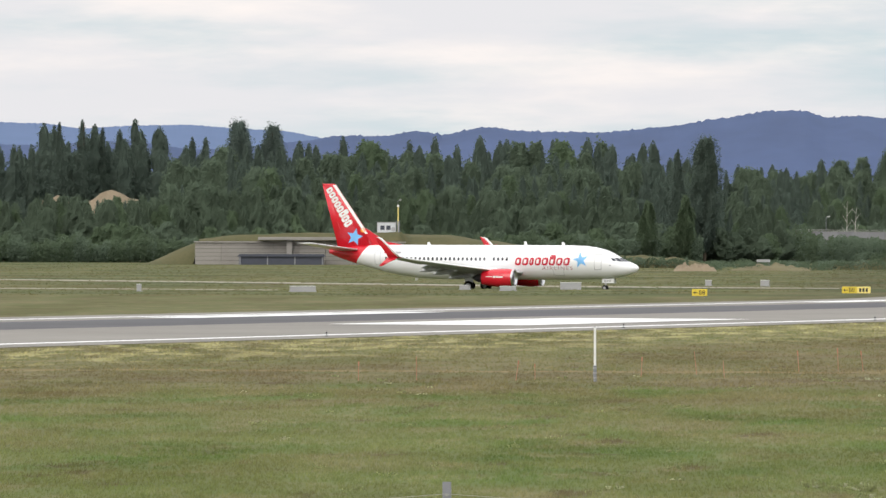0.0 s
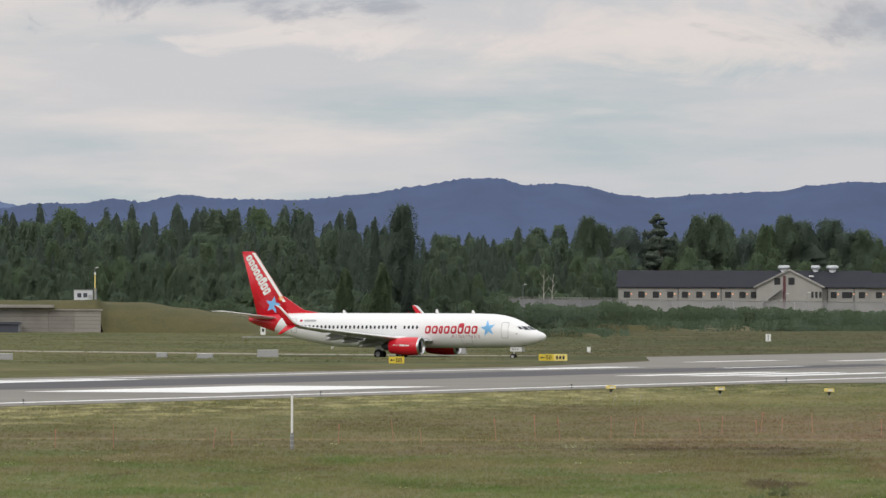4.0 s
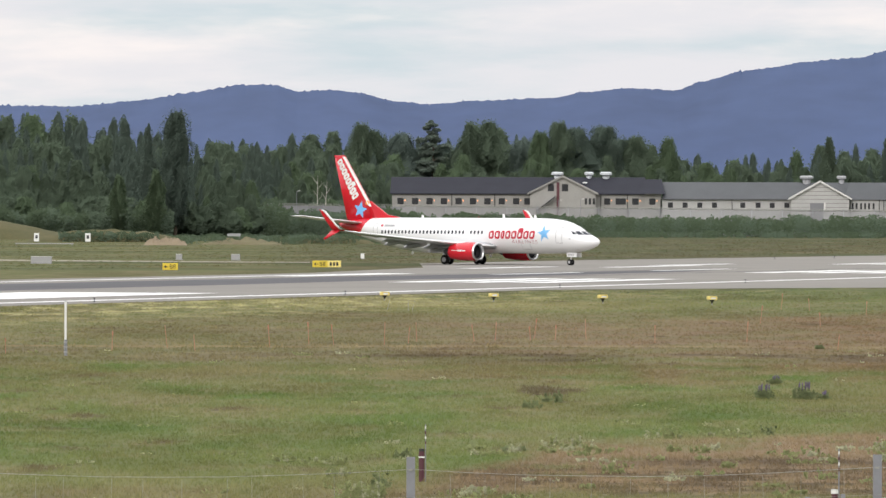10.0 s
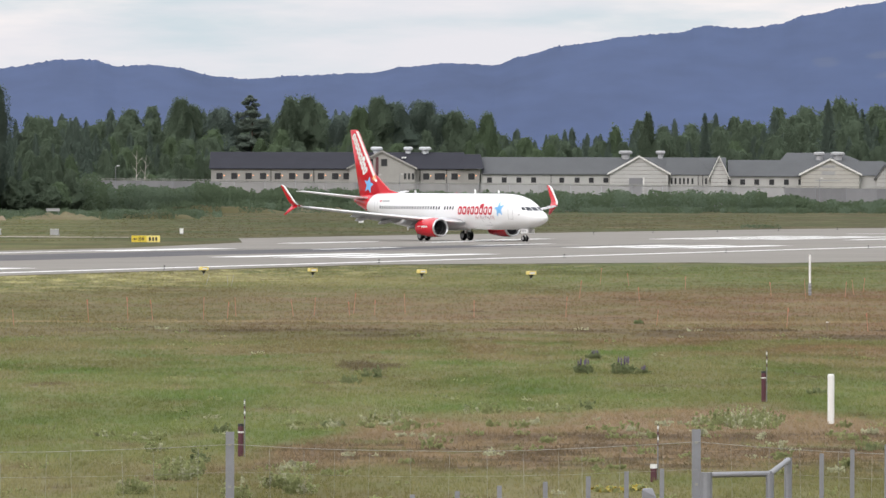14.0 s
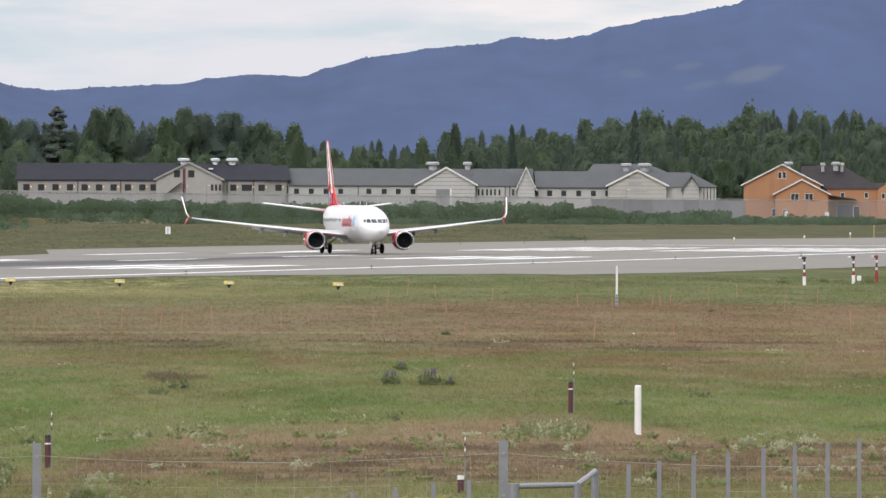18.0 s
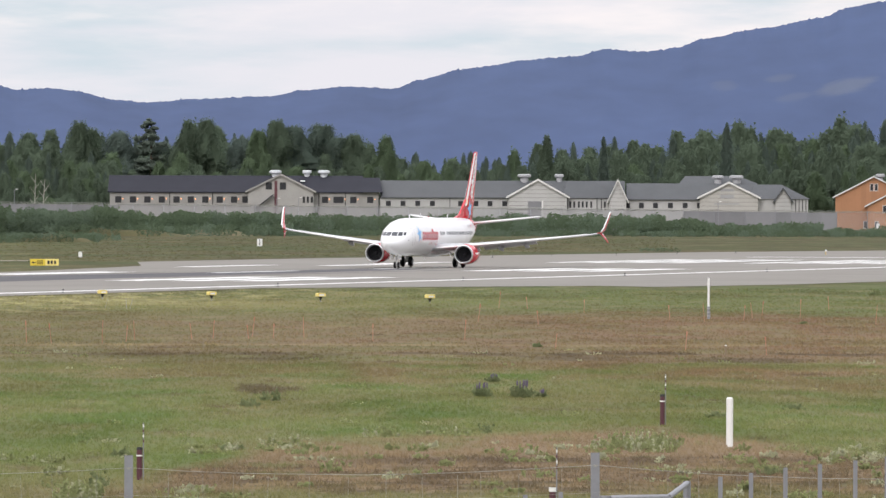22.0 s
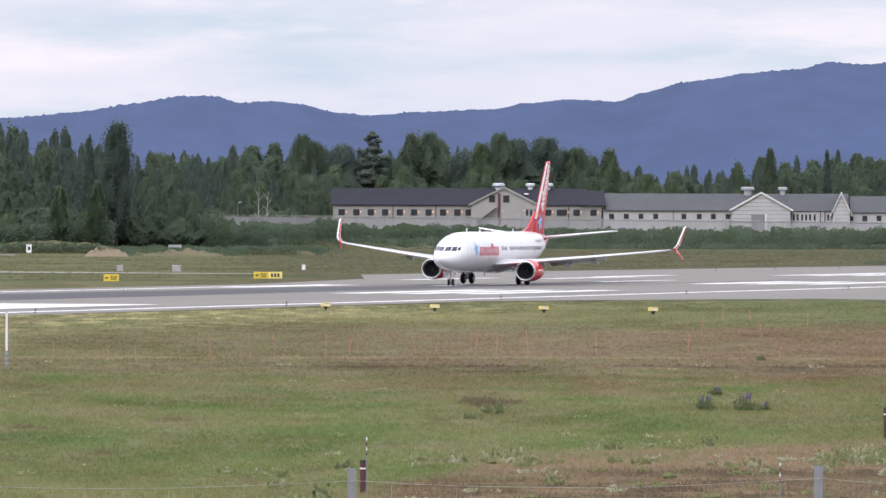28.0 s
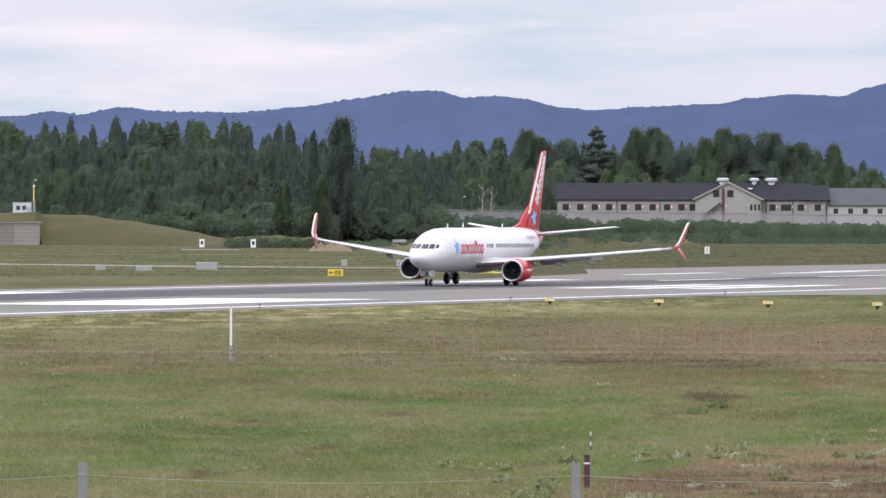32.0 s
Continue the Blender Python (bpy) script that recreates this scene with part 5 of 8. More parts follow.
def build_woods():
    spruces = [(conifer_leaves(20, 3.9 + 0.38 * i, 1500, RNG, leaf=0.40), stem_triangles(19, 0.26)) for i in range(8)]
    birches = [(round_leaves(15, 2.5 + 0.24 * i, 1350, RNG, leaf=0.30, blunt=0.50 + 0.08 * (i % 3)), stem_triangles(12, 0.2)) for i in range(8)]
    shrubs = [round_leaves(7, 3.5, 520, RNG, 0.02, leaf=0.38) for i in range(4)]

    def upper(tris, z):
        """What shows of a tree that stands behind others."""
        t = tris.reshape(-1, 3, 3)
        return t[t[:, :, 2].mean(axis=1) > z].reshape(-1, 3)

    spruce_tops = [upper(a, 8.5) for a, b in spruces]
    birch_tops = [upper(a, 6.0) for a, b in birches]

    def plant(wood, kind, x, y, h, back=0):
        turn = RNG.uniform(0, 6.28)
        i = RNG.integers(0, 60)
        behind = back > 30
        if kind == "spruce":
            a, b = spruces[i % 8]
            wood.add(spruce_tops[i % 8] if behind else a, x, y, 0, turn, h / 20, 0), wood.add(b, x, y, 0, turn, h / 20, 4)
        elif kind == "birch":
            a, b = birches[i % 8]
            pale = RNG.uniform() < 0.15
            wood.add(birch_tops[i % 8] if behind else a, x, y, 0, turn, h / 15, 2 if pale else 1), wood.add(b, x, y, 0, turn, h / 15, 5 if RNG.uniform() < 0.3 else 4)
        else:
            wood.add(shrubs[i % 4], x, y, 0, turn, h / 7, 2 if RNG.uniform() < 0.3 else 1)

    # the wood behind the taxiway, front to back: bushes, birches, then spruces
    for name, b0, b1, near, label in (("forest_behind_shelter", -96, -34, 1850, "mixed spruce and birch wood with dark tops"),
                                      ("forest_behind_taxiway", -34, -4, 1840, "dense spruce and birch wood at the field's edge"),
                                      ("forest_behind_wall", -6, 10.3, 2040, "birch wood behind the perimeter wall"),
                                      ("forest_behind_halls", 12, 122, 2130, "spruce and birch wood behind the long halls")):
        wood = Wood()
        step = 1.35
        rows = [(0, 7.0, "shrub", 1.2), (8, 0.46, "birch", 1.25), (22, 0.60, "birch", 1.25), (36, 0.72, "mixed", 1.35), (52, 0.80, "mixed", 1.3),
                (66, 0.86, "mixed", 1.4), (80, 0.95, "spruce", 1.3), (96, 1.0, "spruce", 1.3), (112, 1.03, "spruce", 1.6)]
        for back, share, kind, gap in rows:
            b = b0
            while b < b1:
                b += gap * RNG.uniform(0.6, 1.45) * (1.25 if kind == "spruce" else 1.0)
                top = ridge_height(TREETOPS, b)
                d = near + back + RNG.uniform(-6, 6)
                if kind == "shrub":
                    h = RNG.uniform(4.5, 8.0)
                    k = "shrub"
                else:
                    h = (top - 7.2) * d / 2000 + 7.2
                    h *= share * RNG.uniform(0.86, 1.07)
                    k = kind
                    if kind == "mixed":
                        k = "spruce" if RNG.uniform() < (0.55 if b < 58 else 0.35) else "birch"
                    elif kind == "spruce" and RNG.uniform() < (0.20 if b < 60 else 0.5):
                        k = "birch"
                # a clearing with a sand heap behind the young trees
                if -92 < b < -68 and kind != "shrub":
                    if back < 45:
                        h = min(h, RNG.uniform(11.2, 13.4))
                    elif back < 90:
                        continue
                    else:
                        k = "spruce"
                        plant(wood, "spruce", *seen(b + 0.6, d + 8), h * 0.93)
                # a darker stand of tall spruces stands out of the birches
                if -19 < b < -9 and kind != "shrub" and RNG.uniform() < 0.85:
                    k = "spruce"
                x, y = seen(b, d)
                plant(wood, k, x, y, h, 0 if b < -66 else 40 if 13 < b < 87 else back)
        wood.make(name, WOOD_MATS, label, "forest")

    # lower leafy trees that fill the gaps behind the halls
    young = Wood()
    for d, low, high, gap in ((2092, 11.5, 15.0, 1.7), (2100, 13.0, 17.5, 2.0), (2122, 15.0, 19.5, 2.1)):
        b = 4.0
        while b < 47:
            b += gap * RNG.uniform(0.6, 1.4)
            h = RNG.uniform(low, high) * (1.0 if b < 36 else 0.86)
            a, stem = birches[RNG.integers(0, 8)]
            x, y = seen(b, d + RNG.uniform(-3, 3))
            young.add(a, x, y, 0, RNG.uniform(0, 6.28), h / 15, 2 if RNG.uniform() < 0.4 else 1)
            young.add(stem, x, y, 0, 0.0, h / 15, 4)
    young.make("young_trees_behind_halls", WOOD_MATS, "light green leafy trees filling gaps behind the halls", "trees")

    # a belt of shrubs in front of the long wall, with an uneven top
    hedge = Wood()

    def belt(b0, b1, d0, d1, low, high, per_metre, leaf, seed, cut=-9.0, foot=-0.1):
        n = int((b1 - b0) / 1000 * d0 * per_metre)
        b = RNG.uniform(b0, b1, n)
        d = RNG.uniform(d0, d1, n)
        swell = np.array([noise.noise(Vector((p * 0.42 + seed, q * 0.03, seed))) + 0.6 * noise.noise(Vector((p * 1.3, q * 0.1, seed + 5)))
                          + 0.35 * noise.noise(Vector((p * 3.1, q * 0.2, seed + 9))) for p, q in zip(b, d)])
        keep = swell > cut
        b, d, swell = b[keep], d[keep], swell[keep]
        top = np.clip(low + (high - low) * (0.5 + 0.62 * swell), low * 0.4, high * 1.15)
        z = foot + top * RNG.uniform(0.0, 1.0, len(b)) ** 0.6
        c = np.stack([d * np.sin(b / 1000), d * np.cos(b / 1000), z], axis=1)
        out = np.stack([RNG.normal(0, 0.5, len(b)), np.full(len(b), -0.6), np.full(len(b), 0.6)], axis=1)
        tri = leaf_triangles(c, out, leaf * RNG.uniform(0.6, 1.4, len(b)), RNG)
        hue = np.array([noise.noise(Vector((p * 0.55 + 31, q * 0.02, seed + 2))) for p, q in zip(b, d)])
        hedge.verts.append(tri)
        hedge.index.append(np.where(hue + RNG.normal(0, 0.14, len(b)) > 0.12, 2, 1).astype(np.int32))

    belt(-14, 69, 1902, 1960, 2.6, 4.9, 330, 0.36, 1.0)
    belt(66, 73, 1908, 1960, 2.0, 4.2, 280, 0.36, 2.4)
    belt(66, 85.5, 1915, 1960, 1.3, 3.2, 240, 0.36, 2.0)
    belt(85, 124, 1915, 1960, 0.5, 2.0, 170, 0.34, 14.0)
    belt(-16, 1.5, 1845, 1890, 3.0, 7.4, 420, 0.42, 3.0)
    belt(1.2, 12, 1845, 1890, 4.0, 6.1, 440, 0.40, 3.5)
    belt(10, 30, 1890, 1925, 3.2, 5.3, 330, 0.38, 3.8)
    belt(-36, -12, 1822, 1845, 3.0, 6.5, 380, 0.42, 4.0)
    belt(-96, -36, 1830, 1850, 2.5, 6.0, 320, 0.42, 5.0)
    # low scrub on the soil heaps and round their feet
    belt(-24, -13.5, 1636, 1656, 1.0, 2.4, 520, 0.24, 6.0)
    belt(-11.5, 1.5, 1556, 1574, 0.5, 1.5, 150, 0.20, 7.0, 0.05)
    belt(0, 10, 1592, 1606, 0.8, 2.0, 260, 0.22, 8.0, -0.1)
    belt(-24, 12, 1640, 1700, 0.4, 1.6, 260, 0.24, 9.0, -0.05)
    belt(4, 30, 1835, 1900, 0.8, 3.0, 260, 0.32, 10.0, 0.0)
    belt(24, 100, 1870, 1905, 0.4, 1.6, 160, 0.28, 11.0, 0.0)
    belt(66.3, 70.6, 1335, 1345, 0.2, 0.7, 40, 0.16, 12.0)
    hedge.make("hedge_along_wall", [M["spruce"], M["shrub"], M["birch"]], "long uneven belt of green shrubs", "shrubs")


def single_tree(name, label, kind, bearing, distance, height, radius, mat, bark="bark", count=8000, blunt=0.5):
    x, y = seen(bearing, distance)
    tree = thing(name, label, "tree", pose(x, y, 0, 0, 0, RNG.uniform(0, 360)), "tall trees standing out of the wood")
    bm = bmesh.new()
    bend = RNG.uniform(-0.4, 0.4, 2)
    pts = [(0, 0, -0.3), (bend[0] * 0.5, bend[1] * 0.5, height * 0.4), (bend[0], bend[1], height * 0.75), (bend[0] * 0.9, bend[1], height * 0.97)]
    for (p, q), r0, r1 in zip(zip(pts, pts[1:]), (0.30, 0.22, 0.12), (0.22, 0.12, 0.03)):
        add_rod(bm, p, q, r0 * height / 20, r1 * height / 20, 7)
    part("trunk", bm, M[bark], tree)
    for k in range(5):
        t = RNG.uniform(0, 6.28)
        h = height * (0.42 + 0.1 * k)
        reach = radius * 0.4
        part("limb", rod((0, 0, h), (reach * math.cos(t), reach * math.sin(t), h + (0.9 if kind != "spruce" else -0.4)), 0.09, 0.03, 5), M[bark], tree)
    tris = {"spruce": lambda: conifer_leaves(height, radius * 1.15, count // 2, RNG, leaf=0.38), "pine": lambda: pine_leaves(height, radius, count, RNG),
            "birch": lambda: round_leaves(height, radius * 1.12, count, RNG, 0.10, 0.27, blunt, 0.56)}[kind]()
    me = soup("crown", tris, np.arange(len(tris)).reshape(-1, 3), [M[mat]])
    crown = new("crown", me)
    crown.parent = tree
    return tree


def build_single_trees():
    for args in [("pine_tree", "broad dark pine rising over the wood", "birch", -60.0, 1960, 28.2, 4.7, "pine"),
                 ("pine_tree", "broad dark pine rising over the wood", "birch", -56.9, 1965, 27.4, 3.5, "pine"),
                 ("spruce_tree", "tall dark columnar spruce at the wood's edge", "birch", -11.8, 1835, 24.0, 3.0, "spruce", "bark", 9000, 0.40),
                 ("spruce_tree", "tall narrow dark spruce", "spruce", -14.6, 1838, 22.0, 3.6, "spruce"),
                 ("birch_tree", "young bright green birch in front of spruces", "birch", -13.9, 1822, 12.5, 1.6, "bright_birch"),
                 ("birch_tree", "young bright green birch in front of spruces", "birch", -17.8, 1824, 11.5, 1.5, "bright_birch"),
                 ("spruce_tree", "slender dark spruce top above the wood", "spruce", -79.3, 1935, 28.0, 3.2, "spruce"),
                 ("spruce_tree", "slender dark spruce top above the wood", "spruce", -76.9, 1940, 28.6, 3.4, "spruce"),
                 ("spruce_tree", "slender dark spruce top above the wood", "spruce", -74.8, 1945, 27.0, 3.2, "spruce"),
                 ("poplar_tree", "tall full crowned poplar behind the long hall", "birch", 7.7, 2110, 23.9, 5.1, "birch", "bark", 9200, 0.62),
                 ("poplar_tree", "slimmer poplar grown together with a taller one", "birch", 9.0, 2112, 22.5, 4.1, "birch", "bark", 6900, 0.62),
                 ("pine_tree", "broad dark pine beside a layered one", "birch", 11.6, 2112, 21.8, 6.2, "pine", "bark", 9200, 0.56),
                 ("pine_tree", "tall layered pine behind the long hall", "pine", 15.0, 2110, 25.3, 5.2, "scots_pine", "bark", 13000),
                 ("pine_tree", "lower dark pine under a layered one", "birch", 16.2, 2114, 19.5, 5.5, "pine", "bark", 8000, 0.52),
                 ("linden_tree", "tall pointed leafy tree behind the long hall", "birch", 18.9, 2110, 24.1, 4.6, "birch", "bark", 9200, 0.68),
                 ("linden_tree", "tall leafy tree grown together with another", "birch", 21.0, 2112, 24.5, 5.6, "birch", "bark", 9200, 0.60),
                 ("oak_tree", "dark leafy tree between taller ones", "birch", 24.9, 2116, 20.6, 5.0, "pine", "bark", 6900, 0.50),
                 ("birch_tree", "light green birch with pale stem", "birch", 26.4, 2104, 22.0, 3.9, "bright_birch", "birch_bark", 8000, 0.56),
                 ("birch_tree", "tall birch with pale stem", "birch", 28.3, 2105, 24.3, 4.8, "birch", "birch_bark", 9200, 0.52),
                 ("oak_tree", "broad dark leafy tree beside a birch", "birch", 30.4, 2110, 23.1, 6.6, "spruce", "bark", 9200, 0.42),
                 ("oak_tree", "broad dark leafy tree beside a birch", "birch", 32.8, 2115, 23.5, 6.3, "spruce", "bark", 9200, 0.44),
                 ("oak_tree", "lower dark leafy tree at a group's edge", "birch", 34.5, 2112, 20.8, 5.2, "spruce", "bark", 6900, 0.42),
                 ("birch_tree", "rounded birch behind the grey roofs", "birch", 36.7, 2110, 21.2, 5.1, "birch", "bark", 8000, 0.56),
                 ("poplar_tree", "light green poplar behind the grey roofs", "birch", 39.6, 2110, 20.8, 3.8, "bright_birch", "bark", 6900, 0.65),
                 ("spruce_tree", "narrow green tree rising over low woods", "birch", 56.6, 2130, 21.2, 2.6, "birch", "bark", 5000, 0.85),
                 ("spruce_tree", "dark spruce rising over low woods", "spruce", 62.5, 2130, 21.4, 3.0, "spruce"),
                 ("spruce_tree", "dark spruce rising over low woods", "spruce", 75.4, 2135, 24.6, 4.2, "spruce"),
                 ("birch_tree", "light green leafy tree between hall and house", "birch", 84.8, 2090, 13.0, 2.6, "bright_birch"),
                 ("birch_tree", "light green leafy tree between hall and house", "birch", 82.8, 2095, 12.0, 2.6, "birch")]:
        single_tree(*args)
    for b, h, lean, d in ((3.0, 12.5, 0.2, 2030), (3.7, 11.5, 0.8, 2030)):
        x, y = seen(b, d)
        dead = thing("dead_birch", "bare pale birch stem with few twigs", "tree", pose(x, y, 0), "bare birch stems")
        part("trunk", rod((0, 0, -0.3), (lean, 0.2, h), 0.12 if h > 8 else 0.07, 0.03, 6), M["birch_bark"], dead)
        for k in range(5 if h > 8 else 0):
            hh = h * (0.45 + 0.1 * k)
            s = 1 if k % 2 else -1
            part("limb", rod((lean * hh / h, 0, hh), (lean * hh / h + s * 1.1, 0.3, hh + 1.6), 0.05, 0.015, 5), M["birch_bark"], dead)


build_woods()
build_single_trees()


# ---- the long halls, the wall, the house ----
def gable_roof(x0, x1, y0, y1, eave, top, over=0.4, thick=0.22):
    """A roof with its ridge along x."""
    ym = (y0 + y1) / 2
    a, b = y0 - over, y1 + over
    drop = (top - eave) / (ym - y0) * over
    pts = [(a, eave - drop), (ym, top), (b, eave - drop), (b, eave - drop - thick), (ym, top - thick), (a, eave - drop - thick)]
    return loft([[(x0, y, z) for y, z in pts], [(x1, y, z) for y, z in pts]])


def hip_roof(x0, x1, y0, y1, eave, top, hip_left, hip_right, over=0.4):
    ym = (y0 + y1) / 2
    bm = bmesh.new()
    v = [bm.verts.new(p) for p in ((x0 - over, y0 - over, eave), (x1 + over, y0 - over, eave), (x1 + over, y1 + over, eave), (x0 - over, y1 + over, eave),
                                   (x0 + hip_left, ym, top), (x1 - hip_right, ym, top))]
    for f in ((0, 1, 5, 4), (1, 2, 5), (2, 3, 4, 5), (3, 0, 4), (0, 3, 2, 1)):
        bm.faces.new([v[i] for i in f])
    bmesh.ops.recalc_face_normals(bm, faces=bm.faces)
    return bm


def cross_gable(parent, x0, x1, y0, depth, eave, top, wall_mat, roof_mat, fascia, boards=True):
    """A gabled front that stands out towards the field, its ridge running back."""
    xm = (x0 + x1) / 2
    wall = part("gable_wall", prism([(x0, 0), (x1, 0), (x1, eave), (xm, top), (x0, eave)], y0, y0 + 0.4), wall_mat, parent)
    part("gable_side", box(x0, x0 + 0.3, y0 + 0.4, y0 + depth, 0, eave), wall_mat, parent)
    part("gable_side", box(x1 - 0.3, x1, y0 + 0.4, y0 + depth, 0, eave), wall_mat, parent)
    for s in (1, -1):
        xa = x0 if s == 1 else x1
        o = 0.55
        slope = (top - eave) / (xm - x0)
        pts = [(xa - s * o, eave - slope * o), (xm, top), (xm, top + 0.28), (xa - s * o, eave - slope * o + 0.28)]
        part("roof_slope", prism(pts, y0 - 0.35, y0 + depth + 3), roof_mat, parent)
        pts = [(xa - s * o, eave - slope * o - 0.1), (xm, top - 0.1), (xm, top + 0.32), (xa - s * o, eave - slope * o + 0.32)]
        part("bargeboard", prism(pts, y0 - 0.50, y0 - 0.36), fascia, parent)
    z = 3.4
    while boards and z < top - 0.5:
        half = (x1 - x0) / 2 if z < eave else (top - z) / (top - eave) * (x1 - x0) / 2
        part("board_joint", box(xm - half + 0.1, xm + half - 0.1, y0 - 0.03, y0 - 0.003, z, z + 0.06), M["rust_stain"], wall)
        z += 0.85
    return wall


def window_unit(parent, x, z, w, h, y, frame_mat, lit=0):
    win = part("window", loft([[(x - w / 2 - 0.09, y - 0.05, z - 0.09), (x + w / 2 + 0.09, y - 0.05, z - 0.09), (x + w / 2 + 0.09, y - 0.05, z + h + 0.09), (x - w / 2 - 0.09, y - 0.05, z + h + 0.09)],
                               [(x - w / 2, y - 0.04, z), (x + w / 2, y - 0.04, z), (x + w / 2, y - 0.04, z + h), (x - w / 2, y - 0.04, z + h)]], False), frame_mat, parent)
    part("pane", strip([(0, 0), (1, 0), (1, 1), (0, 1)], 0), M["pane"], win)
    pane = win.children[0]
    pane.matrix_local = Matrix.Translation((x - w / 2, y - 0.03, z)) @ Matrix.Rotation(radians(90), 4, "X") @ Matrix.Diagonal((w, h, 1, 1))
    part("mullion", box(x - 0.02, x + 0.02, y - 0.06, y - 0.035, z, z + h), M["black"], win)
    if lit:
        part("wall_lamp", box(x + w / 2 + 0.20, x + w / 2 + 0.42, y - 0.20, y - 0.002, z + h * 0.52, z + h * 0.52 + 0.24, 0.03), M["lamp"], parent, "lit warm wall lamp")


def hall_x(pos):
    return (pos - 760.5) * 0.1206


def roof_vent(parent, x, z, w, y, mat):
    v = part("roof_vent", rod((x, y, z - 1.0), (x, y, z + 0.2), w * 0.30, sides=12), mat, parent, "pale sheet-metal roof vent")
    part("vent_cap", loft([[(x + q * math.cos(t), y + q * math.sin(t), zz) for t in [k * math.pi / 8 for k in range(16)]]
                           for q, zz in ((w * 0.40, z + 0.2), (w * 0.5, z + 0.35), (w * 0.5, z + 0.75), (w * 0.38, z + 0.95))]), mat, v)


def build_halls():
    x, y = seen(47.77, 2040)
    base = pose(x, y, 0, 0, 0, -2.737)
    tan = M["plaster"]
    # dark-roofed hall
    hall = thing("long_hall", "long plastered hall with a dark tiled roof", "building", base, "long halls beyond the field")
    x0, x1 = hall_x(136), hall_x(612)
    part("wall", box(x0, x1, 0, 0.4, 0, 8.9), tan, hall)
    part("back_wall", box(x0, x1, 13.6, 14, 0, 8.9), tan, hall)
    part("end_wall", prism([(0.4, 0), (13.6, 0), (13.6, 9.0), (7, 12.1), (0.4, 9.0)], x0, x0 + 0.3), tan, hall).matrix_local = Matrix(((0, 1, 0, 0), (1, 0, 0, 0), (0, 0, 1, 0), (0, 0, 0, 1)))
    part("roof", gable_roof(x0 - 0.4, hall_x(584), 0, 14, 9.0, 12.3), M["dark_roof"], hall, "dark tiled roof")
    part("end_roof", hip_roof(hall_x(575), x1 + 0.5, -0.7, 13, 8.75, 11.9, 1.2, 0.4), M["dark_roof"], hall, "dark tiled roof end")
    for pos in (151, 177, 202.5, 228, 254, 279.5, 305, 330.5, 356, 376):
        window_unit(hall, hall_x(pos), 6.45, 1.35, 1.35, 0, M["plaster"], lit=1)
    for pos, w in ((517, 1.3), (541, 2.2), (567, 1.35), (597, 1.35)):
        window_unit(hall, hall_x(pos), 6.45, w, 1.35, 0, M["plaster"], lit=1)
    for pos in (242, 318, 506, 553):
        part("downpipe", rod((hall_x(pos), -0.12, 0), (hall_x(pos), -0.12, 8.8), 0.09, sides=6), M["black"], hall, "dark rain pipe")
    g = cross_gable(hall, hall_x(381), hall_x(497), -3.2, 6, 8.9, 12.4, tan, M["dark_roof"], M["plaster"], False)
    for pos in (418, 443):
        window_unit(hall, hall_x(pos), 9.3, 1.3, 1.5, -3.2, M["plaster"])
    part("rust_panel", box(hall_x(428), hall_x(433), -3.34, -3.19, 3.5, 11.2), M["rust"], hall, "rust-red strip of doors")
    part("outer_stair", prism([(hall_x(392), 5.2), (hall_x(426), 8.3), (hall_x(426), 8.0), (hall_x(392), 4.9)], -4.6, -3.4), M["dark_metal"], hall, "dark steel outer stair")
    for pos in (480, 487, 494):
        window_unit(hall, hall_x(pos), 6.5, 0.5, 1.3, -3.2, M["plaster"])
    for pos, w in ((428, 2.9), (484, 2.2), (514, 2.9)):
        roof_vent(hall, hall_x(pos), 12.5, w * 0.9, 7, M["vent"])
    part("roof_light", box(hall_x(473), hall_x(481), 3.5, 4.2, 11.0, 11.3), M["enamel"], hall, "small bright roof light")

    # first grey-roofed hall
    hall = thing("long_hall", "long pale hall with a grey roof", "building", base, "long halls beyond the field")
    pl = M["pale_wall"]
    x0, x1 = hall_x(614), hall_x(1046)
    part("wall", box(x0, x1, 0.5, 0.9, 0, 7.9), pl, hall)
    part("back_wall", box(x0, x1, 13, 13.4, 0, 7.9), pl, hall)
    part("roof", gable_roof(x0 + 0.1, x1 + 0.3, 0.5, 13.4, 7.95, 11.3), M["grey_roof"], hall, "grey tiled roof")
    for pos in (629, 655, 681, 707, 757, 784, 809, 835):
        window_unit(hall, hall_x(pos), 5.85, 1.05, 1.1, 0.5, pl)
    cross_gable(hall, hall_x(842), hall_x(945), -3, 8, 7.9, 11.4, pl, M["grey_roof"], M["trim"])
    part("big_door", box(hall_x(876), hall_x(902), -3.12, -2.99, 2.5, 6.9), M["fence_wall"], hall, "large grey sliding door")
    part("door_post", box(hall_x(900), hall_x(903), -3.2, -3.0, 2.5, 7.0), M["trim"], hall)
    cross_gable(hall, hall_x(1020), hall_x(1050), -2.4, 8, 7.6, 11.4, pl, M["grey_roof"], M["trim"])
    part("annexe_wall", box(hall_x(945) + 0.3, hall_x(1020), -1.0, -0.7, 0, 7.5), pl, hall)
    part("annexe_roof", hip_roof(hall_x(940), hall_x(1022), -1.0, 9.0, 7.6, 11.2, 0.5, 3.0), M["grey_roof"], hall)
    for pos in (951, 958, 966, 973, 980, 988, 1012):
        window_unit(hall, hall_x(pos), 5.6, 0.42, 1.3, -1.0, pl)
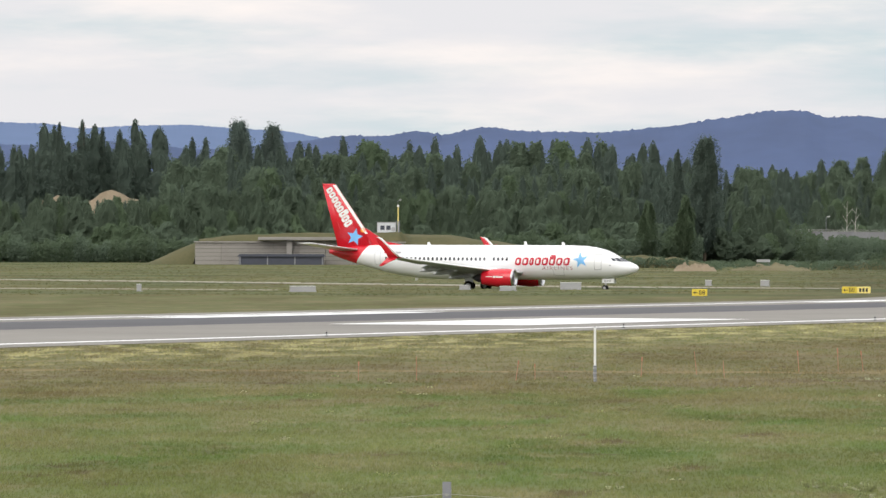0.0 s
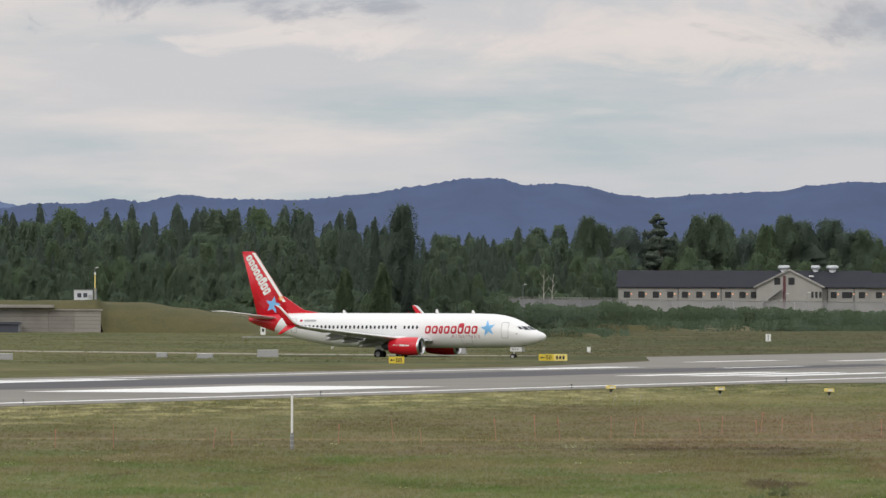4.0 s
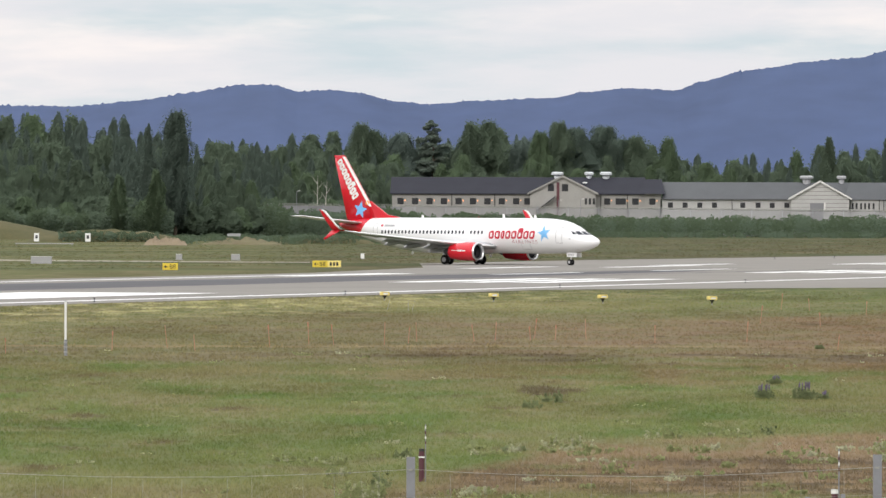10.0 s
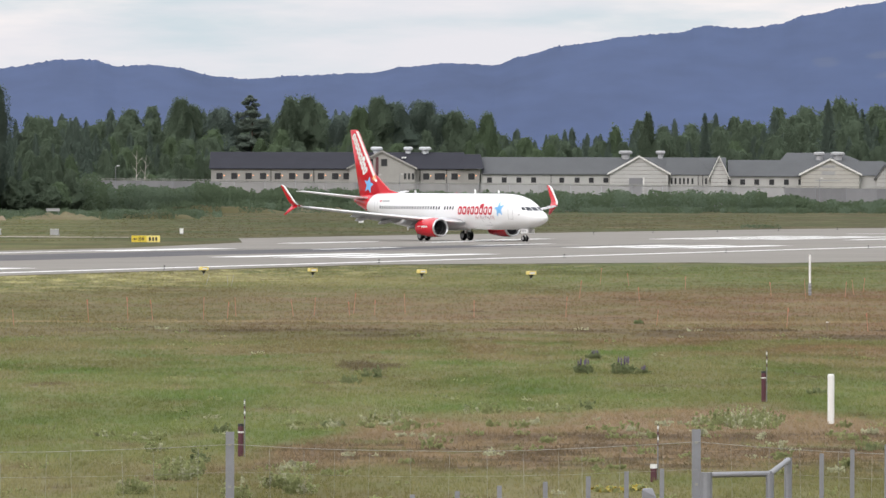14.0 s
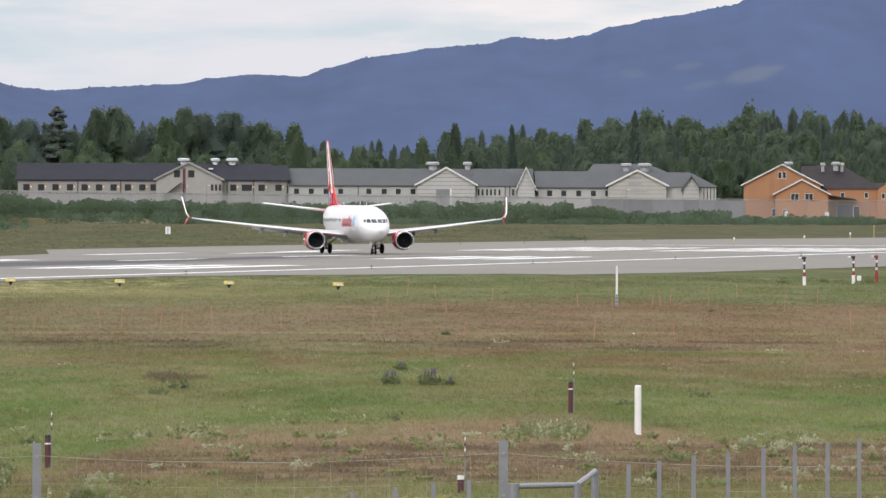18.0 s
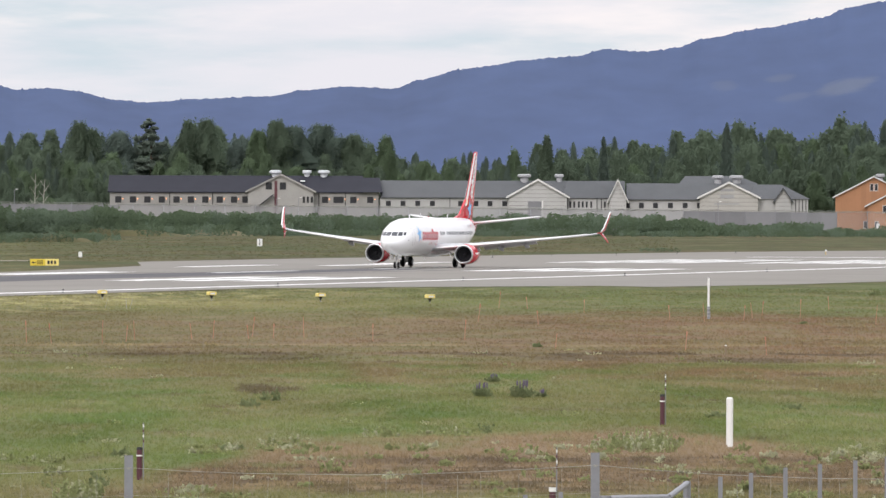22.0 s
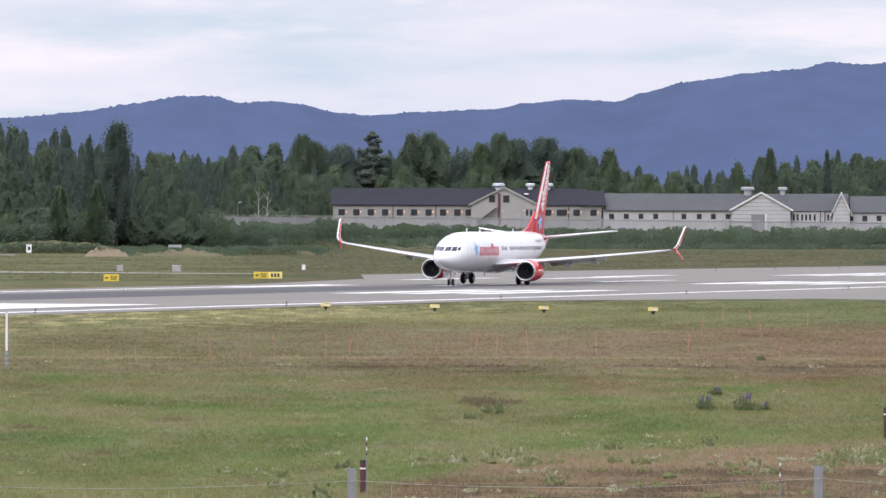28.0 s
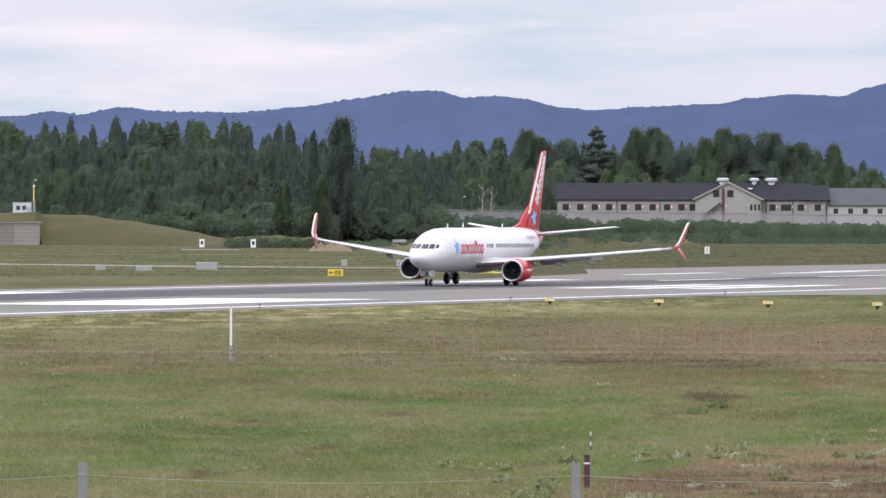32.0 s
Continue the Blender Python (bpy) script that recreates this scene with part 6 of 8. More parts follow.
    for pos in (866, 998, 1006, 1042, 738, 612):
        part("downpipe", rod((hall_x(pos), -0.2 if pos < 945 or pos > 1020 else -1.2, 0), (hall_x(pos), -0.2 if pos < 945 or pos > 1020 else -1.2, 7.6), 0.08, sides=6), M["black"], hall, "dark rain pipe")
    for pos, w in ((870, 2.9), (932, 2.0)):
        roof_vent(hall, hall_x(pos), 11.8, w, 7, M["shadow_grey"])

    # second grey-roofed hall
    hall = thing("long_hall", "pale brick-patched hall with a hipped grey roof", "building", base, "long halls beyond the field")
    x0, x1 = hall_x(1051), hall_x(1282)
    part("wall", box(x0, x1, 1.0, 1.4, 0, 7.6), pl, hall)
    part("roof", gable_roof(x0, x1, 1.0, 14, 7.6, 10.8), M["grey_roof"], hall, "grey tiled roof")
    for pos in (1050.5, 1075, 1100, 1126.5, 1152.5, 1178):
        window_unit(hall, hall_x(pos + 2), 5.5, 1.05, 1.15, 1.0, pl)
    cross_gable(hall, hall_x(1180), hall_x(1283), -2, 9, 7.8, 10.9, M["warm_plaster"], M["grey_roof"], M["trim"])
    for a, b, z0, z1 in ((1216, 1240, 9.1, 9.7), (1216, 1240, 7.6, 8.4), (1205, 1250, 6.3, 6.6)):
        part("brick_patch", box(hall_x(a), hall_x(b), -2.03, -1.99, z0, z1), M["slab"], hall, "greyer patch of masonry")
    part("end_wall_front", box(hall_x(1284), hall_x(1372), 0.0, 0.4, 0, 7.5), pl, hall)
    part("hip_roof", hip_roof(hall_x(1270), hall_x(1372), 0, 12, 7.5, 10.6, 1.0, 5.5), M["grey_roof"], hall)
    cross_gable(hall, hall_x(1314), hall_x(1341), -0.8, 3.5, 7.4, 9.7, pl, M["grey_roof"], M["grey_roof"])
    for pos in (1320, 1334, 1350, 1356, 1362, 1368):
        part("downpipe", rod((hall_x(pos), -0.1, 0), (hall_x(pos), -0.1, 7.4), 0.08, sides=6), M["black"], hall, "dark rain pipe")
    part("upper_storey", box(hall_x(1149), hall_x(1284), 9, 16, 7, 10.8), M["shadow_grey"], hall)
    part("upper_roof", hip_roof(hall_x(1149), hall_x(1284), 9, 17, 10.7, 12.4, 1.0, 4.0), M["grey_roof"], hall)
    for pos, w in ((1214, 2.4), (1247, 3.0)):
        roof_vent(hall, hall_x(pos), 11.6, w, 8.5, M["shadow_grey"])

    # the orange house
    x, y = seen(93.2, 2080)
    house = thing("orange_house", "orange boarded house with dark roofs", "house", pose(x, y, 0, 0, 0, -5.3))

    def hx(pos):
        return (pos - 1386) * 0.123

    wood = M["timber"]
    zm = 8.0
    x0, x1 = hx(1277), hx(1413)
    for k in range(15):
        w = (x1 - x0) / 15
        xa, xb = x0 + w * k, x0 + w * (k + 1)
        xm = (x0 + x1) / 2

        def roof_z(q):
            return zm + (12.3 - zm) * (1 - abs(q - xm) / (x1 - xm))
        pts = [(xa, 0), (xb, 0), (xb, roof_z(xb)), (xa, roof_z(xa))]
        if xa < xm < xb:
            pts.insert(3, (xm, 12.3))
        part("board", prism(pts, 0, 0.3), wood, house)
    for s in (1, -1):
        xa = x0 if s == 1 else x1
        pts = [(xa - s * 0.6, zm - 0.3), (xm, 12.3), (xm, 12.6), (xa - s * 0.6, zm)]
        part("roof_slope", prism(pts, -0.4, 16), M["brown_roof"], house)
        part("bargeboard", prism(pts, -0.55, -0.41), M["trim"], house)
    part("side_wall", box(x0, x0 + 0.3, 0.3, 15.5, 0, zm), wood, house)
    part("side_wall", box(x1 - 0.3, x1, 0.3, 15.5, 0, zm), wood, house)
    g0, g1 = hx(1333.5), hx(1426.5)
    gm = (g0 + g1) / 2
    part("front_gable", prism([(g0, 0), (g1, 0), (g1, 6.1), (gm, 9.0), (g0, 6.1)], -4.0, -3.7), wood, house)
    part("front_side", box(g0, g0 + 0.3, -3.7, 0, 0, 6.1), wood, house)
    part("front_side", box(g1 - 0.3, g1, -3.7, 0, 0, 6.1), wood, house)
    for s in (1, -1):
        ga = g0 if s == 1 else g1
        pts = [(ga - s * 0.6, 5.75), (gm, 9.0), (gm, 9.3), (ga - s * 0.6, 6.05)]
        part("roof_slope", prism(pts, -4.4, 0.2), M["brown_roof"], house)
        part("bargeboard", prism(pts, -4.55, -4.41), M["trim"], house)
    w0, w1 = hx(1424), hx(1560)
    part("wing_wall", box(w0, w1, 4, 4.3, 0, 7.2), wood, house)
    part("wing_roof", hip_roof(w0 - 6, hx(1518), 4, 15, 7.2, 12.1, 0.5, 8.0), M["brown_roof"], house, "long dark hipped roof")
    part("end_roof", gable_roof(hx(1505), w1 + 2, 4.6, 12, 6.3, 8.4), M["brown_roof"], house, "lower dark roof")
    part("wing_gable", prism([(hx(1514), 0), (hx(1556), 0), (hx(1556), 5.6), (hx(1530), 8.2), (hx(1514), 7.0)], 1.0, 4.0), wood, house)
    part("bargeboard", prism([(hx(1528), 8.2), (hx(1562), 5.3), (hx(1562), 5.7), (hx(1528), 8.6)], 0.8, 0.99), M["trim"], house)
    for pos, z, w, h, yy in ((1341, 9.4, 0.6, 1.4, 0), (1349, 9.4, 0.6, 1.4, 0), (1364, 4.6, 0.75, 1.5, -4.0), (1371, 4.6, 0.75, 1.5, -4.0),
                            (1389, 4.6, 0.75, 1.5, -4.0), (1396, 4.6, 0.75, 1.5, -4.0), (1331, 1.2, 0.9, 1.5, 0), (1350, 1.0, 0.7, 1.6, -4.0),
                            (1477, 0.9, 1.3, 2.4, 4.0), (1452, 5.2, 0.7, 1.1, 4.0), (1494, 5.2, 0.7, 1.1, 4.0), (1524, 5.0, 0.6, 1.2, 1.0)):
        window_unit(house, hx(pos), z, w, h, yy, M["trim"])
    for pos, z, w in ((1356, 12.1, 2.0), (1417, 11.9, 1.1), (1440, 12.1, 1.9), (1451, 11.9, 1.1)):
        roof_vent(house, hx(pos), z, w, 7, M["shadow_grey"])
    for pos, w, h in ((1352.5, 0.7, 1.7), (1424, 0.9, 1.5)):
        part("meter_box", box(hx(pos) - w / 2, hx(pos) + w / 2, -6.2, -5.6, 0.6, 0.6 + h, 0.05), M["enamel"], house, "white cabinet before the house")
    part("dark_gate", box(hx(1440), hx(1470), 3.86, 3.99, 0, 3.7), M["dark_sheet"], house, "dark sheet-metal gate")
    part("porch_roof", prism([(hx(1424), 5.6), (hx(1476), 4.6), (hx(1476), 4.9), (hx(1424), 5.9)], 0.5, 3.98), M["brown_roof"], house, "dark lean-to roof")


def build_perimeter_wall():
    wall = thing("perimeter_wall", "tall grey concrete perimeter wall with mesh on top", "wall", pose(0, 0, 0), kind="structure")
    shapes = {}
    for key, top in (("concrete", 5.0), ("low", 2.7)):
        shapes[key] = mesh_of(box(-1.98, 1.98, -0.08, 0.08, 0, top, 0.03), "panel")
        shapes[key].materials.append(M["fence_wall"])
    screen = mesh_of(strip([(-1.98, 0), (1.98, 0), (1.98, 2.5), (-1.98, 2.5)], 0), "mesh_panel")
    screen.materials.append(M["screen"])
    tall = mesh_of(strip([(-1.98, 0), (1.98, 0), (1.98, 5.2), (-1.98, 5.2)], 0), "mesh_panel")
    tall.materials.append(M["thin_screen"])
    post = mesh_of(box(-0.06, 0.06, -0.14, -0.02, 0, 5.5), "post")
    post.materials.append(M["steel"])
    for i in range(78):
        b = -11.5 + 2.0 * i * 0.8
        x, y = seen(b, 1990)
        lower = (6.15 - 0.017 * max(b, 0)) / 5.1
        at = pose(x, y, 0, 0, 0, -math.degrees(b / 1000)) @ Matrix.Diagonal((0.81, 1, lower * 1.02, 1))
        # solid beside the wood and the last hall, a low wall with mesh before the halls, mesh alone before the house
        solid_wall = b < 11 or 71 < b < 87
        if b < 87:
            ob = new("panel", shapes["concrete" if solid_wall else "low"])
            ob.parent = wall
            ob.matrix_local = at
        if not solid_wall:
            ob = new("mesh_panel", tall if b >= 87 else screen)
            ob.parent = wall
            ob.matrix_local = at @ Matrix.Translation((0, 0, 0 if b >= 87 else 2.72)) @ Matrix.Rotation(radians(90), 4, "X")
        if i % 2 == 0:
            ob = new("post", post)
            ob.parent = wall
            ob.matrix_local = pose(x - 1.6, y, 0, 0, 0, -math.degrees(b / 1000)) @ Matrix.Diagonal((1, 1, lower, 1))
    for z in (5.12, 5.28, 5.44):
        bm = bmesh.new()
        for i in range(39):
            b0, b1 = -11.5 + 3.2 * i, -11.5 + 3.2 * (i + 1)
            lower = (6.15 - 0.017 * max(b0, 0)) / 5.1
            add_rod(bm, (*seen(b0, 1989.9), z * lower), (*seen(b1, 1989.9), z * lower), 0.03, sides=4, cap=False)
        part("wire", bm, M["wire"], wall)


build_halls()
build_perimeter_wall()


# ---- the grassed shelter ----
def build_shelter():
    sh = thing("grassed_shelter", "concrete aircraft shelter under a grass mound", "bunker", pose(0, 0, 0))
    prof = [(-124, 0), (-120, 1.6), (-114, 4.3), (-106, 5.1), (-96, 5.4), (-84, 5.5), (-76, 5.6), (-68, 5.45), (-60, 4.5), (-52, 3.2), (-45, 1.8), (-39, 0.7), (-34, 0)]
    ys = [1743.2, 1746, 1752, 1760, 1770, 1782, 1795]
    depth = [1.0, 1.04, 1.06, 1.0, 0.75, 0.35, 0.0]
    bm = bmesh.new()
    grid = []
    for j, y in enumerate(ys):
        row = []
        for i in range(91):
            x = -124 + i
            z = np.interp(x, [p[0] for p in prof], [p[1] for p in prof])
            front = 1.0
            if not -113.5 < x < -75.5:
                front = (0.0, 0.45, 0.85, 1, 1, 1, 1)[j] if x > -76 else (0.0, 0.5, 0.9, 1, 1, 1, 1)[j]
            elif j == 0:
                front = 4.3 / max(z, 4.3) if z > 0 else 1
            z = z * depth[j] * front + 0.35 * noise.noise(Vector((x * 0.2, y * 0.2, 0))) * (1 if 0 < j < 6 and z > 0.3 else 0)
            row.append(bm.verts.new((x, y, max(z, -0.05))))
        grid.append(row)
    for a, b in zip(grid, grid[1:]):
        for i in range(90):
            bm.faces.new((a[i], a[i + 1], b[i + 1], b[i]))
    part("mound", bm, M["turf"], sh, "grass-covered mound", True)
    k = 0
    for x0 in np.arange(-113.6, -75.4, 4.775):
        part("wall_panel", box(x0, x0 + 4.75, 1742.6, 1743.15, 0, 4.0 if k else 3.9, 0.03), M["bunker"], sh)
        k += 1
    for z in (0.75, 1.5, 2.2, 2.9, 3.5):
        part("formwork_joint", box(-113.55, -75.5, 1742.57, 1742.597, z, z + 0.05), M["rust_stain"], sh, "dark line between shuttering boards")
    part("coping", box(-113.8, -75.1, 1742.3, 1743.6, 4.0, 4.25, 0.03), M["bunker"], sh, "concrete coping")
    part("canopy", box(-102.0, -84.0, 1740.6, 1743.4, 4.5, 5.05, 0.05), M["bunker"], sh, "overhanging concrete slab")
    part("buttress", box(-96.8, -95.8, 1741.6, 1742.6, 0, 4.6, 0.03), M["bunker"], sh)
    low = thing("low_shed", "low blue-grey sheet-roofed shed against the wall", "shed", pose(-97.5, 1738.5, 0))
    part("roof", prism([(-8.0, 1.5), (8.0, 1.5), (7.6, 1.95), (-7.6, 1.95)], -2.2, 2.2), M["dark_sheet"], low, "dark sheet roof")
    part("front", box(-7.7, 7.7, -1.8, -1.6, 0, 1.5), M["dark_sheet"], low)
    for x in (-7.5, -2.5, 2.5, 7.5):
        part("post", box(x - 0.1, x + 0.1, -2.0, -1.85, 0, 1.5), M["steel"], low)
    cab = thing("equipment_cabin", "small white equipment cabin on the shelter's roof", "cabin", pose(-78.5, 1752, 5.4))
    part("body", box(-2.2, 1.2, -1, 1, 0.0, 2.3, 0.05), M["vent"], cab)
    part("fan_guard", rod((0.75, -1.06, 1.1), (0.75, -0.99, 1.1), 0.42, sides=16), M["shadow_grey"], cab, "round fan guard")
    part("side_post", box(1.55, 1.75, -0.9, 0.9, 0.0, 2.5), M["shadow_grey"], cab)
    part("roof", box(-2.3, 1.3, -1.1, 1.1, 2.3, 2.42), M["shadow_grey"], cab)
    for x in (-1.6, -0.5):
        part("grille", box(x, x + 0.75, -1.04, -0.98, 1.0, 1.8), M["dark_sheet"], cab, "dark louvre")
    part("platform", box(-2.6, 2.0, -1.4, 1.4, -0.15, 0.0), M["slab"], cab)
    for x in (1.3, 1.95):
        part("rail_post", rod((x, -1.3, 0), (x, -1.3, 2.6), 0.06), M["steel"], cab)
    part("rail", rod((1.3, -1.3, 2.6), (1.95, -1.3, 2.6), 0.05), M["steel"], cab)
    mast = thing("yellow_mast", "short yellow mast with a lamp on the shelter", "mast", pose(-76.9, 1752, 5.4))
    part("pole", rod((0, 0, 0), (0, 0, 5.2), 0.13, 0.1), M["pale_yellow"], mast)
    part("lamp_head", rod((0, 0, 5.2), (0, 0, 5.6), 0.2), M["enamel"], mast)


build_shelter()


def mound(name, label, cat, x, y, w, dep, h, mat, seed):
    bm = bmesh.new()
    nx, ny = 48, 14
    grid = []
    for j in range(ny + 1):
        row = []
        for i in range(nx + 1):
            u, v = i / nx * 2 - 1, j / ny * 2 - 1
            q = max(0.0, 1 - u * u) ** 0.8 * max(0.0, 1 - v * v)
            z = h * q * ((0.62 if name == "soil_mound" else 0.85) + (0.9 if name == "soil_mound" else 0.25) * noise.fractal(Vector((u * 2.6 + seed, v * 2, seed)), 0.8, 2.0, 4))
            row.append(bm.verts.new((u * w / 2, v * dep / 2, z - 0.03 + (0.05 if q > 0 else 0))))
        grid.append(row)
    for a, b in zip(grid, grid[1:]):
        for i in range(nx):
            bm.faces.new((a[i], a[i + 1], b[i + 1], b[i]))
    solid(name, bm, M[mat], label, cat, pose(x, y, 0), kind="structure", smooth=True)


for args in (("sand_heap", "tall heap of pale sand in a clearing", "mound", -146.0, 1925, 58, 24, 14.6, "sand", 3),
             ("soil_mound", "heap of bare brown soil", "mound", -19.6, 1530, 7, 8, 1.7, "sand", 1), ("grass_mound", "low overgrown earth bank", "mound", -31, 1644, 28, 12, 2.3, "turf", 2),
             ("soil_mound", "long low heap of bare soil", "mound", -7.6, 1560, 13, 9, 1.2, "earth", 3), ("grass_mound", "low overgrown earth bank", "mound", 7.5, 1600, 14, 9, 1.5, "turf", 4),
             ("grass_mound", "long low bank under shrubs", "mound", 20, 1850, 30, 12, 1.6, "turf", 5), ("soil_mound", "long low heap of bare soil", "mound", 42, 1880, 16, 12, 1.2, "earth", 6)):
    mound(*args)


# ---- airfield equipment ----
def papi_unit(x, y):
    u = thing("approach_light_unit", "yellow approach slope light box on a short leg", "runway light", pose(x, y, 0.0, 0, 0, 15), "approach slope lights beside the runway")
    part("housing", loft([[(-w, -0.30, z), (w, -0.30, z), (w, 0.30, z), (-w, 0.30, z)] for w, z in ((0.26, 0.38), (0.29, 0.41), (0.29, 0.57), (0.25, 0.60))]), M["pale_yellow"], u, "yellow lamp housing")
    part("visor", box(-0.25, 0.25, -0.36, 0.28, 0.602, 0.63, 0.008), M["pale_yellow"], u, "pale yellow sheet visor")
    part("lens", box(-0.17, 0.17, -0.315, -0.302, 0.43, 0.55), M["enamel"], u)
    part("cradle", loft([[(-w, -w, z), (w, -w, z), (w, w, z), (-w, w, z)] for w, z in ((0.05, 0.14), (0.07, 0.24), (0.15, 0.378))]), M["dark_metal"], u, "dark tapered cradle under the box")
    part("leg", rod((0, 0, -0.1), (0, 0, 0.16), 0.04, sides=8), M["steel"], u)


for q in ((7.0, 692.0), (14.7, 683.0), (22.2, 674.0), (29.5, 664.5)):
    papi_unit(*q)


def text_mesh(body, size):
    cu = bpy.data.curves.new("word", "FONT")
    cu.body, cu.size, cu.align_x, cu.align_y, cu.extrude = body, size, "CENTER", "CENTER", 0.004
    ob = bpy.data.objects.new("word", cu)
    scene.collection.objects.link(ob)
    me = bpy.data.meshes.new_from_object(ob.evaluated_get(bpy.context.evaluated_depsgraph_get()))
    bpy.data.objects.remove(ob)
    return me


def taxi_sign(x, y, panels, label):
    total = sum(p[0] for p in panels)
    s = thing("taxiway_sign", label, "sign", pose(x, y, 0, 0, 0, 0), "yellow signs at the taxiway")
    a = -total / 2
    for w, mat, words, bars in panels:
        pan = part("panel", box(a, a + w, -0.08, 0.08, 0.16, 0.86, 0.02), M[mat], s, "yellow sign panel")
        mid = a + w / 2
        if words:
            me = text_mesh(words, 0.62)
            me.materials.append(M["black"])
            ob = new("sign_text", me)
            ob.parent = pan
            ob.matrix_local = pose(mid + 0.24, -0.092, 0.50, 90, 0, 0)
            bm = prism([(mid - 0.66, 0.5), (mid - 0.44, 0.64), (mid - 0.44, 0.54), (mid - 0.2, 0.54), (mid - 0.2, 0.46), (mid - 0.44, 0.46), (mid - 0.44, 0.36)], -0.096, -0.081)
            part("arrow", bm, M["black"], pan, "black arrow")
        for i in range(bars):
            xx = mid - 0.48 + 0.34 * i
            part("text_bar", box(xx, xx + 0.22, -0.094, -0.081, 0.32, 0.70), M["black"], pan)
        for dx in (0.2, w - 0.2):
            part("leg", rod((a + dx, 0, 0), (a + dx, 0, 0.17), 0.04, sides=6), M["steel"], s)
        a += w


taxi_sign(-11.9, 966.1, [(1.55, "yellow", "B8", 0)], "yellow taxiway sign with black arrow and letters")
taxi_sign(4.1, 1011.0, [(1.6, "yellow", "B8", 0), (1.42, "pale_yellow", "", 3)], "yellow double taxiway sign with black writing")


def cabinet(x, y, w, h, dep, mat, label, name="concrete_block", cat="block"):
    c = thing(name, label, cat, pose(x, y, 0, 0, 0, RNG.uniform(-8, 8)), "pale blocks along the taxiway")
    part("body", box(-w / 2, w / 2, -dep / 2, dep / 2, 0.08, h, 0.03), M[mat], c)
    part("plinth", box(-w / 2 - 0.06, w / 2 + 0.06, -dep / 2 - 0.06, dep / 2 + 0.06, -0.05, 0.08), M["slab"], c)
    part("top", box(-w / 2 - 0.02, w / 2 + 0.02, -dep / 2 - 0.02, dep / 2 + 0.02, h, h + 0.04), M["enamel"], c)


cabinet(-55.7, 1033.7, 2.8, 0.62, 0.8, "slab", "low pale concrete block in the grass")
cabinet(-73.6, 1035.7, 0.5, 0.76, 0.5, "slab", "small weathered concrete post block")
cabinet(-13.2, 1158.5, 0.75, 0.66, 0.6, "slab", "small grey cabinet beside the taxiway", "cabinet", "cabinet")
cabinet(-6.3, 1150.1, 1.02, 0.72, 0.6, "slab", "grey cabinet beside the taxiway", "cabinet", "cabinet")
cabinet(-27.9, 1082.0, 2.34, 0.8, 0.8, "slab", "low pale concrete block in the grass")
cabinet(-34.3, 1059.8, 1.76, 0.5, 0.7, "slab", "low pale concrete block in the grass")
cabinet(-39.7, 1076.7, 1.15, 0.5, 0.7, "slab", "low pale concrete block in the grass")
cabinet(9.2, 1180.0, 0.42, 0.66, 0.4, "enamel", "small white cabinet beside the taxiway", "cabinet", "cabinet")


def marker_board(x, y, w, h, kind):
    b = thing("marker_board", "white board with a black mark on a post", "sign", pose(x, y, 0), "white boards in the grass")
    part("post", rod((0, 0.06, 0), (0, 0.06, h * 0.6), 0.05, sides=6), M["steel"], b)
    part("board", box(-w / 2, w / 2, -0.03, 0.03, h * 0.12, h, 0.01), M["enamel"], b)
    if kind:
        part("mark", box(-0.05, 0.05, -0.04, -0.031, h * 0.2, h * 0.92), M["black"], b)
    else:
        part("mark", box(-w * 0.22, w * 0.22, -0.04, -0.031, h * 0.42, h * 0.78), M["black"], b)


for x, y, w, h, k in ((-42.6, 1620, 0.85, 1.6, 0), (-33.8, 1615, 0.9, 1.6, 0), (38.3, 1442, 0.78, 1.25, 1)):
    marker_board(x, y, w, h, k)
low = thing("notice_board", "low white notice board among soil heaps", "board", pose(-8.9, 1575, 0))
part("board_face", box(-1.1, 1.1, -0.05, 0.05, 1.3, 1.75), M["slab"], low)
for x in (-0.9, 0.9):
    part("leg", rod((x, 0, 0), (x, 0, 1.6), 0.05, sides=6), M["steel"], low)
mast = thing("low_barrier", "low white barrier rail on the grass", "barrier", pose(-38.6, 1516, 0))
part("rail", box(-4.6, 4.6, -0.06, 0.06, 0.22, 0.36), M["slab"], mast)
for x in (-4.4, 0, 4.4):
    part("post", rod((x, 0, 0), (x, 0, 0.3), 0.05, sides=6), M["steel"], mast)


def white_pole(x, y, h, r):
    p = thing("marker_pole", "slim white marker pole on a grey sleeve", "pole", pose(x, y, 0), "slim white poles in the grass")
    part("pole", rod((0, 0, h * 0.28), (0, 0, h), r, r * 0.9, 12), M["enamel"], p, "white painted tube")
    sl = part("sleeve", rod((0, 0, -0.2), (0, 0, h * 0.30), r * 1.35, sides=12), M["steel"], p, "grey metal sleeve")
    for k in range(3):
        part("band", rod((0, 0, h * (0.06 + 0.09 * k)), (0, 0, h * (0.06 + 0.09 * k) + 0.07), r * 1.5, sides=12), M["slab"], sl)
    part("cap", rod((0, 0, h), (0, 0, h + 0.03), r * 1.05, r * 0.4, 12), M["steel"], p)


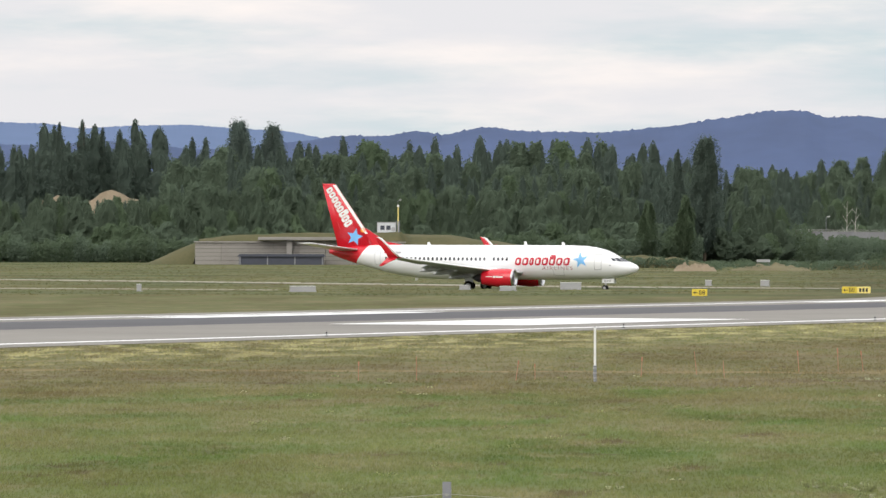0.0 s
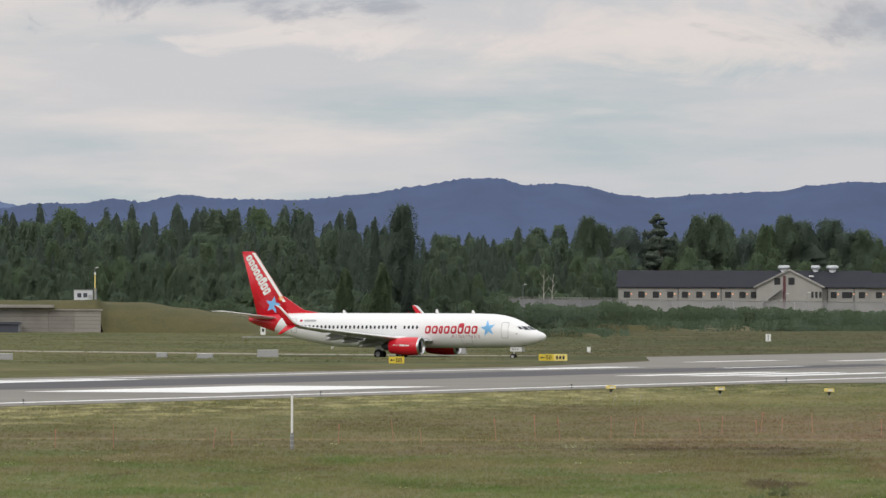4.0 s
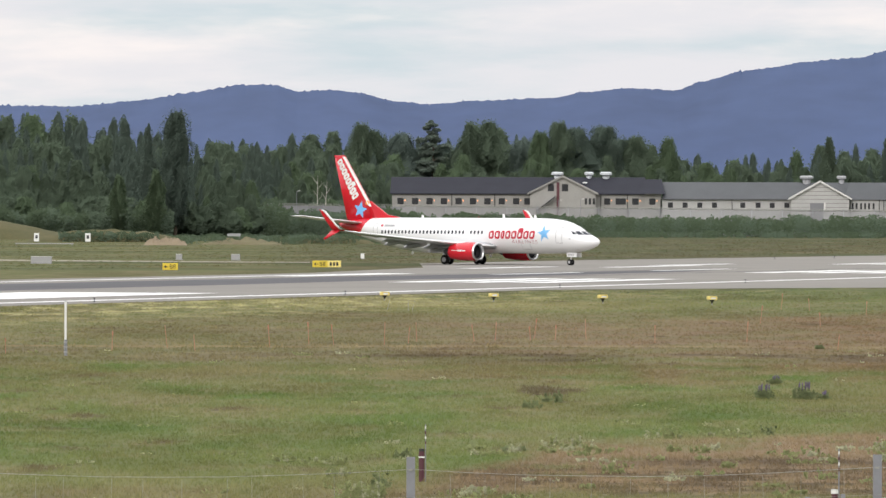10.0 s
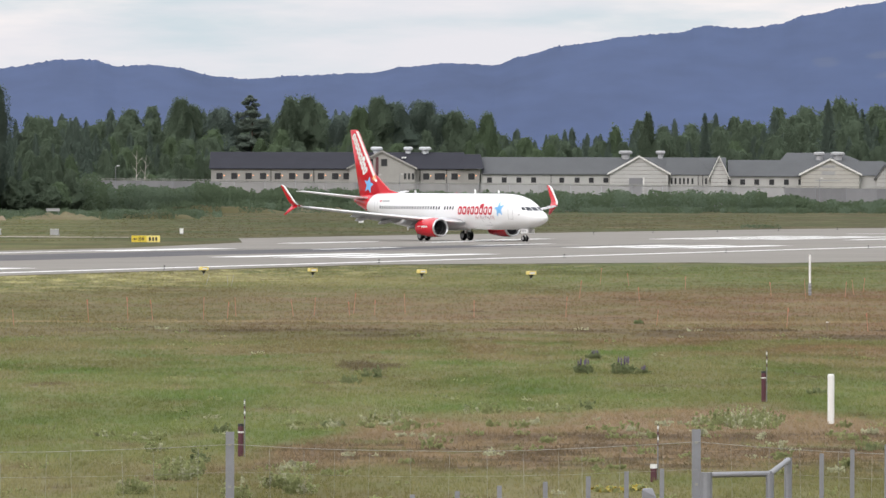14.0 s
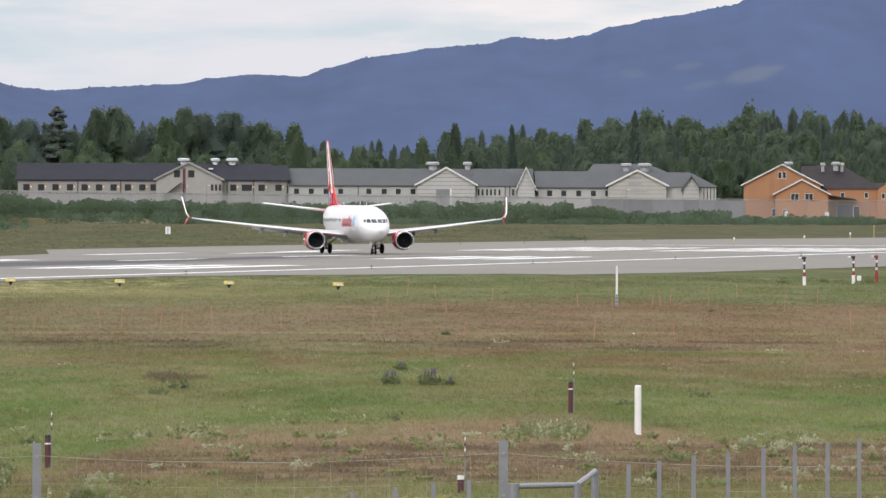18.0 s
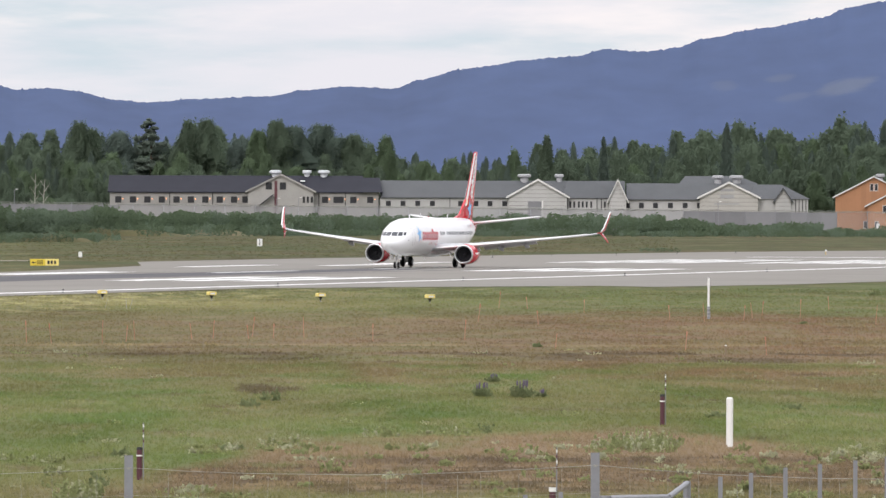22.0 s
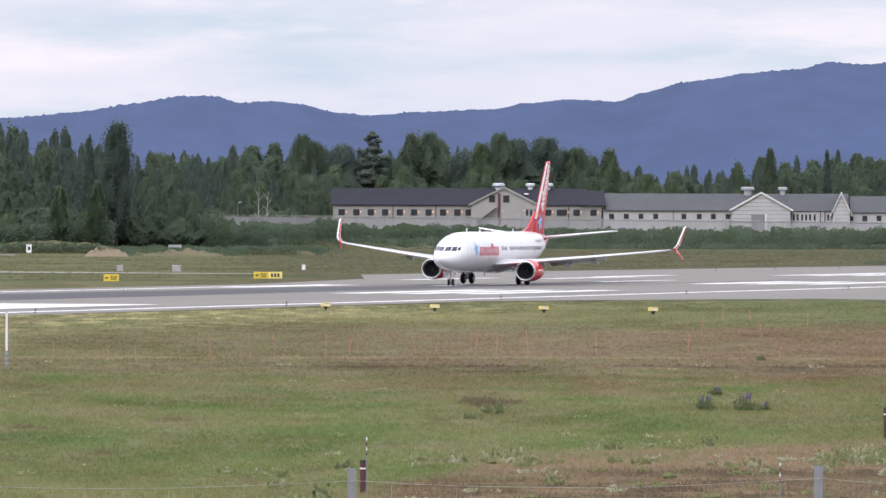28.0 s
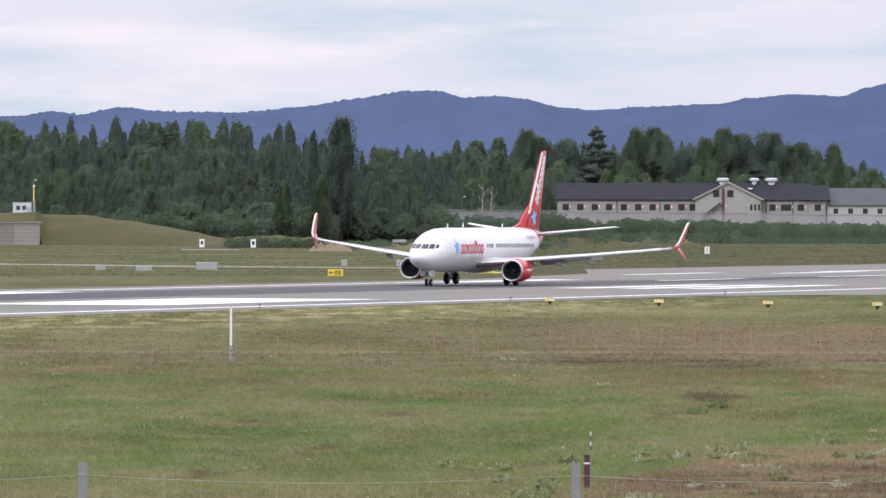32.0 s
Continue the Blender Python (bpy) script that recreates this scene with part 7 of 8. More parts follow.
white_pole(-10.3, 443.2, 2.52, 0.058)
white_pole(42.8, 581.1, 2.5, 0.07)
post = thing("marker_post", "thick white plastic marker post in rough grass", "post", pose(21.2, 279.3, 0))
part("tube", rod((0, 0, -0.2), (0, 0, 1.42), 0.1, sides=20), M["enamel"], post, "white tube")
part("cap", rod((0, 0, 1.42), (0, 0, 1.46), 0.1, 0.07, 20), M["enamel"], post)
part("bracket", box(-0.06, 0.06, 0.09, 0.12, 0.2, 1.2), M["steel"], post)


def pipe_marker(x, y, z, h, rod_h, white_top=False):
    p = thing("pipe_marker", "short maroon pipe with white band and thin rod" if white_top else "maroon pipe with black cap and thin striped rod", "post", pose(x, y, z), "maroon pipe markers near the fence")
    part("pipe", rod((0, 0, -0.3), (0, 0, h), 0.075, sides=14), M["maroon"], p, "maroon plastic pipe")
    if white_top:
        part("collar", rod((0, 0, h - 0.10), (0, 0, h), 0.085, sides=14), M["enamel"], p, "white reflective band round the top")
    else:
        part("collar", rod((0, 0, h - 0.17), (0, 0, h - 0.13), 0.08, sides=14), M["enamel"], p, "white reflective collar")
        part("cap", rod((0, 0, h), (0, 0, h + 0.07), 0.08, 0.07, 14), M["black"], p)
    st = part("rod", rod((0.1, 0, -0.3), (0.1, 0, h + rod_h), 0.018, 0.014, 6), M["steel"], p, "thin steel rod")
    for k in range(4):
        zz = h + rod_h - 0.05 - 0.13 * k
        part("stripe", rod((0.1, 0, zz - 0.07), (0.1, 0, zz), 0.02, sides=6), M["enamel"] if k % 2 == 0 else M["maroon"], st)


pipe_marker(21.1, 306.6, 0, 0.92, 0.72)
pipe_marker(3.45, 246.0, -0.02, 0.80, 0.70)
pipe_marker(12.95, 226.0, 0.0, 0.42, 0.95, True)
stake = thing("wooden_stake", "short pale wooden stake in dry grass", "stake", pose(33.5, 443.8, 0))
part("post", box(-0.05, 0.05, -0.05, 0.05, -0.1, 0.45, 0.01), M["sand"], stake)
part("cap", box(-0.055, 0.055, -0.055, 0.055, 0.45, 0.49), M["enamel"], stake)


def build_orange_stakes():
    proto = thing("orange_stake", "thin faded orange marker stake in the grass", "stake", pose(*seen(-48.0, 445), 0), "orange stakes across the field")
    part("rod", rod((0, 0, -0.1), (0.02, 0, 0.9), 0.015, 0.012, 6), M["stake"], proto)
    part("flag", box(-0.012, 0.05, -0.004, 0.004, 0.70, 0.88), M["stake"], proto, "faded orange tape")
    rng = random.Random(5)
    places = [(-41.9, 444), (-31.5, 446), (-29.5, 446), (-18.4, 456), (-12.6, 466), (-9.7, 456), (-1.9, 472), (2.2, 481), (4.8, 478), (10.1, 479), (12.6, 484),
              (13.5, 490), (19.5, 492), (21.7, 495), (25.4, 492), (25.8, 502), (28.0, 497), (31.2, 500), (38.4, 488), (48.0, 492), (49.4, 561), (51.6, 637), (54.6, 627),
              (55.7, 554), (57.5, 463), (60.5, 612), (69.5, 574), (71.1, 458), (73.1, 569), (77.2, 575), (78.1, 588), (79.1, 598), (79.6, 447), (83.1, 589), (86.1, 631),
              (91.0, 560), (94.5, 612), (98.0, 480)]
    for b, d in places:
        x, y = seen(b, d)
        copy_thing(proto, pose(x, y, 0, rng.uniform(-7, 7), rng.uniform(-7, 7), rng.uniform(0, 360)) @ Matrix.Diagonal((1, 1, rng.uniform(0.85, 1.3), 1)))


build_orange_stakes()


rods = thing("marker_rods", "thin grey tilted rods in bleached grass", "rods", pose(*seen(12.0, 627), 0))
for x0, x1 in ((-1.05, -0.82), (0.42, 0.36), (0.62, 0.80)):
    part("rod", rod((x0, 0, -0.1), (x1, 0.1, 0.72), 0.014, 0.010, 6), M["steel"], rods)


def striped_mast(x, y, h, head):
    m = thing("striped_mast", "short red and white mast with a sensor head", "mast", pose(x, y, 0), "red and white masts beside the runway")
    for z0, z1, r, mat in ((0, 0.34, 0.13, "enamel"), (0.34, 0.50, 0.10, "red_enamel"), (0.50, 0.60, 0.09, "enamel"), (0.60, 0.80, 0.08, "maroon"), (0.80, 0.90, 0.08, "enamel"), (0.90, 1.0, 0.09, "maroon")):
        part("band", rod((0, 0, h * z0), (0, 0, h * z1), r if head or z0 else r * 1.1, sides=10), M[mat if head or z0 else "red_enamel"], m)
    part("head", box(-0.2, 0.12, -0.1, 0.1, h, h + 0.18, 0.03), M["dark_metal"] if head else M["red_enamel"], m, "small sensor head")
    part("arm", rod((-0.42, 0, h + 0.09), (-0.2, 0, h + 0.09), 0.05, sides=8), M["enamel"], m)


striped_mast(66.4, 711, 1.95, 1), striped_mast(71.2, 722.3, 1.95, 1), striped_mast(74.3, 735.6, 1.9, 0)
cab = thing("cable_box", "small white cable box beside a mast", "box", pose(71.6, 722, 0))
part("body", box(-0.16, 0.16, -0.1, 0.1, 0.25, 0.62, 0.02), M["enamel"], cab)
part("leg", rod((0, 0, -0.1), (0, 0, 0.26), 0.03, sides=6), M["steel"], cab)


def end_light(x, y, h, mat):
    e = thing("runway_end_light", "small pale lamp on a yellow stalk", "runway light", pose(x, y, 0), "lamps at the runway's end")
    part("stalk", rod((0, 0, 0), (0, 0, h * 0.75), 0.09, 0.06, 8), M[mat], e)
    part("lamp_head", rod((0, 0, h * 0.72), (0, 0, h), 0.13, 0.10, 10), M["enamel"], e, "pale lamp head")
    part("base", rod((0, 0, 0), (0, 0, 0.05), 0.22, sides=10), M["slab"], e)


for x, y, h in ((108.5, 1262, 0.9), (120, 1285, 1.1), (132, 1344, 1.3), (143.3, 1392, 1.6)):
    end_light(x, y, h * 0.8, "dull_yellow")
for x, y in ((140.1, 1391), (147, 1391)):
    yp = thing("yellow_post", "thin yellow marker post", "post", pose(x, y, 0), "yellow posts at the runway's end")
    part("tube", rod((0, 0, 0), (0, 0, 1.8), 0.06, sides=8), M["dull_yellow"], yp)
    part("cap", rod((0, 0, 1.8), (0, 0, 1.86), 0.09, 0.05, 8), M["enamel"], yp)


def build_edge_lights():
    proto = thing("edge_light", "small dark runway edge light", "runway light", pose(*on_runway(640, -216.6), 0.03), "runway edge lights")
    part("base", rod((0, 0, 0), (0, 0, 0.05), 0.1, sides=10), M["dark_metal"], proto)
    part("stem", rod((0, 0, 0.06), (0, 0, 0.20), 0.03, sides=6), M["steel"], proto)
    part("dome", rod((0, 0, 0.20), (0, 0, 0.30), 0.06, 0.05, 10), M["dark_metal"], proto)
    for s in (580, 700, 760, 820, 880, 940, 1000, 1060):
        copy_thing(proto, pose(*on_runway(s, -216.6), 0.03))
    for s, n in ((1150, -300), (1180, -300), (1210, -299), (1240, -298), (1270, -297)):
        copy_thing(proto, pose(*on_runway(s, n), 0.03))


build_edge_lights()


def street_lamp(b, d, h):
    x, y = seen(b, d)
    s = thing("street_lamp", "tall grey lamp post at the wood's edge", "lamp post", pose(x, y, 0), "lamp posts along the wood")
    part("pole", rod((0, 0, 0), (0, 0, h), 0.07, 0.05, 8), M["steel"], s)
    part("arm", rod((0, 0, h), (0.5, 0, h + 0.1), 0.04, sides=6), M["steel"], s)
    part("lamp_head", box(0.2, 0.75, -0.14, 0.14, h + 0.06, h + 0.2, 0.04), M["enamel"], s, "pale lamp head")


for b, d, h in ((-6.0, 1900, 10.6), (0.9, 1902, 9.0), (-43.9, 1846, 12.0), (28.3, 1984, 7.3), (30.6, 1984, 7.5), (74.5, 1984, 6.8)):
    street_lamp(b, d, h)


# ---- the fence in front ----
def build_fence():
    fence = thing("field_fence", "galvanised post and wire fence along the field", "fence", pose(0, 0, 0))
    posts = [(-90, 5.05), (-38.7, 5.09), (12.9, 5.09), (61.7, 5.12), (110, 5.05)]
    tops = []
    for b, top in posts:
        x, y = seen(b, 80)
        g = bank(80)
        bm = bmesh.new()
        add_box(bm, x - 0.036, x + 0.036, y - 0.02, y - 0.014, g - 0.3, top)
        add_box(bm, x - 0.036, x - 0.030, y - 0.0139, y + 0.03, g - 0.3, top)
        add_box(bm, x + 0.030, x + 0.036, y - 0.0139, y + 0.03, g - 0.3, top - 0.03)
        p = part("post", bm, M["steel"], fence, "galvanised steel channel post")
        for k in range(4):
            part("staple", box(x - 0.012, x + 0.012, y - 0.03, y - 0.0201, top - 0.12 - 0.35 * k, top - 0.10 - 0.35 * k), M["wire"], p)
        tops.append((x, y - 0.025, top))
    rng = random.Random(3)
    for drop, sag, r in ((0.10, 0.07, 0.0022), (0.33, 0.05, 0.0010), (0.58, 0.04, 0.0010), (0.85, 0.04, 0.0010)):
        for (xa, ya, za), (xb, yb, zb) in zip(tops, tops[1:]):
            pts = []
            for i in range(9):
                k = i / 8
                pts.append((xa + (xb - xa) * k, ya + (yb - ya) * k, za + (zb - za) * k - drop - sag * 4 * k * (1 - k) - rng.uniform(0, 0.006)))
            part("wire", tube(pts, [r] * 9), M["wire"], fence, "slack fence wire")
    for (xa, ya, za), (xb, yb, zb) in zip(tops, tops[1:]):
        for i in range(1, 13):
            k = (i + rng.uniform(-0.2, 0.2)) / 13
            x, y, z = xa + (xb - xa) * k, ya + (yb - ya) * k, za + (zb - za) * k - 0.12 - 0.07 * 4 * k * (1 - k)
            part("upright_wire", rod((x, y, z), (x + rng.uniform(-0.03, 0.03), y, z - 0.9), 0.0012, sides=4), M["wire"], fence)

    gate = thing("steel_gate", "galvanised tube gate beside the fence", "gate", pose(0, 0, 0))
    x, y = seen(62.75, 79)
    top = 4.79
    part("gate_post", rod((x, y, bank(79) - 0.3), (x, y, top), 0.05, sides=12), M["steel"], gate, "round gate post")
    xb, yb = seen(69.4, 79)
    part("top_rail", rod((x + 0.05, y, top - 0.02), (xb, yb, top - 0.01), 0.024, sides=10), M["steel"], gate)
    part("end_post", rod((xb, yb, bank(79) - 0.2), (xb, yb, top - 0.01), 0.035, sides=10), M["steel"], gate)
    xc, yc = seen(71.3, 82.5)
    part("return_rail", rod((xb, yb, top - 0.01), (xc, yc, top + 0.0), 0.024, sides=10), M["steel"], gate)
    part("end_post", rod((xc, yc, bank(82) - 0.2), (xc, yc, top + 0.02), 0.035, sides=10), M["steel"], gate)
    part("low_rail", rod((x + 0.05, y, top - 1.0), (xb, yb, top - 1.0), 0.024, sides=10), M["steel"], gate)

    stub = thing("gate_stop", "short grey steel stop post with a slanted top", "post", pose(*seen(56.75, 62), 0))
    g = bank(62)
    bm = loft([[(-0.045, -0.03, g - 0.2), (0.045, -0.03, g - 0.2), (0.045, 0.03, g - 0.2), (-0.045, 0.03, g - 0.2)],
               [(-0.045, -0.03, 5.20), (0.045, -0.03, 5.16), (0.045, 0.03, 5.16), (-0.045, 0.03, 5.20)],
               [(-0.035, -0.02, 5.212), (0.022, -0.02, 5.212), (0.022, 0.02, 5.212), (-0.035, 0.02, 5.212)]])
    part("post", bm, M["steel"], stub, "galvanised flat steel post")

    pickets = thing("picket_fence", "row of thin galvanised steel pickets", "fence", pose(0, 0, 0))
    places = [(32.0, 5.30, 58), (36.7, 5.30, 58.7), (41.1, 5.31, 59.4), (45.9, 5.31, 60.2), (50.4, 5.32, 61), (54.4, 5.33, 61.7), (58.1, 5.33, 62.3),
              (74.8, 5.36, 64.8), (78.0, 5.37, 65.4), (81.6, 5.39, 66), (85.2, 5.40, 66.6), (88.9, 5.41, 67.2), (92.2, 5.42, 67.8), (95.6, 5.42, 68.4), (98.9, 5.43, 69), (102.2, 5.43, 69.6), (105.6, 5.44, 70)]
    for b, top, d in places:
        x, y = seen(b, d)
        bm = bmesh.new()
        add_box(bm, x - 0.015, x + 0.015, y - 0.002, y + 0.002, bank(d) - 0.2, top, 0.0)
        add_box(bm, x - 0.002, x + 0.002, y + 0.0021, y + 0.03, bank(d) - 0.2, top, 0.0)
        part("picket", bm, M["steel"], pickets)
    for drop in (0.45, 1.3):
        for (b0, t0, d0), (b1, t1, d1) in zip(places, places[1:]):
            part("wire", rod((*seen(b0, d0 + 0.04), t0 - drop), (*seen(b1, d1 + 0.04), t1 - drop), 0.004, sides=5), M["wire"], pickets)


build_fence()


# ---- grass, weeds, bare soil near the camera ----
def build_field_growth():
    rng = np.random.default_rng(11)

    def tufts(name, count, d0, d1, b0, b1, height, width, mat, label, power, keep=None):
        u = rng.uniform(0, 1, count)
        d = (d0 ** power + u * (d1 ** power - d0 ** power)) ** (1 / power)
        b = rng.uniform(b0, b1, count) / 1000
        x, y = d * np.sin(b), d * np.cos(b)
        if keep is not None:
            m = keep(x, y, rng)
            x, y, d = x[m], y[m], d[m]
        n = len(x)
        blades = 3
        x, y, d = np.repeat(x, blades), np.repeat(y, blades), np.repeat(d, blades)
        x = x + rng.normal(0, width * 1.6, len(x))
        y = y + rng.normal(0, width * 1.6, len(y))
        k = np.clip((205 - np.hypot(x, y)) / 205, 0, 1)
        z = 5.6 * k * k * (1.6 - 0.6 * k)
        h = height * rng.uniform(0.45, 1.25, len(x))
        lx, ly = rng.normal(0, 0.6, len(x)) * h, rng.uniform(0.9, 2.6, len(x)) * h
        w = width * rng.uniform(0.6, 1.3, len(x))
        t = rng.uniform(-0.6, 0.6, len(x))
        v = np.empty((len(x), 3, 3))
        v[:, 0] = np.stack([x - w * np.cos(t), y - w * np.sin(t), z - 0.03], 1)
        v[:, 1] = np.stack([x + w * np.cos(t), y + w * np.sin(t), z - 0.03], 1)
        v[:, 2] = np.stack([x + lx, y + ly, z + h], 1)
        v = v.reshape(-1, 3)
        ob = new(name, soup(name, v, np.arange(len(v)).reshape(-1, 3), [M[mat]]))
        tagged(ob, label, "grass", kind="stuff")

    def patchy(cut, scale, flip=False):
        def keep(x, y, r):
            s = np.array([noise.noise(Vector((a * scale, c * scale * 0.8, 4.4))) for a, c in zip(x, y)])
            return (s > cut) != flip
        return keep

    def off_tarmac(cut, scale, flip=False):
        near = patchy(cut, scale, flip)
        return lambda x, y, r: near(x, y, r) & ((x * RN[0] + y * RN[1]) > np.where(x * RA[0] + y * RA[1] < 742, -212, -178))

    tufts("near_grass", 80000, 205, 420, -92, 110, 0.11, 0.016, "blade", "thick green grass blades", 1.0)
    tufts("near_dry_grass", 30000, 205, 420, -92, 110, 0.17, 0.010, "dry_blade", "thin dry grass stalks", 1.0, patchy(0.0, 0.12))
    tufts("middle_grass", 52000, 400, 780, -92, 112, 0.10, 0.030, "blade", "grass in the middle of the field", 1.0, off_tarmac(-2.0, 0.04))
    tufts("middle_dry_grass", 16000, 400, 780, -92, 112, 0.17, 0.022, "dry_blade", "dry stalks in the middle of the field", 1.0, off_tarmac(0.05, 0.06))

    def beyond(x, y, r):
        return ((x * RN[0] + y * RN[1]) < -322) & (np.array([sunk(a, c) for a, c in zip(x, y)]) < 0.01)

    tufts("far_grass", 16000, 980, 1780, -92, 70, 0.12, 0.07, "blade", "rough grass beyond the runway", 1.0, beyond)

    weeds = Wood()
    leaf = [weed_leaves(0.36, 0.40, 7, rng) for _ in range(5)]
    for k in range(150):
        d = 212 + 250 * rng.uniform() ** 1.4
        x, y = seen(rng.uniform(-60, 110), d)
        weeds.add(leaf[k % 5], x, y, bank(math.hypot(x, y)) - 0.05, rng.uniform(0, 6.28), rng.uniform(0.4, 0.9), 0 if k % 4 else 1)
    weeds.make("small_weeds", [M["weed"], M["pale_weed"]], "scattered low weeds and pale flowers", "weeds")


def weed_leaves(height, spread, stalks, rng):
    """Upright stalks with small leaves along them."""
    made = []
    for _ in range(stalks):
        a, q = rng.uniform(0, 6.28), spread * math.sqrt(rng.uniform(0, 1))
        foot = np.array([q * math.cos(a), q * math.sin(a), 0.0])
        tip = foot + np.array([rng.normal(0, 0.10), rng.normal(0, 0.10), height * rng.uniform(0.45, 1.0) * (1 - 0.35 * q / spread)])
        n = 16
        k = rng.uniform(0.05, 1.0, n)[:, None]
        c = foot + (tip - foot) * k + rng.normal(0, 0.055, (n, 3)) * (1.15 - k)
        out = np.concatenate([rng.normal(0, 1, (n, 2)), np.full((n, 1), 0.8)], axis=1)
        made.append(leaf_triangles(c, out, 0.062 * rng.uniform(0.5, 1.3, n), rng))
        side = np.array([0.007, 0.0, 0.0])
        made.append(np.array([foot - side, foot + side, tip]))
    return np.concatenate(made)


# bearing, distance, height, spread, stalks, look
WEEDS = [(25.4, 332, 0.50, 0.42, 26, "dark"), (27.8, 343, 0.55, 0.46, 26, "dark"), (23.5, 276, 0.26, 0.50, 26, "dark"), (30.4, 283, 0.45, 0.28, 9, "pale"), (27.8, 281, 0.42, 0.22, 7, "pale"),
         (39.2, 291, 0.42, 0.80, 26, "pale"), (12.2, 269, 0.42, 0.25, 20, "dark"), (9.7, 239, 0.62, 0.26, 20, "dark"), (5.0, 261, 0.34, 0.36, 18, "pale"), (2.4, 262, 0.26, 0.30, 12, "pale"),
         (-0.1, 264, 0.30, 0.40, 16, "pale"), (66.2, 277, 0.80, 1.25, 84, "pale"), (63.4, 278, 0.66, 0.80, 38, "pale"), (69.0, 279, 0.56, 0.80, 30, "pale"), (67.5, 274, 0.60, 0.90, 36, "pale"), (50.3, 296, 0.50, 0.16, 10, "dark"),
         (46.1, 293, 0.34, 1.10, 34, "pale"), (7.4, 227, 0.78, 0.62, 52, "pale"), (8.6, 230, 0.70, 0.50, 40, "pale"), (2.7, 217, 0.62, 0.42, 28, "pale"), (18.1, 221, 0.62, 0.55, 46, "pale"), (20.2, 217, 0.70, 0.45, 34, "pale"), (13.6, 214, 0.55, 0.40, 24, "pale"),
         (5.1, 250, 0.36, 0.35, 14, "pale"), (53.0, 219, 0.22, 0.60, 30, "yellow"), (55.2, 220, 0.20, 0.50, 24, "yellow"), (-21.0, 224, 0.40, 0.40, 16, "pale"), (-33.0, 228, 0.36, 0.5, 18, "pale"),
         (80.0, 252, 0.36, 0.40, 18, "dark"), (86.0, 262, 0.42, 0.55, 22, "pale"), (74.5, 318, 0.30, 0.50, 20, "dark"), (82.5, 330, 0.34, 0.55, 22, "dark")]


def build_weed_clumps():
    rng = np.random.default_rng(23)
    kinds = ("dark", "pale")
    clumps = Wood()
    for b, d, h, spread, stalks, look_of in WEEDS:
        x, y = seen(b, d)
        clumps.add(weed_leaves(h, spread * 0.8, int(stalks * 0.8), rng), x, y, bank(math.hypot(x, y)) - 0.03, rng.uniform(0, 6.28), 1.0, 1 if look_of == "yellow" else kinds.index(look_of))
        if look_of != "dark":
            # whitish or yellow tops
            clumps.add(weed_leaves(h * 1.05, spread * 0.8, max(3, stalks // (2 if look_of == "yellow" else 5)), rng), x, y, bank(math.hypot(x, y)) - 0.03, 0.0, 1.0, 3 if look_of == "pale" else 2)
    # ragged tufts along the lip of the eroded bank and on its face
    for k in range(95):
        b = rng.uniform(16, 106)
        d = rng.normal(273, 5) if k % 2 else rng.uniform(226, 268)
        x, y = seen(b, d)
        clumps.add(weed_leaves(rng.uniform(0.16, 0.42), rng.uniform(0.12, 0.5), int(rng.uniform(4, 15)), rng), x, y, bank(d) - 0.03, 0.0, 1.0, 3 if k % 3 == 0 else 1)
    clumps.make("weed_clumps", [M["lupin_leaf"], M["weed"], M["yellow_flower"], M["pale_weed"]], "clumps of green weeds with pale or yellow tops", "weeds")


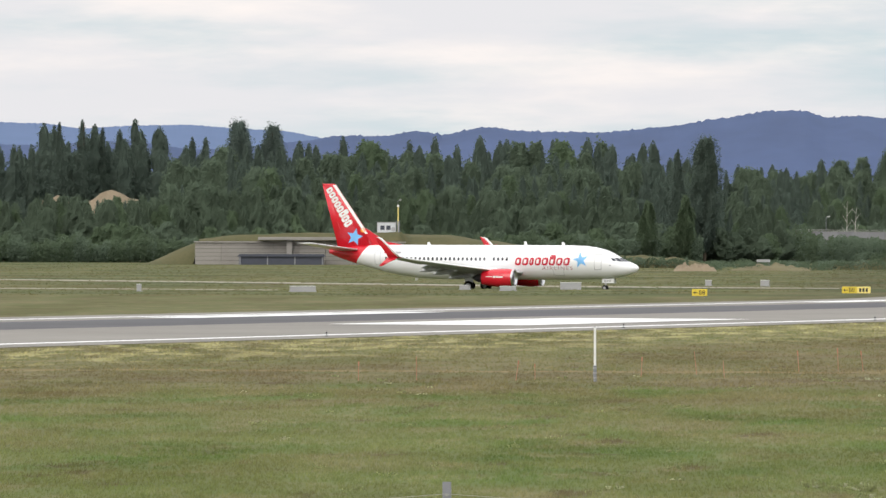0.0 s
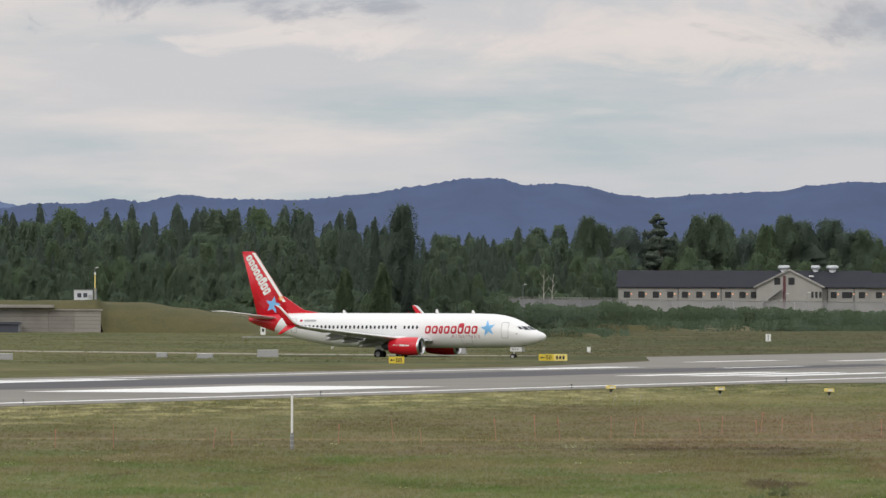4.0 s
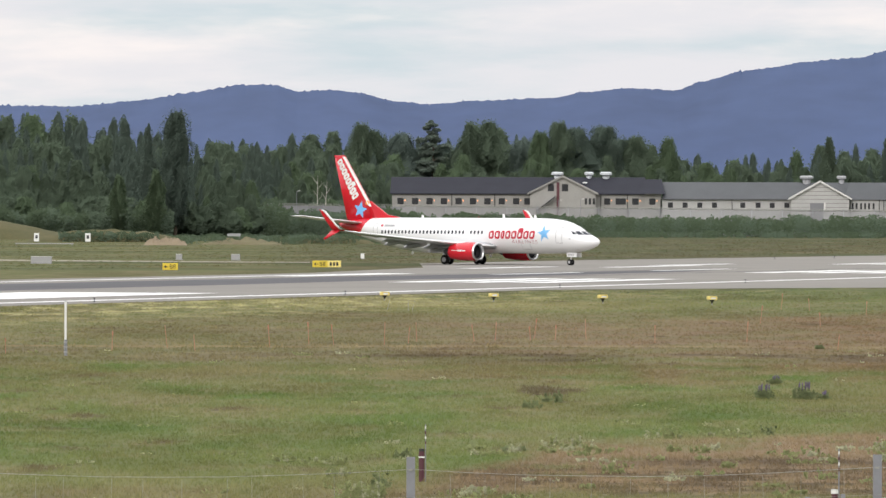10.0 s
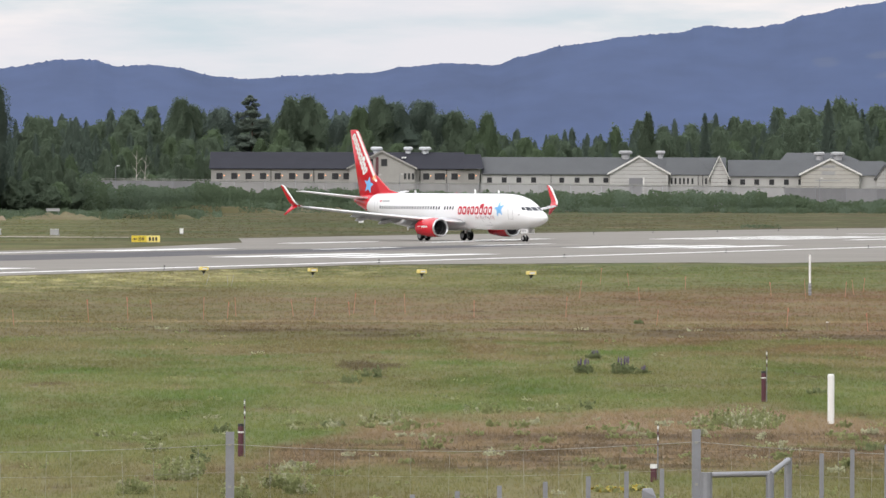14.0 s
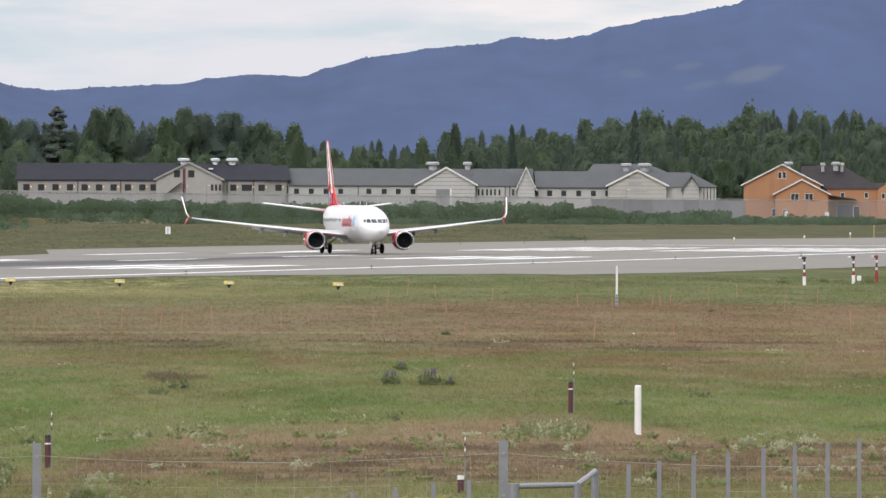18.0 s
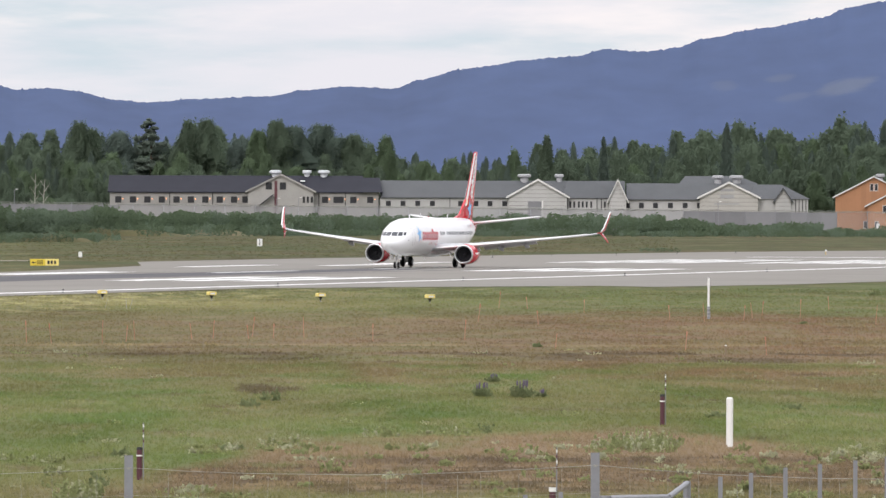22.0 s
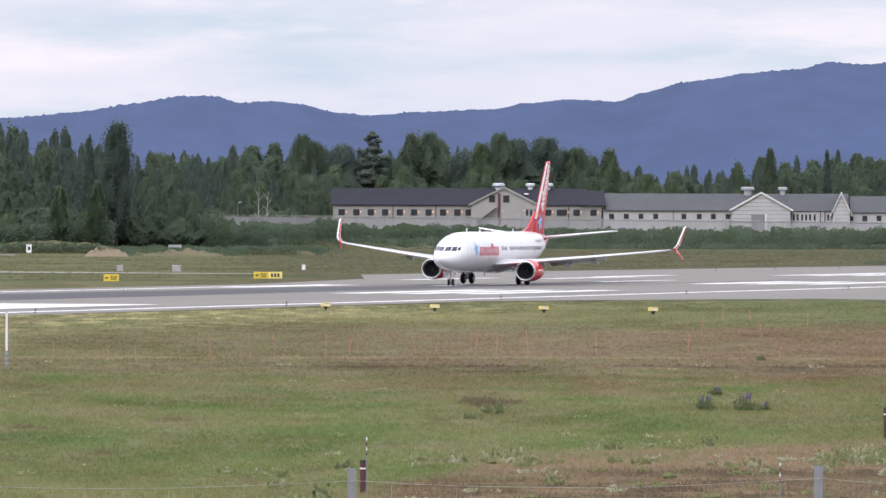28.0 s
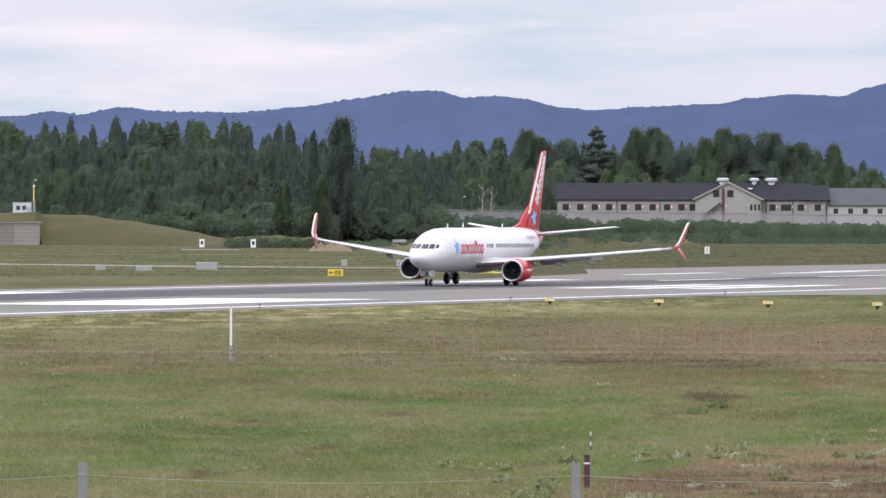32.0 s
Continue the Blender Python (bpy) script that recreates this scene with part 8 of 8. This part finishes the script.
def lupin_bush(x, y, size):
    rng = np.random.default_rng(int(x * 10))
    b = thing("lupin_bush", "green bush with violet lupin spikes in grass", "bush", pose(x, y, 0), "flowering lupins in the field")
    t = weed_leaves(0.66 * size, 0.44 * size, int(48 * size), rng)
    ob = new("leaves", soup("leaves", t, np.arange(len(t)).reshape(-1, 3), [M["lupin_leaf"]]))
    ob.parent = b
    for k in range(9):
        a, q = rng.uniform(0, 6.28), rng.uniform(0.0, 0.36) * size
        tall = rng.uniform(0.032, 0.048)
        px, py = q * math.cos(a), q * math.sin(a)
        bm = tube([(px, py, (0.34 + 0.05 * (k % 3) + tall * j) * size) for j in range(8)], [0.021 * size * f for f in (0.4, 1.5, 1.0, 1.7, 1.0, 1.4, 0.8, 0.2)], 6)
        part("flower_spike", bm, M["lupin"], b, "violet flower spike")


build_field_growth()
build_weed_clumps()
for b, d, s in ((55.6, 469, 0.5), (83.5, 560, 0.4), (91.0, 728, 1.0), (95.3, 735, 0.8), (100.0, 735, 1.0)):
    rng_bush = np.random.default_rng(int(d))
    tri = weed_leaves(0.5 * s, 0.45 * s, 26, rng_bush)
    bush = new("small_bush", soup("small_bush", tri, np.arange(len(tri)).reshape(-1, 3), [M["lupin_leaf"]]))
    tagged(bush, "small dark green bush alone in rough grass", "bush", "lone bushes in the field")
    bush.matrix_world = pose(*seen(b, d), 0)
for x, y, s in ((18.9, 349.0, 0.95), (17.4, 349.0, 0.8), (19.55, 348.0, 0.5), (19.3, 378.0, 0.5)):
    lupin_bush(x, y, s)


# ---- what moves ----
def motions():
    # it leans a little on its legs after the tight turn
    walk(airliner, [(t, pose(x, y, z, -float(np.interp(t, (17.5, 24, 32), (0, 1.0, 1.25))), 0, h)) for t, x, y, h, z in TAXI])
    # distance rolled, from the rows above, and the wheels' turn with it
    ts = [r[0] for r in TAXI]
    rolled = [0.0]
    for a, b in zip(TAXI, TAXI[1:]):
        rolled.append(rolled[-1] + math.hypot(b[1] - a[1], b[2] - a[2]))
    for wheel, radius, place in SPINNING:
        rows, last = [], -9.0
        for i in range(0, 961):
            t = i / 30
            turn = float(np.interp(t, ts, rolled)) / radius
            if i == 0 or i == 960 or turn - last > 1.2:
                rows.append((t, Matrix.Translation(place) @ Matrix.Rotation(turn, 4, "Y")))
                last = turn
        walk(wheel, rows)


motions()
